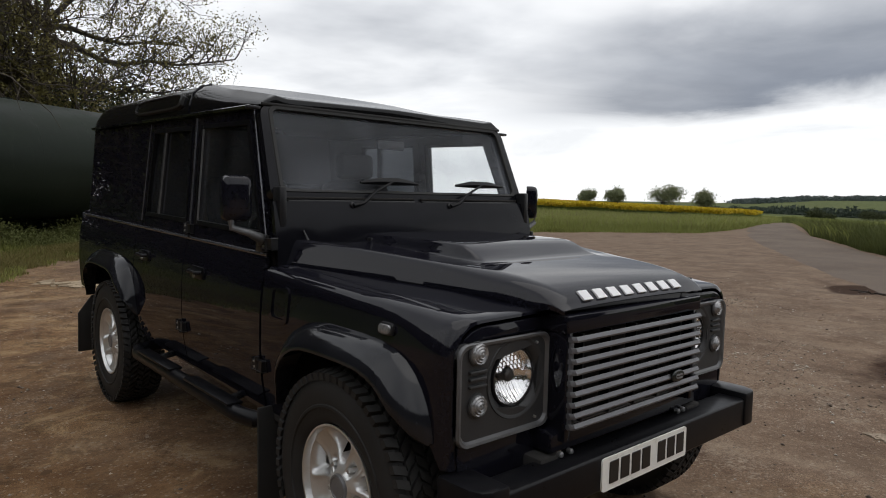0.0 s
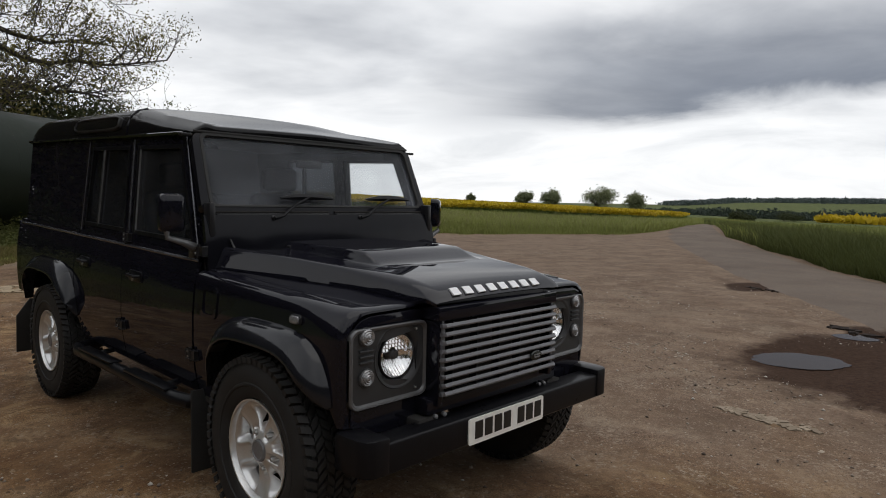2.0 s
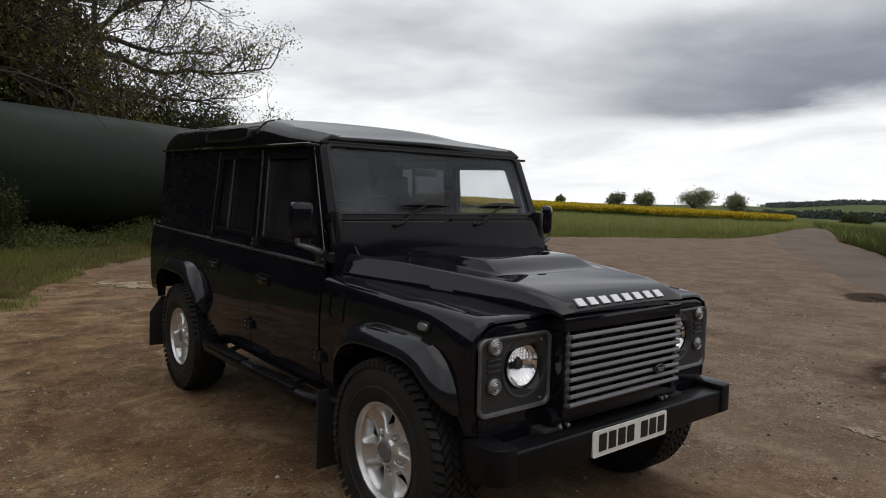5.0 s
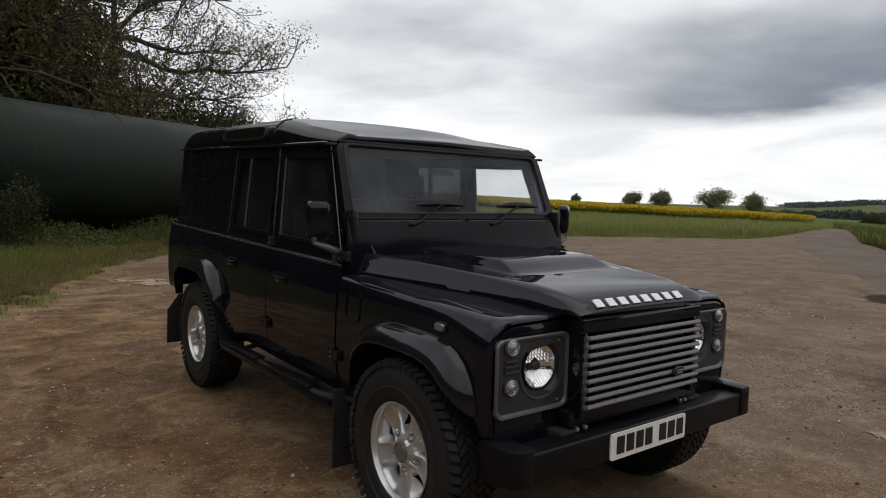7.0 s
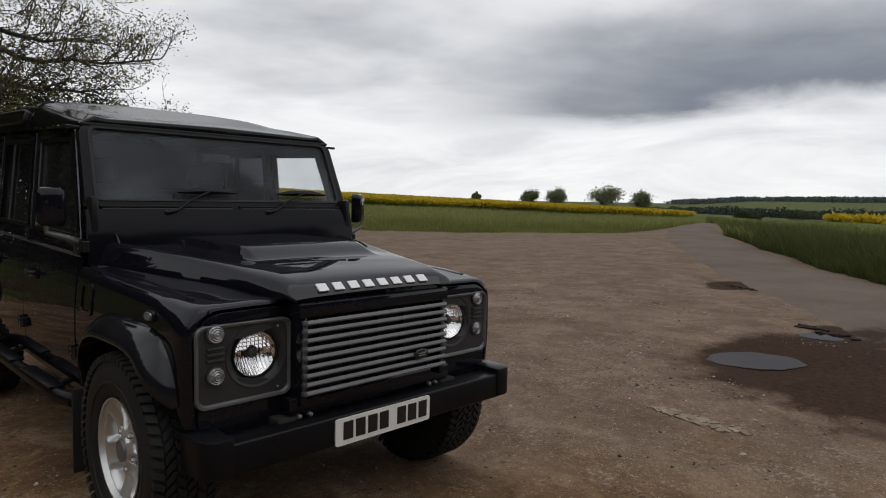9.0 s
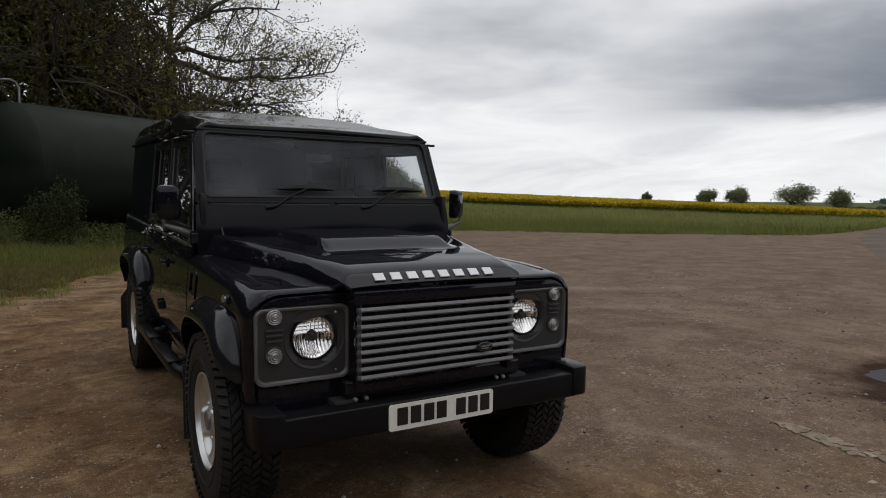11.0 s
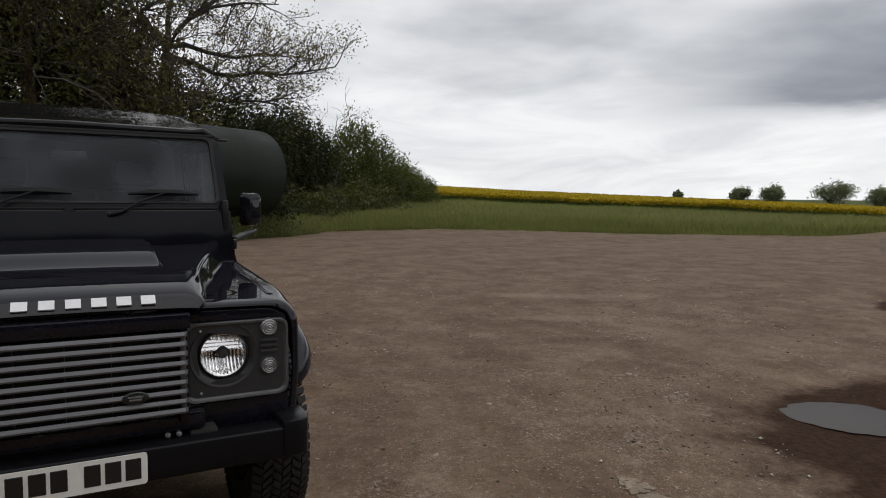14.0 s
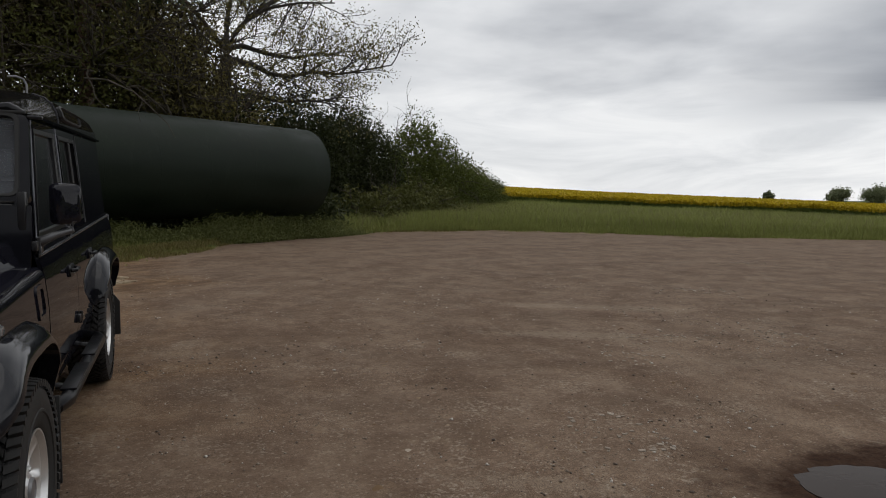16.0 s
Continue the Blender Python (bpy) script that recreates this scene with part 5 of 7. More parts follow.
# ---- distance ----
def far_tree(az_deg, r, w, h, seed):
    x, y = r * math.sin(radians(az_deg)), r * math.cos(radians(az_deg))
    z = ground_z(x, y)
    t = thing("hawthorn_tree", "round-headed hawthorn standing alone beyond the yellow crop", "tree", "trees on the skyline")
    rnd = random.Random(seed)
    wd = Wood()
    b = Vector((x, y, z))
    for k in range(5):
        wd.grow(rnd, b, Vector((rnd.gauss(0, 0.5), rnd.gauss(0, 0.5), 1)).normalized(), h * 0.45, 0.14, 2, 0.1, 0.2, (0, 0, 4, 3), 0.6)
    wd.mesh("trunk", M["bark"], t)
    ll = [(x, y, z + h * 0.55, w * 0.42, w * 0.42, h * 0.40)]
    for k in range(5):
        a = rnd.uniform(0, 6.28)
        ll.append((x + math.cos(a) * w * 0.28, y + math.sin(a) * w * 0.28, z + h * rnd.uniform(0.4, 0.72), w * 0.25, w * 0.25, h * 0.26))
    leaf_cloud("crown", lobes(seed, 6500, ll, 0.15, 0.45), 0.19, M["leaf_far"], t, seed=seed)


for az_t, w_t, h_t, sd in ((49.0, 2.3, 2.7, 61), (53.7, 4.7, 4.2, 62), (55.9, 5.5, 4.8, 63), (60.1, 8.2, 5.9, 64), (63.0, 5.8, 5.1, 65)):
    far_tree(az_t, 158, w_t, h_t, sd)


def woods():
    g = np.random.default_rng(77)
    ll = []
    for k in range(420):
        a = g.uniform(63, 108)
        r = g.choice([520, 640, 780, 900]) + g.normal(0, 30)
        if a < 68:
            r += 250
        x, y = r * math.sin(radians(a)), r * math.cos(radians(a))
        z = ground_z(x, y)
        w = g.uniform(7, 14)
        ll.append((x, y, z + 3.0, w, w, g.uniform(3.5, 6)))
    leaf_cloud("far_woods", lobes(5, 80000, ll, 0.5, 0.15), 1.3, M["wood_far"], None, "", 0, 6)
    tagged(bpy.data.objects["far_woods"], "dark belt of woodland across the valley", "woodland", kind="stuff")
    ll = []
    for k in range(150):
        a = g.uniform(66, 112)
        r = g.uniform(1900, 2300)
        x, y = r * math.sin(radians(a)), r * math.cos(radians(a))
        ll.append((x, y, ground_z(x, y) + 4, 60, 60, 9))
    leaf_cloud("hill_woods", lobes(8, 34000, ll, 0.5, 0.2), 4.5, M["wood_ridge_hazed"], None, "", 0, 7)
    tagged(bpy.data.objects["hill_woods"], "wooded ridge on the skyline, haze put into its colour", "woodland", kind="stuff")
    # hedge and a lone bush beyond the bend
    for a, r, w, h, sd in ((71.2, 120, 2.6, 2.2, 91), (74.5, 210, 6, 3, 92)):
        x, y = r * math.sin(radians(a)), r * math.cos(radians(a))
        z = ground_z(x, y)
        t = thing("hedge_bush", "dark bush in a hedge beyond the lane", "bush")
        leaf_cloud("crown", lobes(sd, 2200, [(x, y, z + h * 0.5, w * 0.5, w * 0.5, h * 0.5), (x + 1.5, y - 1, z + h * 0.35, w * 0.6, w * 0.6, h * 0.35)], 0.2, 0.4), 0.2, M["leaf_dark"], t, seed=sd)


woods()

# ---- the vehicle: nose towards -y, front axle on y = 0, x from its right side (-) to its left (+) ----
car = thing("off_road_vehicle", "gloss black boxy long-wheelbase off-road vehicle parked on the gravel", "car")
WHEELBASE = 2.79
SIDE = [(0.40, 0.775), (0.50, 0.805), (0.62, 0.825), (0.75, 0.834), (0.92, 0.832), (1.05, 0.818), (1.10, 0.806), (1.145, 0.790), (1.20, 0.784), (1.765, 0.738)]


def X(z):
    return lerp_table(SIDE, z)


def side(s, y, z, off=0.0):
    return Vector((s * (X(z) + off), y, z))


def slab(bm, pts, s, o0, o1, r=0.0):
    """A plate on the body side through (y, z) points, between two offsets from the skin."""
    return prism(bm, [side(s, y, z, o1) for y, z in pts], [side(s, y, z, o0) for y, z in pts], r)


def ring(bm, outer, inner, s, o0, o1):
    """A frame on the body side between two like loops of (y, z) points."""
    n = len(outer)
    lay = [[bm.verts.new(side(s, y, z, o)) for y, z in lp] for o in (o0, o1) for lp in (outer, inner)]
    a, b, c, d = lay
    for i in range(n):
        j = (i + 1) % n
        for q in ((a[i], a[j], b[j], b[i]), (c[i], c[j], d[j], d[i]), (a[i], a[j], c[j], c[i]), (b[i], b[j], d[j], d[i])):
            bm.faces.new(q)
    return bm


def arch_low(y, c, r_in, base):
    """The lower edge of a panel that is cut out round a wheel."""
    pts = [(-0.60 * r_in / 0.45, 0.0), (-0.46 * r_in / 0.45, 0.62), (-0.36 * r_in / 0.45, 0.80), (-0.20 * r_in / 0.45, 0.885), (0.20 * r_in / 0.45, 0.885), (0.36 * r_in / 0.45, 0.80), (0.46 * r_in / 0.45, 0.62), (0.60 * r_in / 0.45, 0.0)]
    d = y - c
    if d <= pts[0][0] or d >= pts[-1][0]:
        return base
    return max(base, lerp_table(pts, d))


def skin(bm, s, y0, y1, zlow, ztop, off=0.0, step=0.035, nz=10, thick=0.018):
    """A curved body-side panel whose lower edge follows zlow(y)."""
    n = max(2, round((y1 - y0) / step))
    rows = []
    for i in range(n + 1):
        y = y0 + (y1 - y0) * i / n
        lo = min(zlow(y), ztop - 0.02)
        rows.append([side(s, y, lo + (ztop - lo) * j / nz, off) for j in range(nz + 1)])
    return loft(bm, rows, thick=-s * thick if False else thick)


def wing_top(y):
    return 1.052 + 0.045 * (y + 0.5) / 1.12 - 0.012 * smooth01((-0.15 - y) / 0.37)


def bonnet_w(y):
    return 0.445 + (0.655 - 0.445) * (y + 0.60) / 1.10 + 0.078 * (max(0.0, y + 0.25) / 0.83) ** 1.4


BON = [(-0.618, 1.036), (-0.612, 1.050), (-0.600, 1.067), (-0.580, 1.083), (-0.55, 1.098), (-0.51, 1.1105), (-0.46, 1.1205), (-0.40, 1.1295), (-0.33, 1.1375), (-0.25, 1.1435), (-0.17, 1.1485), (0.1, 1.161), (0.50, 1.180), (0.578, 1.183)]


def front_wing(s):
    bm = fresh()
    ys = [-0.527, -0.524, -0.513, -0.495, -0.465, -0.43] + [-0.39 + 0.04 * i for i in range(26)]
    rows = []
    for y in ys:
        pull = {0: 0.038, 1: 0.023, 2: 0.012, 3: 0.005, 4: 0.001}.get(ys.index(y), 0.0)
        drop = {0: 0.030, 1: 0.016, 2: 0.007, 3: 0.002, 4: 0.0}.get(ys.index(y), 0.0)
        zt = wing_top(y) - drop * 0.55
        lo = min(arch_low(y, -0.03, 0.45, 0.60 if y < 0 else 0.47), zt - 0.1)
        row = []
        rad = 0.055 + 0.050 * smooth01((-0.26 - y) / 0.26)
        zs = zt - rad
        for j in range(9):
            z = lo + (zs - lo) * j / 8
            row.append(Vector((s * (X(z) - pull), y, z)))
        xs = X(zs) - pull
        for a in (15, 30, 45, 60, 75, 90):
            row.append(Vector((s * (xs - rad * (1 - math.cos(radians(a)))), y, zs + rad * math.sin(radians(a)))))
        xi = bonnet_w(y) - 0.02
        for f in (0.3, 0.65, 1.0):
            row.append(Vector((s * (xs - rad + (xi - xs + rad) * f), y, zt + 0.004 * f)))
        rows.append(row)
    loft(bm, rows, thick=0.012)
    wing = part("front_wing", bm, M["paint"], car, "gloss black front wing")
    # raised swage along the wing top
    bm = fresh()
    tube(bm, [(s * (0.735 - 0.03 * i / 10), -0.40 + 0.098 * i, wing_top(-0.40 + 0.098 * i) + 0.001) for i in range(11)], 0.014, 8, flat=0.22)
    part("swage", bm, M["paint"], wing)
    # side air intake, a shallow framed rectangle
    bm = fresh()
    o, i_ = rounded(0.385, 0.535, 0.885, 1.03, 0.03), rounded(0.403, 0.517, 0.903, 1.012, 0.02)
    ring(bm, o, i_, s, 0.0, 0.006)
    part("intake_frame", bm, M["paint"], wing)
    # indicator repeater
    bm = fresh()
    slab(bm, rounded(-0.285, -0.215, 0.958, 0.998, 0.014), s, -0.002, 0.010, 0.003)
    rep = part("side_repeater", bm, M["satin"], wing)
    bm = fresh()
    slab(bm, rounded(-0.280, -0.220, 0.963, 0.993, 0.012), s, 0.008, 0.019, 0.004)
    part("lens", bm, M["amber"], rep, "clear repeater lens")
    return wing


def eyebrow(s, c, grow):
    """A flared wheel-arch trim."""
    att = [(-0.494, 0.705), (-0.487, 0.765), (-0.445, 0.85), (-0.36, 0.925), (-0.22, 0.962), (0.0, 0.968), (0.20, 0.960), (0.34, 0.915), (0.435, 0.82), (0.49, 0.70), (0.51, 0.62)]
    lip = [(-0.488, 0.690), (-0.452, 0.725), (-0.385, 0.785), (-0.305, 0.838), (-0.19, 0.868), (0.0, 0.872), (0.18, 0.866), (0.29, 0.83), (0.37, 0.75), (0.425, 0.66), (0.45, 0.60)]
    if grow > 1:
        # the rear trim reaches further down in front of its wheel
        att, lip = [(-0.505, 0.635)] + att, [(-0.490, 0.622)] + lip
    bm = fresh()
    rows = []
    for (ya, za), (yl, zl) in zip(att, lip):
        za, zl = za - 0.025, zl - 0.02
        a = Vector((0, (ya * 0.93 + 0.012) * grow + c, za))
        b = Vector((0, (yl * 0.93 + 0.012) * grow + c, zl))
        mid1, mid2 = a.lerp(b, 0.10), a.lerp(b, 0.28)
        ends = 0.14 if (ya, yl) == (att[0][0], lip[0][0]) else (0.62 if ya == att[1][0] else min(1.0, 0.55 + 2.2 * abs(za - 0.62)))
        out = 0.084 * ends
        rows.append([Vector((s * (X(za) - 0.002), a.y, a.z)), Vector((s * (X(za) + out * 0.30), mid1.y, mid1.z)), Vector((s * (X(za) + out * 0.58), mid2.y, mid2.z)),
                     Vector((s * (X(za) + out * 0.86), a.lerp(b, 0.6).y, a.lerp(b, 0.6).z)), Vector((s * (X(za) + out * 1.04), a.lerp(b, 0.93).y, a.lerp(b, 0.93).z)), Vector((s * (X(za) + out * 1.02), b.y, b.z)), Vector((s * (X(zl) - 0.005), b.lerp(a, 0.12).y, b.lerp(a, 0.12).z))])
    # ease the strip along its length
    fine = []
    for i in range(len(rows) - 1):
        for f in (0.0, 0.5):
            p0, p1, p2, p3 = rows[max(i - 1, 0)], rows[i], rows[i + 1], rows[min(i + 2, len(rows) - 1)]
            fine.append([0.5 * ((2 * b) + (-a + cc) * f + (2 * a - 5 * b + 4 * cc - d) * f * f + (-a + 3 * b - 3 * cc + d) * f ** 3) for a, b, cc, d in zip(p0, p1, p2, p3)])
    fine.append(rows[-1])
    loft(bm, fine, thick=0.006)
    return part("wheel_arch_trim", bm, M["arch"], car, "flared gloss black wheel-arch trim", 50)


def bonnet():
    bm = fresh()
    ys = [-0.618, -0.6165, -0.613, -0.607, -0.599, -0.589, -0.577, -0.563, -0.547, -0.53, -0.51, -0.485, -0.455, -0.41, -0.36, -0.30, -0.25, -0.215, -0.195, -0.18, -0.17, -0.16, -0.15, -0.13, -0.10, -0.07, -0.045, -0.02, 0.01, 0.05, 0.1, 0.18, 0.26, 0.34, 0.42, 0.5, 0.55, 0.578]
    rows = []
    for y in ys:
        w = bonnet_w(max(y, -0.6)) - 0.022 * max(0.0, (-0.575 - y) / 0.043) ** 2
        zc = lerp_table(BON, y)
        soft = 0.0
        for dy in (-0.018, -0.009, 0.009, 0.018):
            soft += 0.2 * lerp_table(BON, min(0.578, max(-0.618, y + dy)))
        zc = 0.2 * zc + soft
        hang = (0.074 + 0.018 * smooth01(y / 0.5)) * smooth01((y + 0.635) / 0.15)
        wide = 0.075 + 0.045 * smooth01((y + 0.6) / 0.7)
        half = [w - wide * (1 - math.sin(radians(t))) for t in (90, 82, 74, 65, 56, 46, 36, 25, 12, 0)]
        drop = [hang * (1 - math.cos(radians(t)) ** 0.9) if t < 90 else hang for t in (90, 82, 74, 65, 56, 46, 36, 25, 12, 0)]
        # a sharp crest with a flat face below it, easing into the rounded nose
        flank = [(0.0, 1.0), (0.011, 0.76), (0.022, 0.52), (0.032, 0.30), (0.039, 0.16), (0.047, 0.07), (0.057, 0.02), (0.070, 0.0), (0.088, 0.0), (wide, 0.0)]
        ease = smooth01((y + 0.50) / 0.45)
        half = [a + (w - p - a) * ease for a, (p, q) in zip(half, flank)]
        drop = [b + (hang * q - b) * ease for b, (p, q) in zip(drop, flank)]
        inner = half[-1]
        cols = list(zip(half, drop))
        for x in [inner - (inner - 0.364) * f for f in (0.35, 0.7)] + [0.364, 0.360, 0.354, 0.347, 0.340, 0.334, 0.328, 0.31, 0.25, 0.18, 0.09]:
            cols.append((min(x, inner - 0.001 * (len(cols) - 9)), 0.0))
        ramp_y = 0.052 * smooth01((y + 0.200) / 0.19) - 0.040 * max(0.0, y - 0.05) ** 1.1
        crest = 0.020 * smooth01((y + 0.25) / 0.75)
        row = []
        for s, seq in ((-1, cols), (0, [(0.0, 0.0)]), (1, cols[::-1])):
            for x, d in seq:
                f = smooth01((0.364 - x) / 0.040)
                # a low crest runs along each shoulder, with a shallow valley beside the raised middle
                z = zc - d + 0.008 * (1 - (x / w) ** 2) + ramp_y * f
                z += crest * math.exp(-((x - w + 0.066) / 0.036) ** 2) - 0.35 * crest * math.exp(-((x - 0.42) / 0.06) ** 2)
                row.append(Vector((s * x, y, z)))
        rows.append(row)
    loft(bm, rows)
    # turned-down edge
    for p in (0, -1):
        loft(bm, [[r[p] for r in rows], [r[p] + Vector((0.004 if p == 0 else -0.004, 0, -0.014)) for r in rows]])
    loft(bm, [rows[0], [v + Vector((0, 0.012, -0.006)) for v in rows[0]]])
    bmesh.ops.remove_doubles(bm, verts=bm.verts, dist=0.0002)
    lid = part("bonnet", bm, M["paint"], car, "gloss black bonnet with a raised middle", 45)
    # row of eight pale badge blocks along the leading slope
    for i in range(8):
        bm = fresh()
        x = -0.289 + 0.078 * i
        y0, y1 = -0.604, -0.572
        z0, z1 = lerp_table(BON, y0) + 0.0075, lerp_table(BON, y1) + 0.0075
        pts = rounded(x - 0.0235, x + 0.0235, 0, 1, 0.006, 2)
        lo = [Vector((px, y0 + (y1 - y0) * min(1, max(0, pv)), z0 + (z1 - z0) * min(1, max(0, pv)) - 0.004)) for px, pv in pts]
        prism(bm, lo, [p + Vector((0, -0.006, 0.0045)) for p in lo])
        part("badge_block", bm, M["letter"], lid, "pale silver badge block")
    # washer jets
    for x in (-0.34, 0.34):
        bm = fresh()
        rbox(bm, x - 0.016, x + 0.016, 0.515, 0.550, 1.180, 1.203, 0.006)
        part("washer_jet", bm, M["satin"], lid)
    return lid


# the lamps and the grille sit a little off the middle
SHIFT = 0.012


def front_end():
    # panels beside and below the grille
    bm = fresh()
    rbox(bm, -0.445, 0.445, -0.60, -0.505, 0.585, 0.655, 0.012)
    front = part("front_panel", bm, M["paint"], car, "gloss black front panel")
    bm = fresh()
    rbox(bm, -0.418, 0.394, -0.632, -0.50, 0.972, 1.030, 0.008)
    part("top_rail", bm, M["paint"], front, "gloss black rail over the grille")
    part("bonnet_catch_panel", rbox(fresh(), -0.40, 0.38, -0.575, -0.44, 1.0, 1.05, 0.0), M["paint"], front)
    for s in (-1, 1):
        bm = fresh()
        face = [(0.38, 0.955), (0.772, 0.955), (0.768, 0.968), (0.752, 0.986), (0.725, 1.001), (0.69, 1.010), (0.38, 1.016)]
        prism(bm, [Vector((s * x, -0.5275, z)) for x, z in face], [Vector((s * x, -0.505, z)) for x, z in face], 0.002)
        part("wing_front", bm, M["paint"], front)
        bm = fresh()
        rbox(bm, min(s * 0.38, s * 0.775), max(s * 0.38, s * 0.775), -0.5265, -0.505, 0.53, 0.672, 0.003)
        part("wing_front", bm, M["paint"], front)
        bm = fresh()
        rbox(bm, min(s * 0.366, s * 0.396) - 0.012, max(s * 0.366, s * 0.396) - 0.012, -0.622, -0.50, 0.62, 0.975, 0.006)
        part("grille_cheek", bm, M["paint"], front)
    bm = fresh()
    rbox(bm, -0.40, 0.40, -0.545, -0.50, 0.64, 0.98, 0.0)
    part("radiator", bm, M["dark"], front, "dark radiator behind the grille")
    for x in (-0.398, -0.349, 0.312, 0.350):
        bm = fresh()
        lathe(bm, [(-0.004, 0.010), (0.010, 0.010), (0.014, 0.006), (0.015, 0.0005)], Matrix.Translation((x, -0.596, 0.577)) @ Matrix.Rotation(radians(-90), 4, "Z"), 10)
        part("bolt", bm, M["rim_grey"], front, "dull steel bolt")
    # grille
    grille = part("grille", rbox(fresh(), -0.400, 0.376, -0.585, -0.565, 0.655, 0.662, 0.002), M["grille"], car, "grey slatted radiator grille")
    for s in (-1, 1):
        part("side_frame", rbox(fresh(), min(s * 0.368, s * 0.388) - 0.012, max(s * 0.368, s * 0.388) - 0.012, -0.628, -0.56, 0.662, 0.958, 0.004), M["grille"], grille)
    n = 9
    for i in range(n):
        zc = 0.676 + (0.955 - 0.676) * i / (n - 1)
        bm = fresh()
        # slat section: a thin blade that rises to the front
        sec = [(-0.644, zc + 0.0095), (-0.651, zc - 0.0025), (-0.649, zc - 0.0085), (-0.636, zc - 0.0095), (-0.616, zc - 0.005), (-0.631, zc + 0.004)]
        ends = [(-0.404, 0.012), (-0.394, 0.0), (0.370, 0.0), (0.380, 0.012)]
        loft(bm, [[Vector((x, y + b, z)) for y, z in sec] for x, b in ends], close_v=True)
        bm.faces.ensure_lookup_table()
        vs = list(bm.verts)
        bm.faces.new(vs[:6])
        bm.faces.new(vs[-6:][::-1])
        part("slat", bm, M["grille"], grille)
    for x in (-0.312, -0.162, -0.012, 0.138, 0.288):
        bm = fresh()
        rbox(bm, x - 0.004, x + 0.004, -0.612, -0.57, 0.67, 0.96, 0.0)
        part("upright", bm, M["satin"], grille, "thin dark upright behind the slats")
    bm = fresh()
    lathe(bm, [(-0.005, 0.0005), (0.0, 0.040), (0.008, 0.043), (0.011, 0.038), (0.013, 0.0005)], Matrix.Translation((0.205, -0.648, 0.746)) @ Matrix.Rotation(radians(-90), 4, "Z") @ Matrix.Diagonal((1, 1, 0.52, 1)), 28)
    bad = part("badge", bm, M["badge"], grille, "small oval dark badge")
    for zz, w in ((0.747, 0.024), (0.737, 0.020)):
        bm = fresh()
        rbox(bm, 0.205 - w, 0.205 + w, -0.663, -0.660, zz + 0.0012, zz + 0.0068, 0.0)
        part("mark", bm, M["rim_grey"], bad)
    # bumper
    bm = fresh()
    sec = rounded(0.445, 0.566, 0, 0.115, 0.010, 3)
    rows = []
    for x, back, shrink in ((-0.80, 0.10, 0.012), (-0.785, 0.055, 0.0), (-0.735, 0.0, 0.0), (0.735, 0.0, 0.0), (0.785, 0.055, 0.0), (0.80, 0.10, 0.012)):
        rows.append([Vector((x, -0.560 - d + back * (d / 0.115), z + (0.505 - z) * shrink * 8)) for z, d in sec])
    loft(bm, rows, close_v=True)
    vs = list(bm.verts)
    bm.faces.new(vs[:len(sec)])
    bm.faces.new(vs[-len(sec):][::-1])
    bumper = part("front_bumper", bm, M["bumper"], car, "matt black steel front bumper")
    for s in (-1, 1):
        bm = fresh()
        x0, x1 = (0.715, 0.832)
        sec = [(x0, -0.684), (0.785, -0.683), (0.812, -0.668), (0.828, -0.63), (x1, -0.56), (x1, -0.50), (0.78, -0.50), (x0, -0.53)]
        prism(bm, [Vector((s * a, b, 0.450)) for a, b in sec], [Vector((s * a, b, 0.592)) for a, b in sec], 0.010)
        part("end_cap", bm, M["bumper"], bumper, "black plastic bumper end cap")
    # number plate: no characters, only dark bars
    bm = fresh()
    prism(bm, [Vector((x - 0.024, -0.676, z)) for x, z in rounded(-0.26, 0.26, 0.445, 0.556, 0.012)], [Vector((x - 0.024, -0.6825, z)) for x, z in rounded(-0.26, 0.26, 0.445, 0.556, 0.012)])
    plate = part("number_plate", bm, M["plate"], bumper, "white number plate with dark bars")
    for x in (-0.195, -0.132, -0.068, -0.006, 0.092, 0.155, 0.218):
        bm = fresh()
        rbox(bm, x - 0.052, x - 0.002, -0.6855, -0.6822, 0.466, 0.541, 0.0015, 1)
        part("bar", bm, M["ink"], plate)
    # lamps
    LAMP_Z, LAMP_Y = 0.840, -0.520
    for s in (-1, 1):
        cx = s * 0.537 - SHIFT
        bm = fresh()
        o = rounded(0.388, 0.784, 0.664, 0.972, 0.04, 6)
        hole = []
        for x, z in o:
            a = math.atan2(z - LAMP_Z, x - 0.537)
            hole.append((0.537 + 0.122 * math.cos(a), LAMP_Z + 0.122 * math.sin(a)))
        lay = [[bm.verts.new(Vector((s * x - SHIFT, y, z))) for x, z in lp] for lp, y in ((o, -0.524), (o, -0.540), (hole, -0.540), (hole, -0.505))]
        for a, b in zip(lay, lay[1:]):
            for k in range(len(o)):
                bm.faces.new((a[k], a[(k + 1) % len(o)], b[(k + 1) % len(o)], b[k]))
        bez = part("lamp_panel", bm, M["bezel"], car, "dark grey lamp panel with a pale rim")
        bm = fresh()
        i_ = rounded(0.408, 0.764, 0.684, 0.952, 0.03, 6)
        n = len(o)
        lay = [[bm.verts.new(Vector((s * x - SHIFT, y, z))) for x, z in lp] for lp, y in ((o, -0.525), (o, -0.546), (rounded(0.391, 0.781, 0.667, 0.969, 0.038, 6), -0.551), (rounded(0.399, 0.773, 0.675, 0.961, 0.034, 6), -0.549), (i_, -0.537))]
        for a, b in zip(lay, lay[1:]):
            for k in range(n):
                bm.faces.new((a[k], a[(k + 1) % n], b[(k + 1) % n], b[k]))
        part("rim", bm, M["panel_rim"], bez, "grey raised rim")
        turn = Matrix.Rotation(radians(-90), 4, "Z")
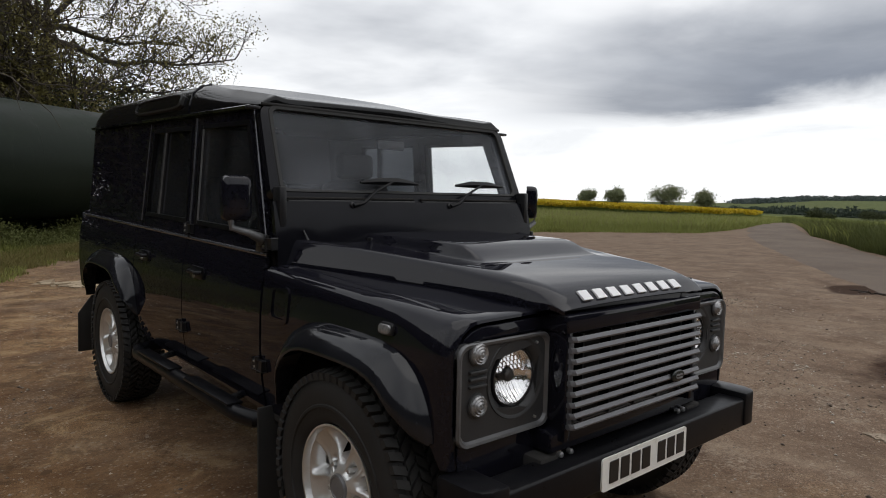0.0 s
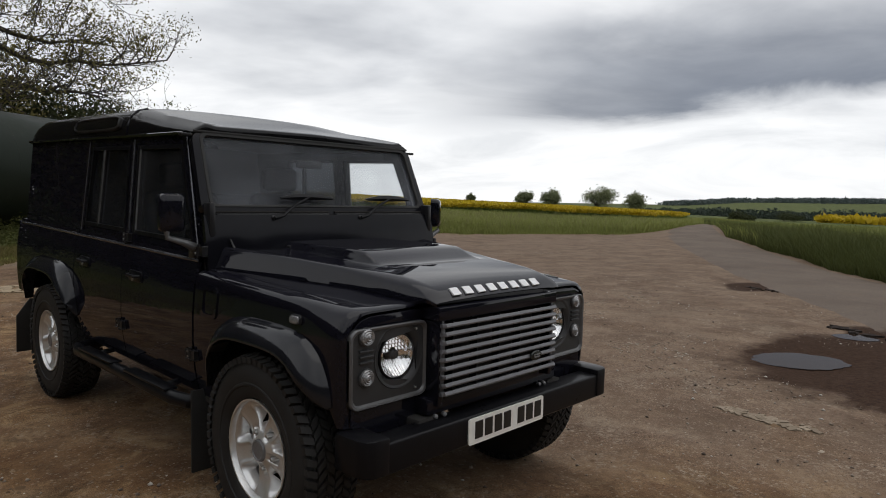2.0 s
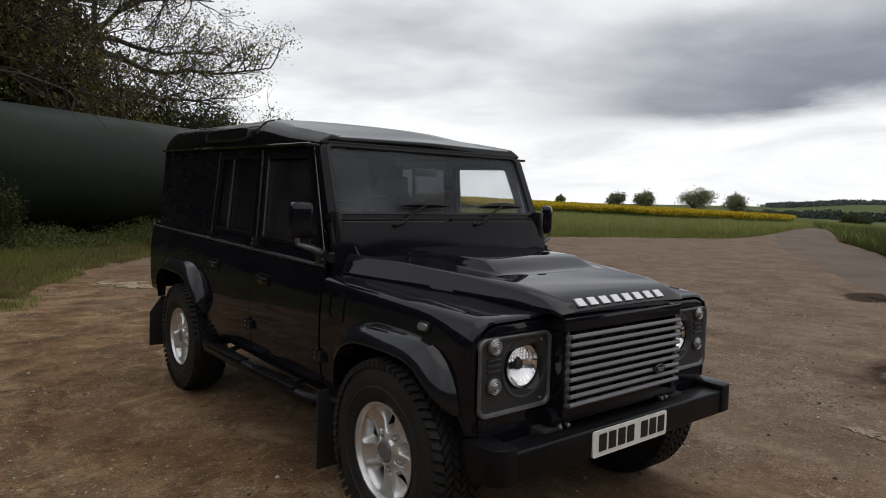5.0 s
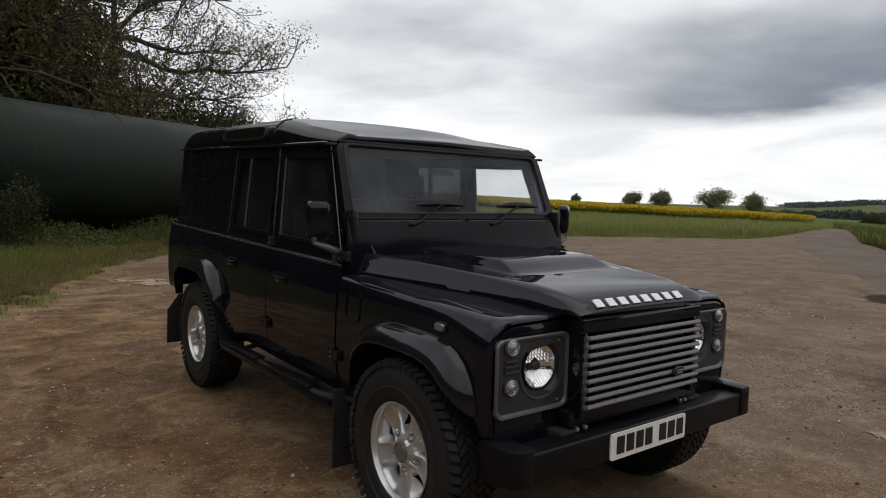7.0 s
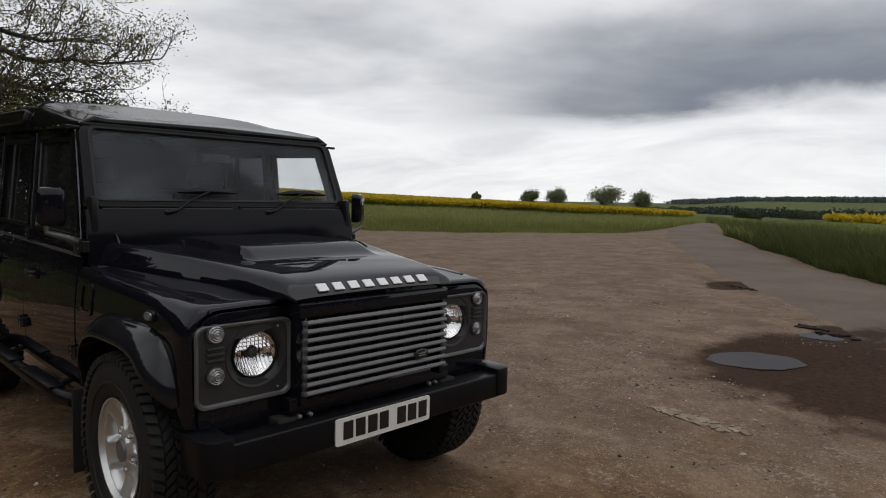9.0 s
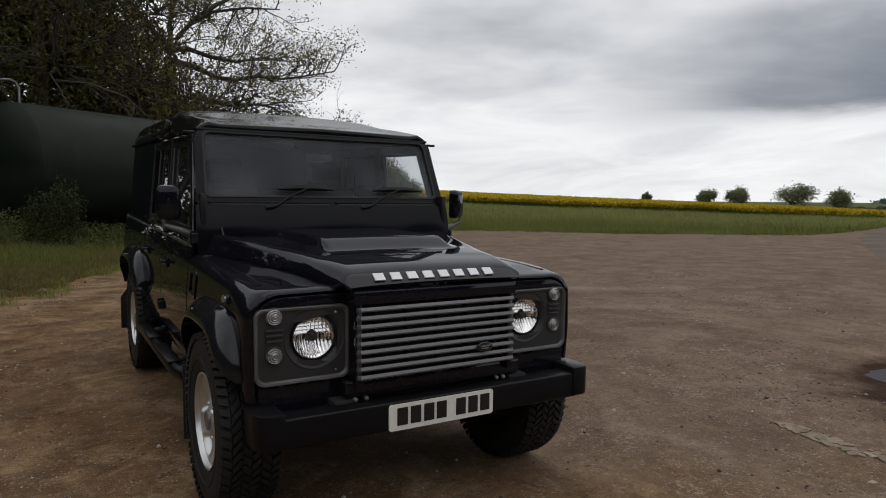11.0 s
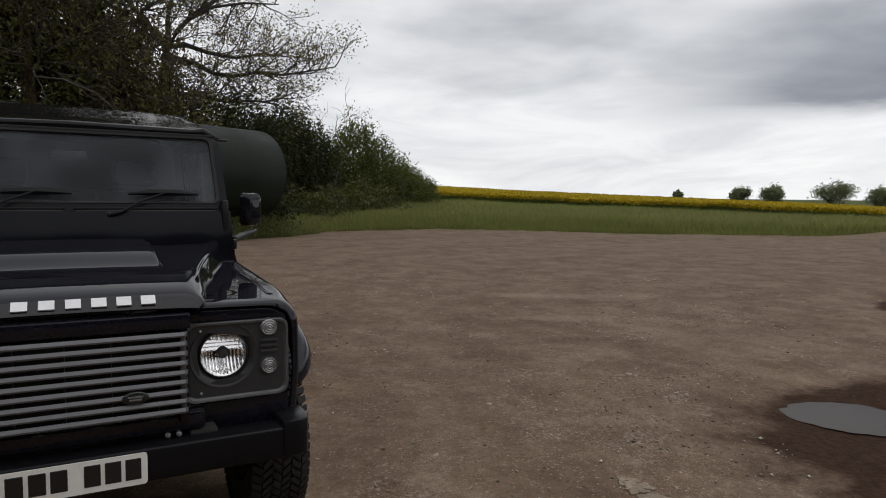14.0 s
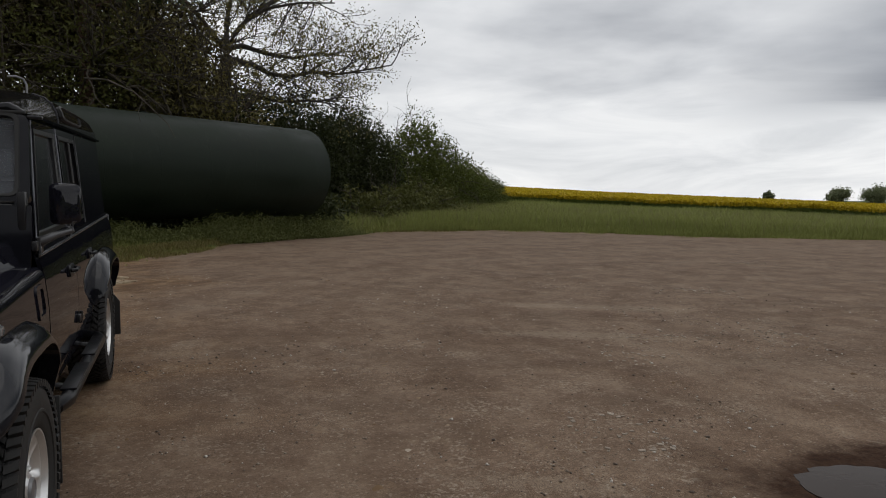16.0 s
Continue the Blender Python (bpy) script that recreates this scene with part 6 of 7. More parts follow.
        at = Matrix.Translation((cx, LAMP_Y, LAMP_Z)) @ turn
        bm = fresh()
        lathe(bm, [(0.019, 0.130), (0.0235, 0.127), (0.022, 0.120), (0.014, 0.107), (0.004, 0.0965), (-0.006, 0.092)], at, 40)
        part("cowl", bm, M["bezel"], bez, "dished dark ring round the headlamp")
        bm = fresh()
        lathe(bm, [(0.0, 0.0955), (0.012, 0.0925), (0.014, 0.0885), (0.0, 0.0855)], at, 40)
        lamp = part("headlamp", bm, M["satin"], bez, "round clear headlamp")
        bm = fresh()
        rr = [0.004 + 0.0818 * i / 22 for i in range(23)]
        rows = []
        for r in rr:
            row = []
            for i in range(120):
                a = 2 * math.pi * i / 120
                x, z = r * math.cos(a), r * math.sin(a)
                deep = 0.058 * (1 - (r / 0.0858) ** 2) - 0.006
                edge = smooth01((r - 0.016) / 0.01) * smooth01((0.0848 - r) / 0.006)
                step = (z * 70) % 1.0
                if z < 0.010:
                    # upright flutes in the lower half
                    deep -= edge * 0.0055 * abs(math.sin(math.pi * x / 0.0125))
                else:
                    # stepped facets in the upper half
                    deep += (0.016 + 0.0075 * step - 0.0022 * abs(math.sin(x * 190)) - deep) * edge * 0.92
                row.append(Vector((cx + x, LAMP_Y + deep, LAMP_Z + z)))
            rows.append(row)
        loft(bm, rows, close_v=True)
        part("reflector", bm, M["reflector"], lamp, "chromed reflector with flutes", 50)
        bm = fresh()
        lathe(bm, [(-0.05, 0.021), (-0.010, 0.020), (-0.003, 0.014), (-0.001, 0.0005)], at, 16)
        part("bulb_shield", bm, M["bezel"], lamp, "dark bulb shield")
        bm = fresh()
        lathe(bm, [(0.006, 0.086), (0.012, 0.077), (0.017, 0.052), (0.020, 0.024), (0.0205, 0.0005)], at, 40)
        part("lens", bm, M["lens"], lamp, "clear domed glass lens").visible_shadow = False
        for z in (0.942 - 0.004, 0.788 - 0.004):
            at2 = Matrix.Translation((s * 0.706 - SHIFT, -0.538, z)) @ turn
            bm = fresh()
            lathe(bm, [(0.0, 0.038), (0.008, 0.037), (0.009, 0.032)], at2, 28)
            sig = part("signal_lamp", bm, M["bezel"], bez, "small round clear signal lamp")
            bm = fresh()
            lathe(bm, [(0.006, 0.033), (0.016, 0.0315), (0.021, 0.028), (0.0195, 0.024), (0.0245, 0.020), (0.0225, 0.016), (0.0275, 0.011), (0.0255, 0.008), (0.028, 0.0005)], at2, 28)
            part("lens", bm, M["amber"], sig, "ribbed clear signal lens", 20)
        for z in (0.886, 0.865, 0.843):
            bm = fresh()
            xr = s * 0.706 - SHIFT
            rbox(bm, xr - 0.034, xr + 0.034, -0.552, -0.536, z - 0.006, z + 0.005, 0.004)
            part("vent_rib", bm, M["bezel"], bez)
        for x, z in ((0.45, 0.94), (0.45, 0.70)):
            bm = fresh()
            lathe(bm, [(0.0, 0.005), (0.010, 0.005), (0.012, 0.0005)], Matrix.Translation((s * x - SHIFT, -0.537, z)) @ turn, 8)
            part("screw", bm, M["steel"], bez)


def bulkhead():
    """The scuttle and the upright panel under the windscreen."""
    bm = fresh()
    rows = []
    for y, z, w in ((0.588, 1.06, 0.77), (0.592, 1.14, 0.775), (0.598, 1.20, 0.777), (0.607, 1.26, 0.778), (0.622, 1.32, 0.776), (0.632, 1.352, 0.775)):
        rows.append([Vector((u * w, y + 0.012 * abs(u) ** 6, z)) for u in [i / 12 for i in range(-12, 13)]])
    loft(bm, rows, thick=0.03)
    scuttle = part("scuttle_panel", bm, M["frame"], car, "black painted panel under the windscreen")
    for x0, x1 in ((-0.70, -0.03), (0.03, 0.70)):
        bm = fresh()
        rbox(bm, x0, x1, 0.620, 0.642, 1.344, 1.353, 0.003)
        rbox(bm, x0 - 0.01, x1 + 0.01, 0.628, 0.650, 1.370, 1.380, 0.003)
        part("vent_flap", bm, M["dark"], scuttle, "closed black vent flap")
        bm = fresh()
        rbox(bm, x0 - 0.005, x1 + 0.005, 0.618, 0.645, 1.356, 1.367, 0.004)
        part("vent_lip", bm, M["bezel"], scuttle)
    bm = fresh()
    tube(bm, [(0.0, 0.612, 1.35), (0.0, 0.605, 1.31), (0.004, 0.598, 1.25)], 0.006, 6)
    part("washer_hose", bm, M["satin"], scuttle)
    # dark box stands in for the shade in the gap here
    bm = fresh()
    rbox(bm, -0.70, 0.70, 0.52, 0.60, 1.06, 1.115, 0.006)
    part("drain_channel", bm, M["dark"], scuttle, "dark filler for the shaded gap behind the bonnet")
    # closing bulkhead
    bm = fresh()
    rbox(bm, -0.77, 0.77, 0.50, 0.62, 0.45, 1.10, 0.01)
    part("bulkhead", bm, M["paint"], car)


WS0, WS1 = (0.655, 1.375), (0.818, 1.775)


def screen_pt(u, v, off=0.0):
    """A point on the windscreen plane: u across, v up (0 to 1), off towards the front."""
    y, z = WS0[0] + (WS1[0] - WS0[0]) * v, WS0[1] + (WS1[1] - WS0[1]) * v
    n = Vector((0, -(WS1[1] - WS0[1]), WS1[0] - WS0[0])).normalized()
    return Vector((u, y, z)) + n * off


def windscreen():
    L = math.hypot(WS1[0] - WS0[0], WS1[1] - WS0[1])
    bm = fresh()
    outer, inner = [], []
    for u, v in rounded(-0.77, 0.77, -0.02, L + 0.0, 0.055, 5):
        k = 1 - (0.033 * max(0, v) / L)
        outer.append((u * k, v / L))
    for u, v in rounded(-0.722, 0.722, 0.024, L - 0.014, 0.035, 5):
        k = 1 - (0.025 * max(0, v) / L)
        inner.append((u * k, v / L))
    lay = [[bm.verts.new(screen_pt(u, v, o)) for u, v in lp] for lp, o in ((outer, -0.03), (outer, 0.012), (inner, 0.016), (inner, -0.03))]
    m = len(outer)
    for a, b in ((0, 1), (1, 2), (2, 3), (3, 0)):
        for i in range(m):
            bm.faces.new((lay[a][i], lay[a][(i + 1) % m], lay[b][(i + 1) % m], lay[b][i]))
    frame_ob = part("windscreen_frame", bm, M["frame"], car, "gloss black windscreen frame")
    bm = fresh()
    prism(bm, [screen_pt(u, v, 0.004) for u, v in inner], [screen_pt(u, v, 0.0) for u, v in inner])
    g = part("windscreen", bm, M["screen"], frame_ob, "windscreen glass with a painted pale sheen")
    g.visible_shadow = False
    bm = fresh()
    lay = [[bm.verts.new(screen_pt(u * k, 0.5 + (v - 0.5) * k2, o)) for u, v in inner] for k, k2, o in ((1.012, 1.03, 0.014), (1.006, 1.016, 0.021), (0.985, 0.955, 0.019), (0.982, 0.95, 0.004))]
    for a, b in zip(lay, lay[1:]):
        for i in range(m):
            bm.faces.new((a[i], a[(i + 1) % m], b[(i + 1) % m], b[i]))
    part("rubber_seal", bm, M["flap"], frame_ob, "black rubber seal")
    # wipers
    for px, bx0, bx1 in ((-0.40, -0.325, 0.015), (0.18, 0.265, 0.615)):
        bm = fresh()
        pv = Vector((px, 0.606, 1.345))
        lathe(bm, [(-0.02, 0.014), (0.012, 0.014), (0.018, 0.009), (0.019, 0.0005)], Matrix.Translation(pv) @ Matrix.Rotation(radians(-90), 4, "Z"), 12)
        wiper = part("wiper", bm, M["satin"], car, "black windscreen wiper at rest")
        mid = screen_pt((bx0 + bx1) / 2 + 0.02, 0.175, 0.045)
        bm = fresh()
        tube(bm, [pv + Vector((0, -0.018, 0)), pv + Vector((0.05, -0.024, 0.012)), pv.lerp(mid, 0.5) + Vector((0, -0.02, 0.006)), mid], [0.012, 0.009, 0.006, 0.006], 6)
        part("arm", bm, M["bumper"], wiper)
        bm = fresh()
        pts = [screen_pt(bx0 + (bx1 - bx0) * i / 8, 0.155 + 0.02 * math.sin(math.pi * i / 8), 0.034) for i in range(9)]
        tube(bm, pts, [0.006, 0.012, 0.016, 0.019, 0.021, 0.019, 0.016, 0.012, 0.006], 6)
        blade = part("blade", bm, M["bumper"], wiper)
        bm = fresh()
        tube(bm, [screen_pt(bx0 + (bx1 - bx0) * (0.2 + 0.15 * i), 0.185 + 0.02 * (i % 2), 0.042) for i in range(5)], 0.004, 5)
        part("bridge", bm, M["bumper"], blade)
    # hinge brackets at the foot of the frame
    for s in (-1, 1):
        bm = fresh()
        rbox(bm, s * 0.745 - 0.016, s * 0.745 + 0.016, 0.585, 0.65, 1.25, 1.42, 0.006)
        part("screen_hinge", bm, M["satin"], frame_ob)
        bm = fresh()
        rbox(bm, min(s * 0.74, s * 0.80), max(s * 0.74, s * 0.80), 0.80, 0.83, 1.752, 1.766, 0.003)
        part("corner_bracket", bm, M["satin"], frame_ob)
    # inside mirror
    bm = fresh()
    rbox(bm, -0.085, 0.085, 0.85, 0.87, 1.625, 1.67, 0.008)
    part("inside_mirror", bm, M["satin"], car)


def door(s, front):
    """A side door: skin, window frame, glass, hinges and handle."""
    y0, y1 = (0.628, 1.508) if front else (1.516, 2.310)
    zb = 0.475
    low = (lambda y: zb) if front else (lambda y: arch_low(y, WHEELBASE, 0.50, zb))
    bm = fresh()
    skin(bm, s, y0, y1, low, 1.165)
    d = part("front_door" if front else "rear_door", bm, M["paint"], car, "gloss black side door, shut")
    # waist rail, grey to paint in the highlight along its edge
    bm = fresh()
    tube(bm, [side(s, y0 + (y1 - y0) * i / 6, 1.138, 0.0) for i in range(7)], 0.009, 8)
    part("waist_rail", bm, M["capping"], d)
    if front:
        outer = [(y0 + 0.02, 1.165), (y1, 1.165), (y1, 1.755), (0.86, 1.755)]
        inner = [(y0 + 0.085, 1.215), (y1 - 0.055, 1.215), (y1 - 0.055, 1.705), (0.905, 1.705)]
    else:
        outer = [(y0, 1.165), (y1 - 0.025, 1.165), (y1 - 0.085, 1.755), (y0, 1.755)]
        inner = [(y0 + 0.055, 1.215), (y1 - 0.095, 1.215), (y1 - 0.15, 1.705), (y0 + 0.055, 1.705)]
    bm = fresh()
    ring(bm, outer, inner, s, -0.03, 0.0)
    fr = part("window_frame", bm, M["paint"], d)
    # thin grey tubes paint in the light caught by the frame's edges
    for p, q in ((outer[1], outer[2]), (outer[0], outer[3])):
        bm = fresh()
        tube(bm, [side(s, p[0], p[1] + 0.01, 0.001), side(s, (p[0] + q[0]) / 2, (p[1] + q[1]) / 2, 0.001), side(s, q[0], q[1] - 0.01, 0.001)], 0.0045, 6)
        part("frame_edge", bm, M["capping"], fr)
    bm = fresh()
    ring(bm, [(y + (0.006 if i in (0, 3) else -0.006) * -1, z + (0.006 if i < 2 else -0.006) * -1) for i, (y, z) in enumerate(inner)], [(y + (0.016 if i in (0, 3) else -0.016), z + (0.016 if i < 2 else -0.016)) for i, (y, z) in enumerate(inner)], s, -0.02, 0.004)
    part("window_seal", bm, M["bumper"], fr)
    bm = fresh()
    slab(bm, inner, s, -0.016, -0.012)
    g = part("window_glass", bm, M["glass" if front else "tint"], fr, "side window glass")
    g.visible_shadow = False
    # window guide channel
    yc = y1 - 0.075 if front else y1 - 0.30
    bm = fresh()
    slab(bm, [(yc - 0.012, 1.215), (yc + 0.016, 1.215), (yc + 0.016 - (0 if front else 0.04), 1.705), (yc - 0.012 - (0 if front else 0.04), 1.705)], s, -0.020, 0.001)
    part("window_channel", bm, M["satin"], fr)
    # pale strip paints in the light caught along the channel's edge
    bm = fresh()
    slab(bm, [(yc - 0.014, 1.215), (yc - 0.010, 1.215), (yc - 0.010 - (0 if front else 0.04), 1.705), (yc - 0.014 - (0 if front else 0.04), 1.705)], s, -0.004, 0.004)
    part("channel_edge", bm, M["rim_grey"], fr)
    # hinges on the leading edge
    for z in (1.185, 0.685):
        bm = fresh()
        rbox(bm, -0.004, 0.016, -0.055, 0.035, -0.022, 0.022, 0.005, 2, Matrix.Translation(side(s, y0, z)) @ Matrix.Diagonal((s, 1, 1, 1)))
        tube(bm, [side(s, y0 - 0.002, z - 0.034, 0.012), side(s, y0 - 0.002, z + 0.034, 0.012)], 0.010, 8)
        h = part("hinge", bm, M["satin"], d)
        for dz in (-0.012, 0.012):
            bm = fresh()
            lathe(bm, [(0.012, 0.006), (0.020, 0.005), (0.021, 0.0005)], Matrix.Translation(side(s, y0 + 0.02, z + dz)) @ Matrix.Diagonal((s, 1, 1, 1)), 8)
            part("bolt", bm, M["steel"], h, "bright hinge bolt")
    # handle
    yh = y1 - 0.20
    bm = fresh()
    slab(bm, rounded(yh - 0.085, yh + 0.085, 0.955, 1.015, 0.02), s, 0.0, 0.010, 0.003)
    hd = part("door_handle", bm, M["bumper"], d, "black door handle")
    bm = fresh()
    tube(bm, [side(s, yh - 0.07, 0.99, 0.012), side(s, yh - 0.05, 0.99, 0.035), side(s, yh + 0.04, 0.99, 0.035), side(s, yh + 0.06, 0.99, 0.012)], 0.010, 8)
    part("lever", bm, M["bumper"], hd)
    bm = fresh()
    lathe(bm, [(0.008, 0.012), (0.016, 0.011), (0.017, 0.0005)], Matrix.Translation(side(s, yh + 0.02, 0.968)) @ Matrix.Diagonal((s, 1, 1, 1)), 10)
    part("lock", bm, M["steel"], hd)


def rear_body():
    for s in (-1, 1):
        bm = fresh()
        skin(bm, s, 2.318, 3.635, lambda y: arch_low(y, WHEELBASE, 0.50, 0.47 if y < 3 else 0.60), 1.165)
        q = part("rear_quarter", bm, M["paint"], car, "gloss black rear quarter panel")
        bm = fresh()
        slab(bm, [(2.288, 1.166), (3.50, 1.166), (3.49, 1.757), (2.228, 1.757)], s, -0.03, 0.0)
        part("upper_side", bm, M["paint"], q, "plain black upper side panel")
        # the waist's painted highlight carried on along the rear quarter
        bm = fresh()
        tube(bm, [side(s, 2.318 + 1.31 * i / 8, 1.138, 0.0) for i in range(9)], 0.009, 8)
        part("waist_rail", bm, M["capping"], q)
        bm = fresh()
        rbox(bm, min(s * 0.70, s * 0.806), max(s * 0.70, s * 0.806), 3.62, 3.655, 0.60, 1.15, 0.008)
        part("corner_capping", bm, M["paint"], q)
        bm = fresh()
        lathe(bm, [(0.0, 0.012), (0.006, 0.011), (0.007, 0.0005)], Matrix.Translation(side(s, 3.30, 0.79)) @ Matrix.Diagonal((s, 1, 1, 1)), 10)
        part("reflector", bm, M["steel"], q)
    bm = fresh()
    rbox(bm, -0.775, 0.775, 3.615, 3.64, 0.60, 1.165, 0.006)
    rbox(bm, -0.772, 0.772, 3.44, 3.63, 1.13, 1.163, 0.006)
    prism(bm, [Vector((x, 3.465, z)) for x, z in ((-0.765, 1.17), (0.765, 1.17), (0.72, 1.77), (-0.72, 1.77))], [Vector((x, 3.488, z)) for x, z in ((-0.765, 1.17), (0.765, 1.17), (0.72, 1.77), (-0.72, 1.77))])
    part("tail_panel", bm, M["paint"], car)


def roof():
    prof = [(0.744, 1.765), (0.744, 1.795), (0.735, 1.845), (0.715, 1.888), (0.680, 1.922), (0.62, 1.940), (0.52, 1.950), (0.36, 1.957), (0.18, 1.960), (0.0, 1.961)]
    full = [(-x, z) for x, z in prof] + prof[-2::-1]
    bm = fresh()
    rows = []
    stations = [(0.800, 0.05), (0.7995, 0.13), (0.800, 0.225), (0.8015, 0.255), (0.807, 0.272), (0.818, 0.286), (0.87, 0.325), (1.0, 0.425), (1.15, 0.555), (1.3, 0.70), (1.42, 0.83), (1.52, 0.935), (1.60, 0.99), (1.66, 1.0), (2.2, 1.0), (2.8, 1.0), (3.2, 1.0), (3.30, 0.985), (3.37, 0.93), (3.42, 0.84), (3.46, 0.68), (3.485, 0.45), (3.495, 0.10)]
    for y, k in stations:
        row = []
        for x, z in full:
            # squarer shoulders where the roof is low at the front
            sq = abs(x) / 0.752
            zz = 1.765 + (z - 1.765) * k
            if k < 1 and y < 1.6:
                top = 1.765 + (1.961 - 1.765) * k
                zz = max(zz, top - (top - 1.765) * max(0.0, (sq - 0.90) / 0.10) ** 1.5) if sq > 0.9 else top - 0.012 * sq
                blend = smooth01((y - 0.9) / 0.7)
                zz = zz * (1 - blend) + (1.765 + (z - 1.765) * k) * blend
            row.append(Vector((x * (1.0 if k > 0.5 else 0.97 + 0.06 * k), y, zz)))
        rows.append(row)
    loft(bm, rows, thick=0.02)
    top = part("roof", bm, M["roof"], car, "gloss black roof with dried water marks", 40)
    # ribs pressed along the roof
    for x in (-0.42, -0.21, 0.0, 0.21, 0.42):
        bm = fresh()
        z = lerp_table([(abs(a), b) for a, b in prof[::-1]], abs(x)) + 0.001
        tube(bm, [(x, 1.75, z - 0.004), (x, 1.85, z), (x, 3.1, z), (x, 3.2, z - 0.004)], 0.020, 8, flat=0.4)
        part("roof_rib", bm, M["roof"], top)
    for s in (-1, 1):
        # rain gutter
        bm = fresh()
        sec = [(0.738, 1.754), (0.760, 1.758), (0.764, 1.770), (0.759, 1.774), (0.754, 1.766), (0.738, 1.768)]
        loft(bm, [[Vector((s * a, y, b)) for a, b in sec] for y in (0.865, 2.2, 3.505)], close_v=True)
        part("rain_gutter", bm, M["paint"], top)
        # roof-side window
        bm = fresh()

        def rp(y, v, off):
            z = 1.800 + 0.092 * v
            return Vector((s * (lerp_table([(q, p) for p, q in prof[:6]], z) + off), y, z + off * 0.5))

        pts = [(1.715 + 0.395 * (1 + math.cos(t) * abs(math.cos(t)) ** -0.55 if abs(math.cos(t)) > 1e-6 else 1), 0.5 + 0.5 * math.sin(t) * (abs(math.sin(t)) + 1e-9) ** -0.55) for t in [2 * math.pi * k / 32 for k in range(32)]]
        lay = [[bm.verts.new(rp(2.11 + (y - 2.11) * kk, 0.5 + (v - 0.5) * kk2, off)) for y, v in pts] for kk, kk2, off in ((1.0, 1.0, -0.004), (0.995, 0.98, 0.014), (0.95, 0.80, 0.018), (0.94, 0.76, 0.010))]
        for a, b in zip(lay, lay[1:]):
            for k in range(32):
                bm.faces.new((a[k], a[(k + 1) % 32], b[(k + 1) % 32], b[k]))
        rw = part("roof_window", bm, M["flap"], top, "narrow dark roof-side window in a rubber frame")
        bm = fresh()
        gr = [[rp(2.11 + (i / 10 - 0.5) * 0.72, 0.13 + 0.74 * j / 5, 0.011) for j in range(6)] for i in range(11)]
        loft(bm, gr, thick=0.003)
        part("window_glass", bm, M["roof_glass"], rw).visible_shadow = False
        bm = fresh()
        tube(bm, [Vector((s * x, 1.62, z + 0.001)) for x, z in prof[:6]], 0.006, 6)
        part("roof_seam", bm, M["paint"], top)
    bm = fresh()
    rbox(bm, -0.735, 0.735, 0.796, 0.815, 1.768, 1.784, 0.006)
    part("front_lip", bm, M["flap"], top)
    bm = fresh()
    rows = [[Vector((x * 0.96, y, min(z, 1.95) - 0.05 if z > 1.80 else z)) for x, z in [(a, 1.765 + (b - 1.765) * k) for a, b in full]] for y, k in ((0.85, 0.27), (1.5, 0.90), (3.25, 0.95))]
    loft(bm, rows, thick=0.01)
    part("headlining", bm, M["liner"], car, "grey headlining")


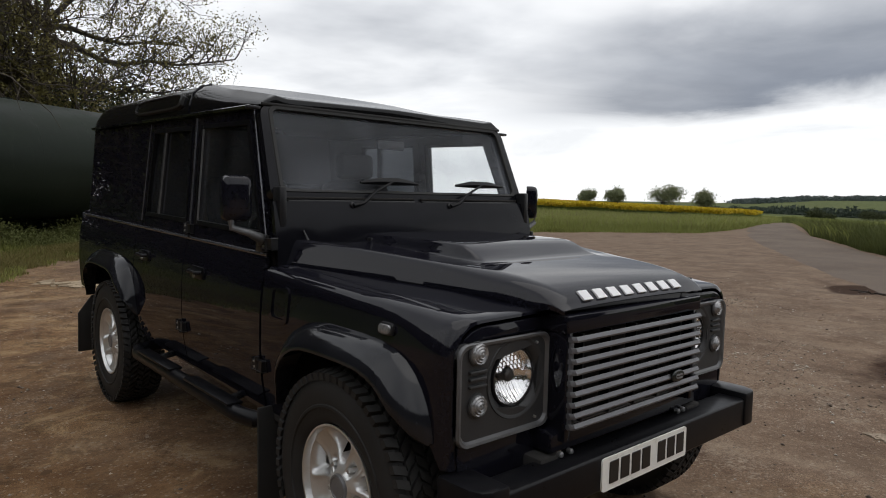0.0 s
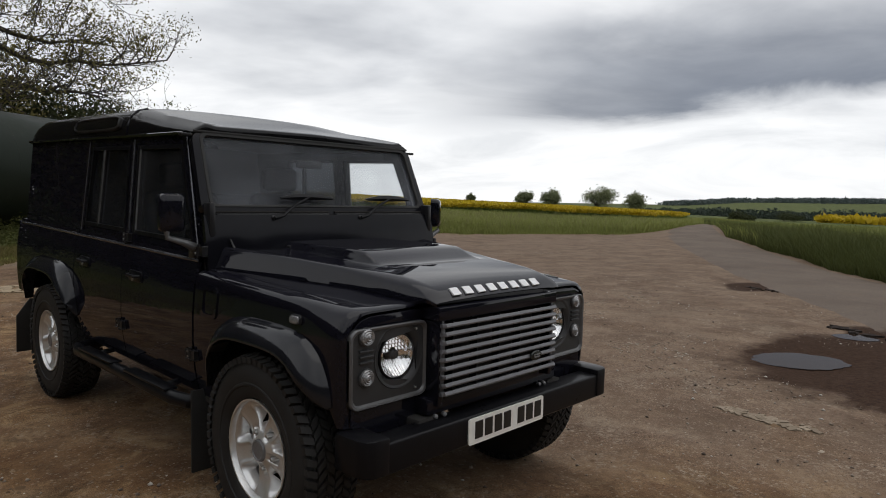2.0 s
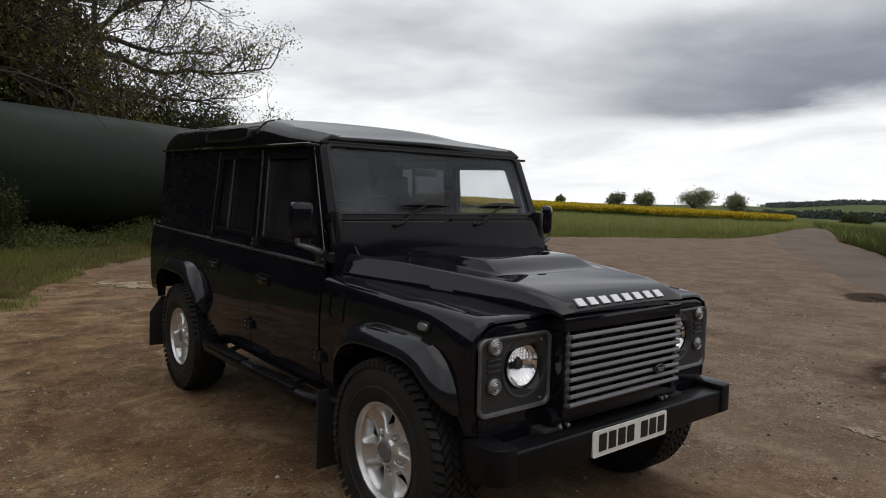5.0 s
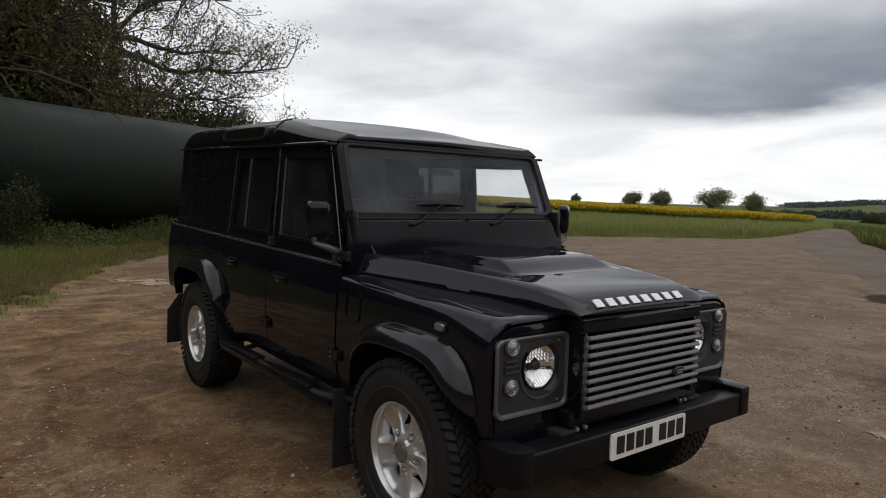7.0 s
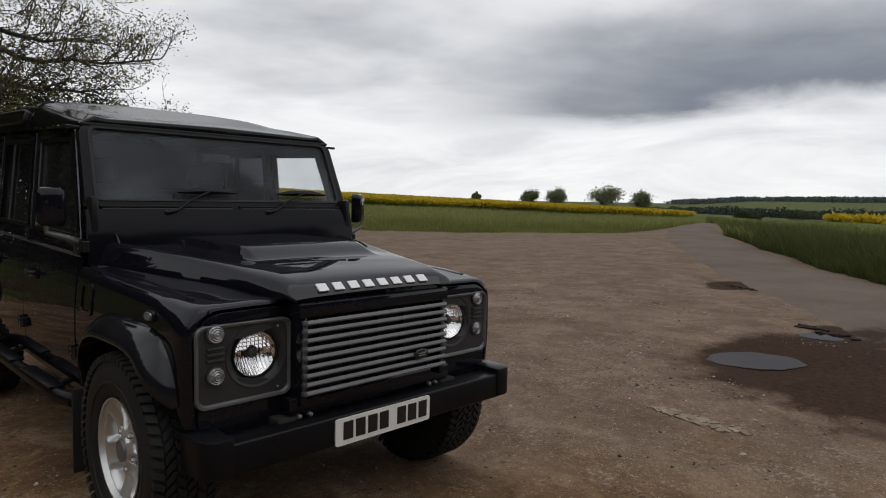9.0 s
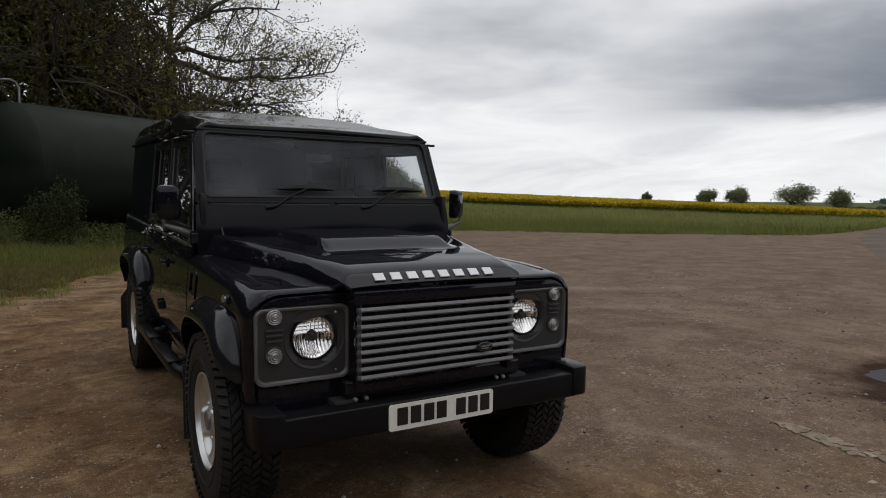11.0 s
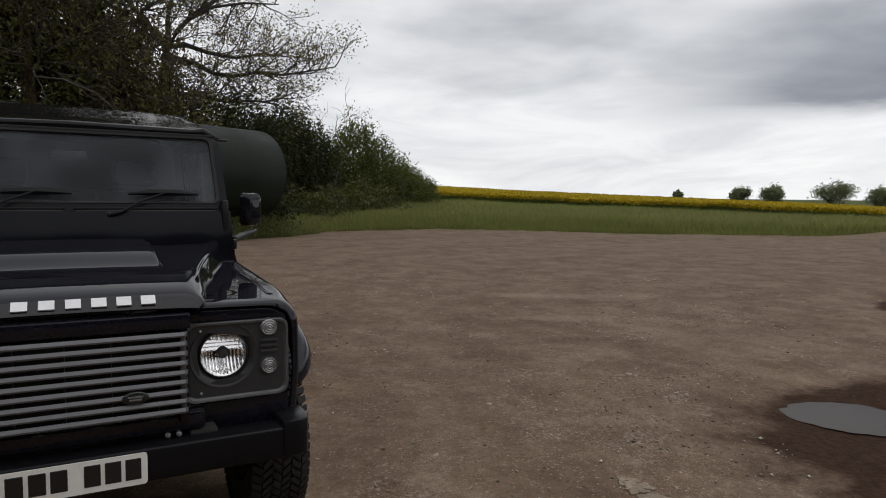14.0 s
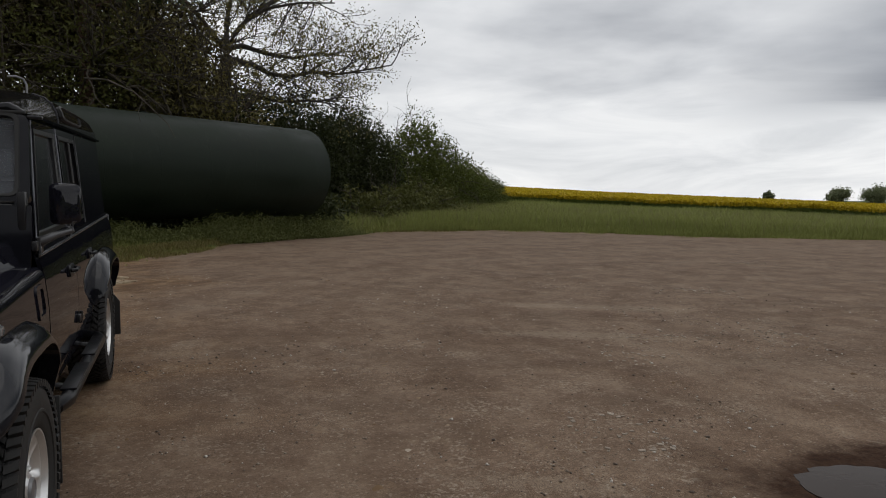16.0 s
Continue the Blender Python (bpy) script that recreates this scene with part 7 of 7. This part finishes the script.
def wheel(parent_name, s, yc):
    """A wheel with a chunky tyre; its axle lies along x."""
    cx = s * (0.775 if yc < 1 else 0.750)
    m = Matrix.Translation((cx, yc, 0.352 if s > 0 and yc < 1 else 0.400)) @ Matrix.Diagonal((s, 1, 1, 1))
    bm = fresh()
    prof = [(-0.085, 0.212), (-0.105, 0.225), (-0.118, 0.265), (-0.121, 0.305), (-0.117, 0.345), (-0.108, 0.372), (-0.092, 0.386), (-0.05, 0.390), (0.0, 0.391), (0.05, 0.390), (0.092, 0.386), (0.108, 0.372), (0.117, 0.345), (0.121, 0.305), (0.119, 0.288), (0.122, 0.284), (0.122, 0.276), (0.117, 0.272), (0.112, 0.245), (0.105, 0.225), (0.088, 0.212)]
    lathe(bm, prof, m, 64)
    w = part("wheel", bm, M["rubber"], car, "black all-terrain tyre on a silver alloy wheel")
    w.name = "wheel"
    # tread blocks, two staggered rows of slanted bars and shoulder lugs
    bm = fresh()
    n = 60
    for k in range(n):
        for row, (xa, xb, sl) in enumerate(((-0.122, -0.084, 0.25), (-0.079, -0.042, -0.55), (-0.037, -0.003, 0.5), (0.003, 0.037, -0.5), (0.042, 0.079, 0.55), (0.084, 0.122, -0.25))):
            a0 = 2 * math.pi * (k + 0.5 * (row % 2)) / n
            half = math.pi / n * 0.64
            lo, hi = [], []
            for x, sg in ((xa, -1), (xa, 1), (xb, 1), (xb, -1)):
                a = a0 + sg * half + sl * (x - (xa + xb) / 2) / 0.40 * 1.6
                rr = 0.404 if abs(x) < 0.1 else 0.393
                rl = 0.380 if abs(x) < 0.1 else 0.368
                lo.append(m @ Vector((x * (0.985 if abs(x) > 0.1 else 1), rl * math.cos(a), rl * math.sin(a))))
                hi.append(m @ Vector((x, rr * math.cos(a), rr * math.sin(a))))
            prism(bm, lo, hi)
    part("tread", bm, M["rubber"], w, smooth=0)
    # rim: lip and barrel
    bm = fresh()
    lathe(bm, [(0.088, 0.204), (0.098, 0.211), (0.104, 0.217), (0.108, 0.217), (0.108, 0.210), (0.100, 0.206), (0.075, 0.199), (0.03, 0.196), (-0.085, 0.192), (-0.10, 0.21)], m, 56)
    rim = part("rim", bm, M["alloy"], w, "silver alloy rim with five broad spokes")
    # dished face: five spokes with raised edges, scooped windows and pockets for the nuts
    bm = fresh()
    na = 240
    radii = [0.046, 0.054, 0.062, 0.070, 0.078, 0.086, 0.094, 0.102, 0.110, 0.118, 0.126, 0.134, 0.142, 0.150, 0.158, 0.166, 0.174, 0.182, 0.190, 0.197, 0.202]
    grid = []
    for r in radii:
        row = []
        for k in range(na):
            a = 2 * math.pi * k / na
            ph = (a * 5 / (2 * math.pi) + 0.79) % 1.0
            off = (ph - 0.5) * 2           # 0 on a spoke's middle, 1 or -1 between spokes
            d = abs(off)
            f = (r - 0.046) / 0.156
            dx = 0.088 - 0.026 * math.sin(min(1, f) * math.pi * 0.95) ** 1.3
            ew = 0.62 - 0.20 * smooth01((r - 0.085) / 0.10)
            inside = smooth01((r - 0.080) / 0.022) * (1 - smooth01((r - 0.184) / 0.012))
            dx -= 0.048 * inside * smooth01((d - ew) / 0.26)
            dx += 0.006 * inside * math.exp(-((d - ew + 0.04) / 0.09) ** 2)
            lat = d * math.pi / 5 * r
            dx -= 0.024 * (1 - smooth01((lat - 0.010) / 0.010)) * smooth01((r - 0.056) / 0.014) * (1 - smooth01((r - 0.096) / 0.018))
            row.append(bm.verts.new(m @ Vector((dx, r * math.cos(a), r * math.sin(a)))))
        grid.append(row)
    faces = []
    for i in range(len(radii) - 1):
        for k in range(na):
            off = ((((k + 0.5) / na) * 5 + 0.79) % 1.0 - 0.5) * 2
            rm = (radii[i] + radii[i + 1]) / 2
            if 0.112 < rm < 0.180 and abs(off) > 0.665:
                continue
            faces.append(bm.faces.new((grid[i][k], grid[i + 1][k], grid[i + 1][(k + 1) % na], grid[i][(k + 1) % na])))
    bmesh.ops.recalc_face_normals(bm, faces=faces)
    bmesh.ops.solidify(bm, geom=faces, thickness=0.008)
    part("spokes", bm, M["alloy"], rim, smooth=75)
    bm = fresh()
    lathe(bm, [(0.050, 0.050), (0.088, 0.048), (0.098, 0.044), (0.100, 0.038), (0.097, 0.034), (0.098, 0.0005)], m, 28)
    part("hub_cap", bm, M["rim_grey"], rim, "grey centre cap")
    bm = fresh()
    lathe(bm, [(-0.104, 0.0005), (-0.104, 0.208), (-0.095, 0.190), (0.0, 0.16), (0.022, 0.12), (0.03, 0.06), (0.03, 0.0005)], m, 32)
    part("brake_drum", bm, M["dark"], rim, "dark brake behind the spokes")
    for k in range(5):
        a = 2 * math.pi * (k + 0.71) / 5
        p = m @ Vector((0.0, 0.080 * math.cos(a), 0.080 * math.sin(a)))
        bm = fresh()
        lathe(bm, [(0.040, 0.0125), (0.076, 0.012), (0.083, 0.008), (0.084, 0.0005)], Matrix.Translation(p) @ Matrix.Diagonal((s, 1, 1, 1)), 6)
        part("wheel_nut", bm, M["steel"], rim)
    return w


def underside():
    bm = fresh()
    rbox(bm, -0.60, 0.60, -0.45, 3.55, 0.52, 0.60, 0.0)
    for s in (-1, 1):
        rbox(bm, s * 0.44 - 0.05, s * 0.44 + 0.05, -0.60, 3.60, 0.44, 0.58, 0.01)
    part("chassis", bm, M["dark"], car, "black chassis rails")
    # inner panels that keep the gaps dark
    boxes = [(-0.755, 0.755, 0.66, 3.56, 0.50, 0.58)]
    for s in (-1, 1):
        for x0, x1, y0, y1, z0, z1 in ((0.735, 0.765, 0.64, 2.25, 0.50, 1.14), (0.58, 0.62, 2.10, 3.55, 0.55, 1.0), (0.60, 0.78, 2.12, 3.50, 0.985, 1.02), (0.735, 0.765, 2.30, 3.56, 1.0, 1.15),
                                       (0.46, 0.50, -0.47, 0.52, 0.50, 1.02), (0.46, 0.79, -0.46, 0.50, 0.975, 0.99), (0.50, 0.80, 0.50, 0.56, 0.46, 1.0), (0.43, 0.78, -0.475, -0.455, 0.62, 1.0)):
            boxes.append((min(s * x0, s * x1), max(s * x0, s * x1), y0, y1, z0, z1))
    for b in boxes:
        part("inner_panel", rbox(fresh(), *b, 0.0), M["dark"], car)
    for yc in (-0.035, WHEELBASE):
        bm = fresh()
        tube(bm, [(-0.66, yc, 0.40), (-0.2, yc, 0.40), (-0.12, yc, 0.40), (0.12, yc, 0.40), (0.2, yc, 0.40), (0.66, yc, 0.40)], [0.05, 0.05, 0.12, 0.12, 0.05, 0.05], 12)
        part("axle", bm, M["dark"], car)
    for s in (-1, 1):
        # tubular side step
        bm = fresh()
        tube(bm, [(s * 0.58, 0.60, 0.47), (s * 0.76, 0.60, 0.455), (s * 0.845, 0.64, 0.45), (s * 0.872, 0.74, 0.45), (s * 0.872, 1.4, 0.45), (s * 0.872, 2.10, 0.45), (s * 0.845, 2.20, 0.45), (s * 0.76, 2.24, 0.455), (s * 0.58, 2.24, 0.47)], 0.036, 12)
        st = part("side_step", bm, M["bumper"], car, "black tubular side step")
        for y0, y1 in ((0.78, 1.30), (1.50, 2.02)):
            bm = fresh()
            rbox(bm, s * 0.872 - 0.036, s * 0.872 + 0.036, y0, y1, 0.480, 0.492, 0.004)
            part("tread_pad", bm, M["bumper"], st)
        for y in (0.95, 1.9):
            bm = fresh()
            tube(bm, [(s * 0.86, y, 0.45), (s * 0.7, y, 0.48), (s * 0.46, y, 0.52)], 0.018, 8)
            part("bracket", bm, M["satin"], st)
        # mud flaps
        bm = fresh()
        rbox(bm, min(s * 0.615, s * 0.868), max(s * 0.615, s * 0.868), 0.565, 0.580, 0.115, 0.52, 0.005, 2)
        part("mud_flap", bm, M["flap"], car, "black rubber mud flap")
        bm = fresh()
        prism(bm, [Vector((s * x, 3.45 + (0.52 - z) * 0.10, z)) for x, z in ((0.58, 0.20), (0.888, 0.20), (0.890, 0.49), (0.80, 0.62), (0.58, 0.62))], [Vector((s * x, 3.465 + (0.52 - z) * 0.10, z)) for x, z in ((0.58, 0.20), (0.888, 0.20), (0.890, 0.49), (0.80, 0.62), (0.58, 0.62))], 0.003)
        part("mud_flap", bm, M["flap"], car, "black rubber mud flap")
        bm = fresh()
        tube(bm, [(s * 0.62, 2.30, 0.50), (s * 0.66, 2.36, 0.48), (s * 0.64, 2.20, 0.46)], 0.035, 8)
        part("outrigger", bm, M["dark"], car)


def door_mirror(s):
    bm = fresh()
    z0, z1 = 1.275, 1.462
    o = rounded(0.845, 0.965, z0, z1, 0.028, 5)
    n = len(o)
    cx, cz = 0.905, (z0 + z1) / 2
    lay = [[bm.verts.new(Vector((s * (cx + (x - cx) * k), y, cz + (z - cz) * k))) for x, z in o] for y, k in ((0.650, 0.55), (0.653, 0.80), (0.662, 0.94), (0.68, 1.0), (0.712, 1.0), (0.712, 0.93), (0.706, 0.92))]
    for a, b in zip(lay, lay[1:]):
        for k in range(n):
            bm.faces.new((a[k], a[(k + 1) % n], b[(k + 1) % n], b[k]))
    bm.faces.new(lay[0])
    bm.faces.new(lay[-1][::-1])
    turn_m = Matrix.Translation((s * 0.905, 0.68, 0)) @ Matrix.Rotation(radians(38 if s > 0 else -14), 4, "Z") @ Matrix.Translation((-s * 0.905, -0.68, 0))
    bm.transform(turn_m)
    mir = part("door_mirror", bm, M["paint"], car, "black door mirror on a short arm")
    bm = fresh()
    prism(bm, [Vector((s * (cx + (x - cx) * 0.9), 0.708, cz + (z - cz) * 0.9)) for x, z in o], [Vector((s * (cx + (x - cx) * 0.9), 0.713, cz + (z - cz) * 0.9)) for x, z in o])
    bm.transform(turn_m)
    part("mirror_glass", bm, M["mirror"], mir, "mirror glass")
    # black arm coloured grey to paint in the sky it reflects
    bm = fresh()
    tube(bm, [(s * 0.780, 0.70, 1.185), (s * 0.81, 0.66, 1.205), (s * 0.86, 0.66, 1.228), (s * 0.925, 0.68, 1.25), (s * 0.93, 0.68, 1.29)], [0.026, 0.022, 0.016, 0.014, 0.014], 10)
    part("arm", bm, M["panel_rim"], mir, "mirror arm, grey for the sky sheen painted on it")
    bm = fresh()
    rbox(bm, min(s * 0.775, s * 0.80), max(s * 0.775, s * 0.80), 0.665, 0.735, 1.14, 1.22, 0.008)
    part("mount", bm, M["satin"], mir)


def interior():
    bm = fresh()
    rows = [[Vector((x, y, z)) for x in (-0.74, -0.4, 0.0, 0.4, 0.74)] for y, z in ((0.66, 1.33), (0.78, 1.335), (0.90, 1.30), (0.95, 1.20), (0.93, 1.0), (0.80, 0.9))]
    loft(bm, rows, thick=0.03)
    part("dashboard", bm, M["dash"], car, "dark moulded dashboard")
    bm = fresh()
    c, tilt = Vector((-0.36, 1.02, 1.23)), Matrix.Rotation(radians(52), 4, "X")
    tube(bm, [c + tilt @ Vector((0.195 * math.cos(a), 0.195 * math.sin(a), 0)) for a in [2 * math.pi * k / 28 for k in range(29)]], 0.013, 8)
    for a in (90, 210, 330):
        tube(bm, [c, c + tilt @ Vector((0.19 * math.cos(radians(a)), 0.19 * math.sin(radians(a)), 0))], 0.012, 6)
    tube(bm, [c, c + tilt @ Vector((0, 0, -0.22))], 0.03, 8)
    part("steering_wheel", bm, M["dash"], car, "black steering wheel")
    for x in (-0.37, 0.37):
        bm = fresh()
        rbox(bm, x - 0.25, x + 0.25, 1.15, 1.62, 0.80, 0.95, 0.05, 3)
        seat = part("front_seat", bm, M["seat"], car, "dark cloth front seat")
        bm = fresh()
        rbox(bm, x - 0.24, x + 0.24, 1.56, 1.69, 0.90, 1.46, 0.05, 3, Matrix.Translation((0, 1.62, 0.9)) @ Matrix.Rotation(radians(-12), 4, "X") @ Matrix.Translation((0, -1.62, -0.9)))
        part("backrest", bm, M["seat"], seat)
        bm = fresh()
        rbox(bm, x - 0.13, x + 0.13, 1.70, 1.79, 1.47, 1.63, 0.035, 3)
        part("headrest", bm, M["seat"], seat)
    bm = fresh()
    rbox(bm, -0.68, 0.68, 2.42, 2.56, 0.75, 1.42, 0.05, 3)
    part("rear_seat", bm, M["seat"], car, "dark cloth rear bench")
    bm = fresh()
    rbox(bm, -0.74, 0.74, 2.62, 2.64, 0.60, 1.78, 0.0)
    part("load_bulkhead", bm, M["dark"], car)


front_wing(-1)
front_wing(1)
for sgn in (-1, 1):
    eyebrow(sgn, -0.03, 1.0)
    eyebrow(sgn, WHEELBASE, 1.12)
bonnet()
front_end()
bulkhead()
windscreen()
for sgn in (-1, 1):
    door(sgn, True)
    door(sgn, False)
    door_mirror(sgn)
    for ya in (-0.035, WHEELBASE):
        wheel("wheel", sgn, ya)
rear_body()
roof()
underside()
interior()
bm = fresh()
tube(bm, [(-0.655, 0.47, 1.10), (-0.655, 0.475, 1.125), (-0.655, 0.50, 1.155), (-0.655, 0.585, 1.245)], [0.019, 0.016, 0.009, 0.003], 8)
part("aerial", bm, M["satin"], car, "short black aerial on the wing")

car.location.x = 0.008
# the nose is set very slightly askew on the frame, its far side forward
for ob in list(car.children_recursive):
    for v in ob.data.vertices:
        v.co.y -= 0.010 * max(0.0, v.co.x + 0.75) * (1 - smooth01(v.co.y / 0.6))
# the body behind the front doors' hinges stands nose-down on its springs
RAKE = 0.026
for ob in list(car.children):
    if ob.name.split(".")[0] in ("front_door", "rear_door", "rear_quarter", "tail_panel", "roof", "headlining", "load_bulkhead", "front_seat", "rear_seat"):
        for o in (ob, *ob.children_recursive):
            for v in o.data.vertices:
                v.co.z += RAKE * max(0.0, v.co.y - 0.7)
for ob in list(car.children_recursive):
    if ob.name.startswith("wheel_arch_trim") and ob.data.vertices[0].co.y > 1.5:
        for v in ob.data.vertices:
            v.co.z += RAKE * max(0.0, v.co.y - 0.7)
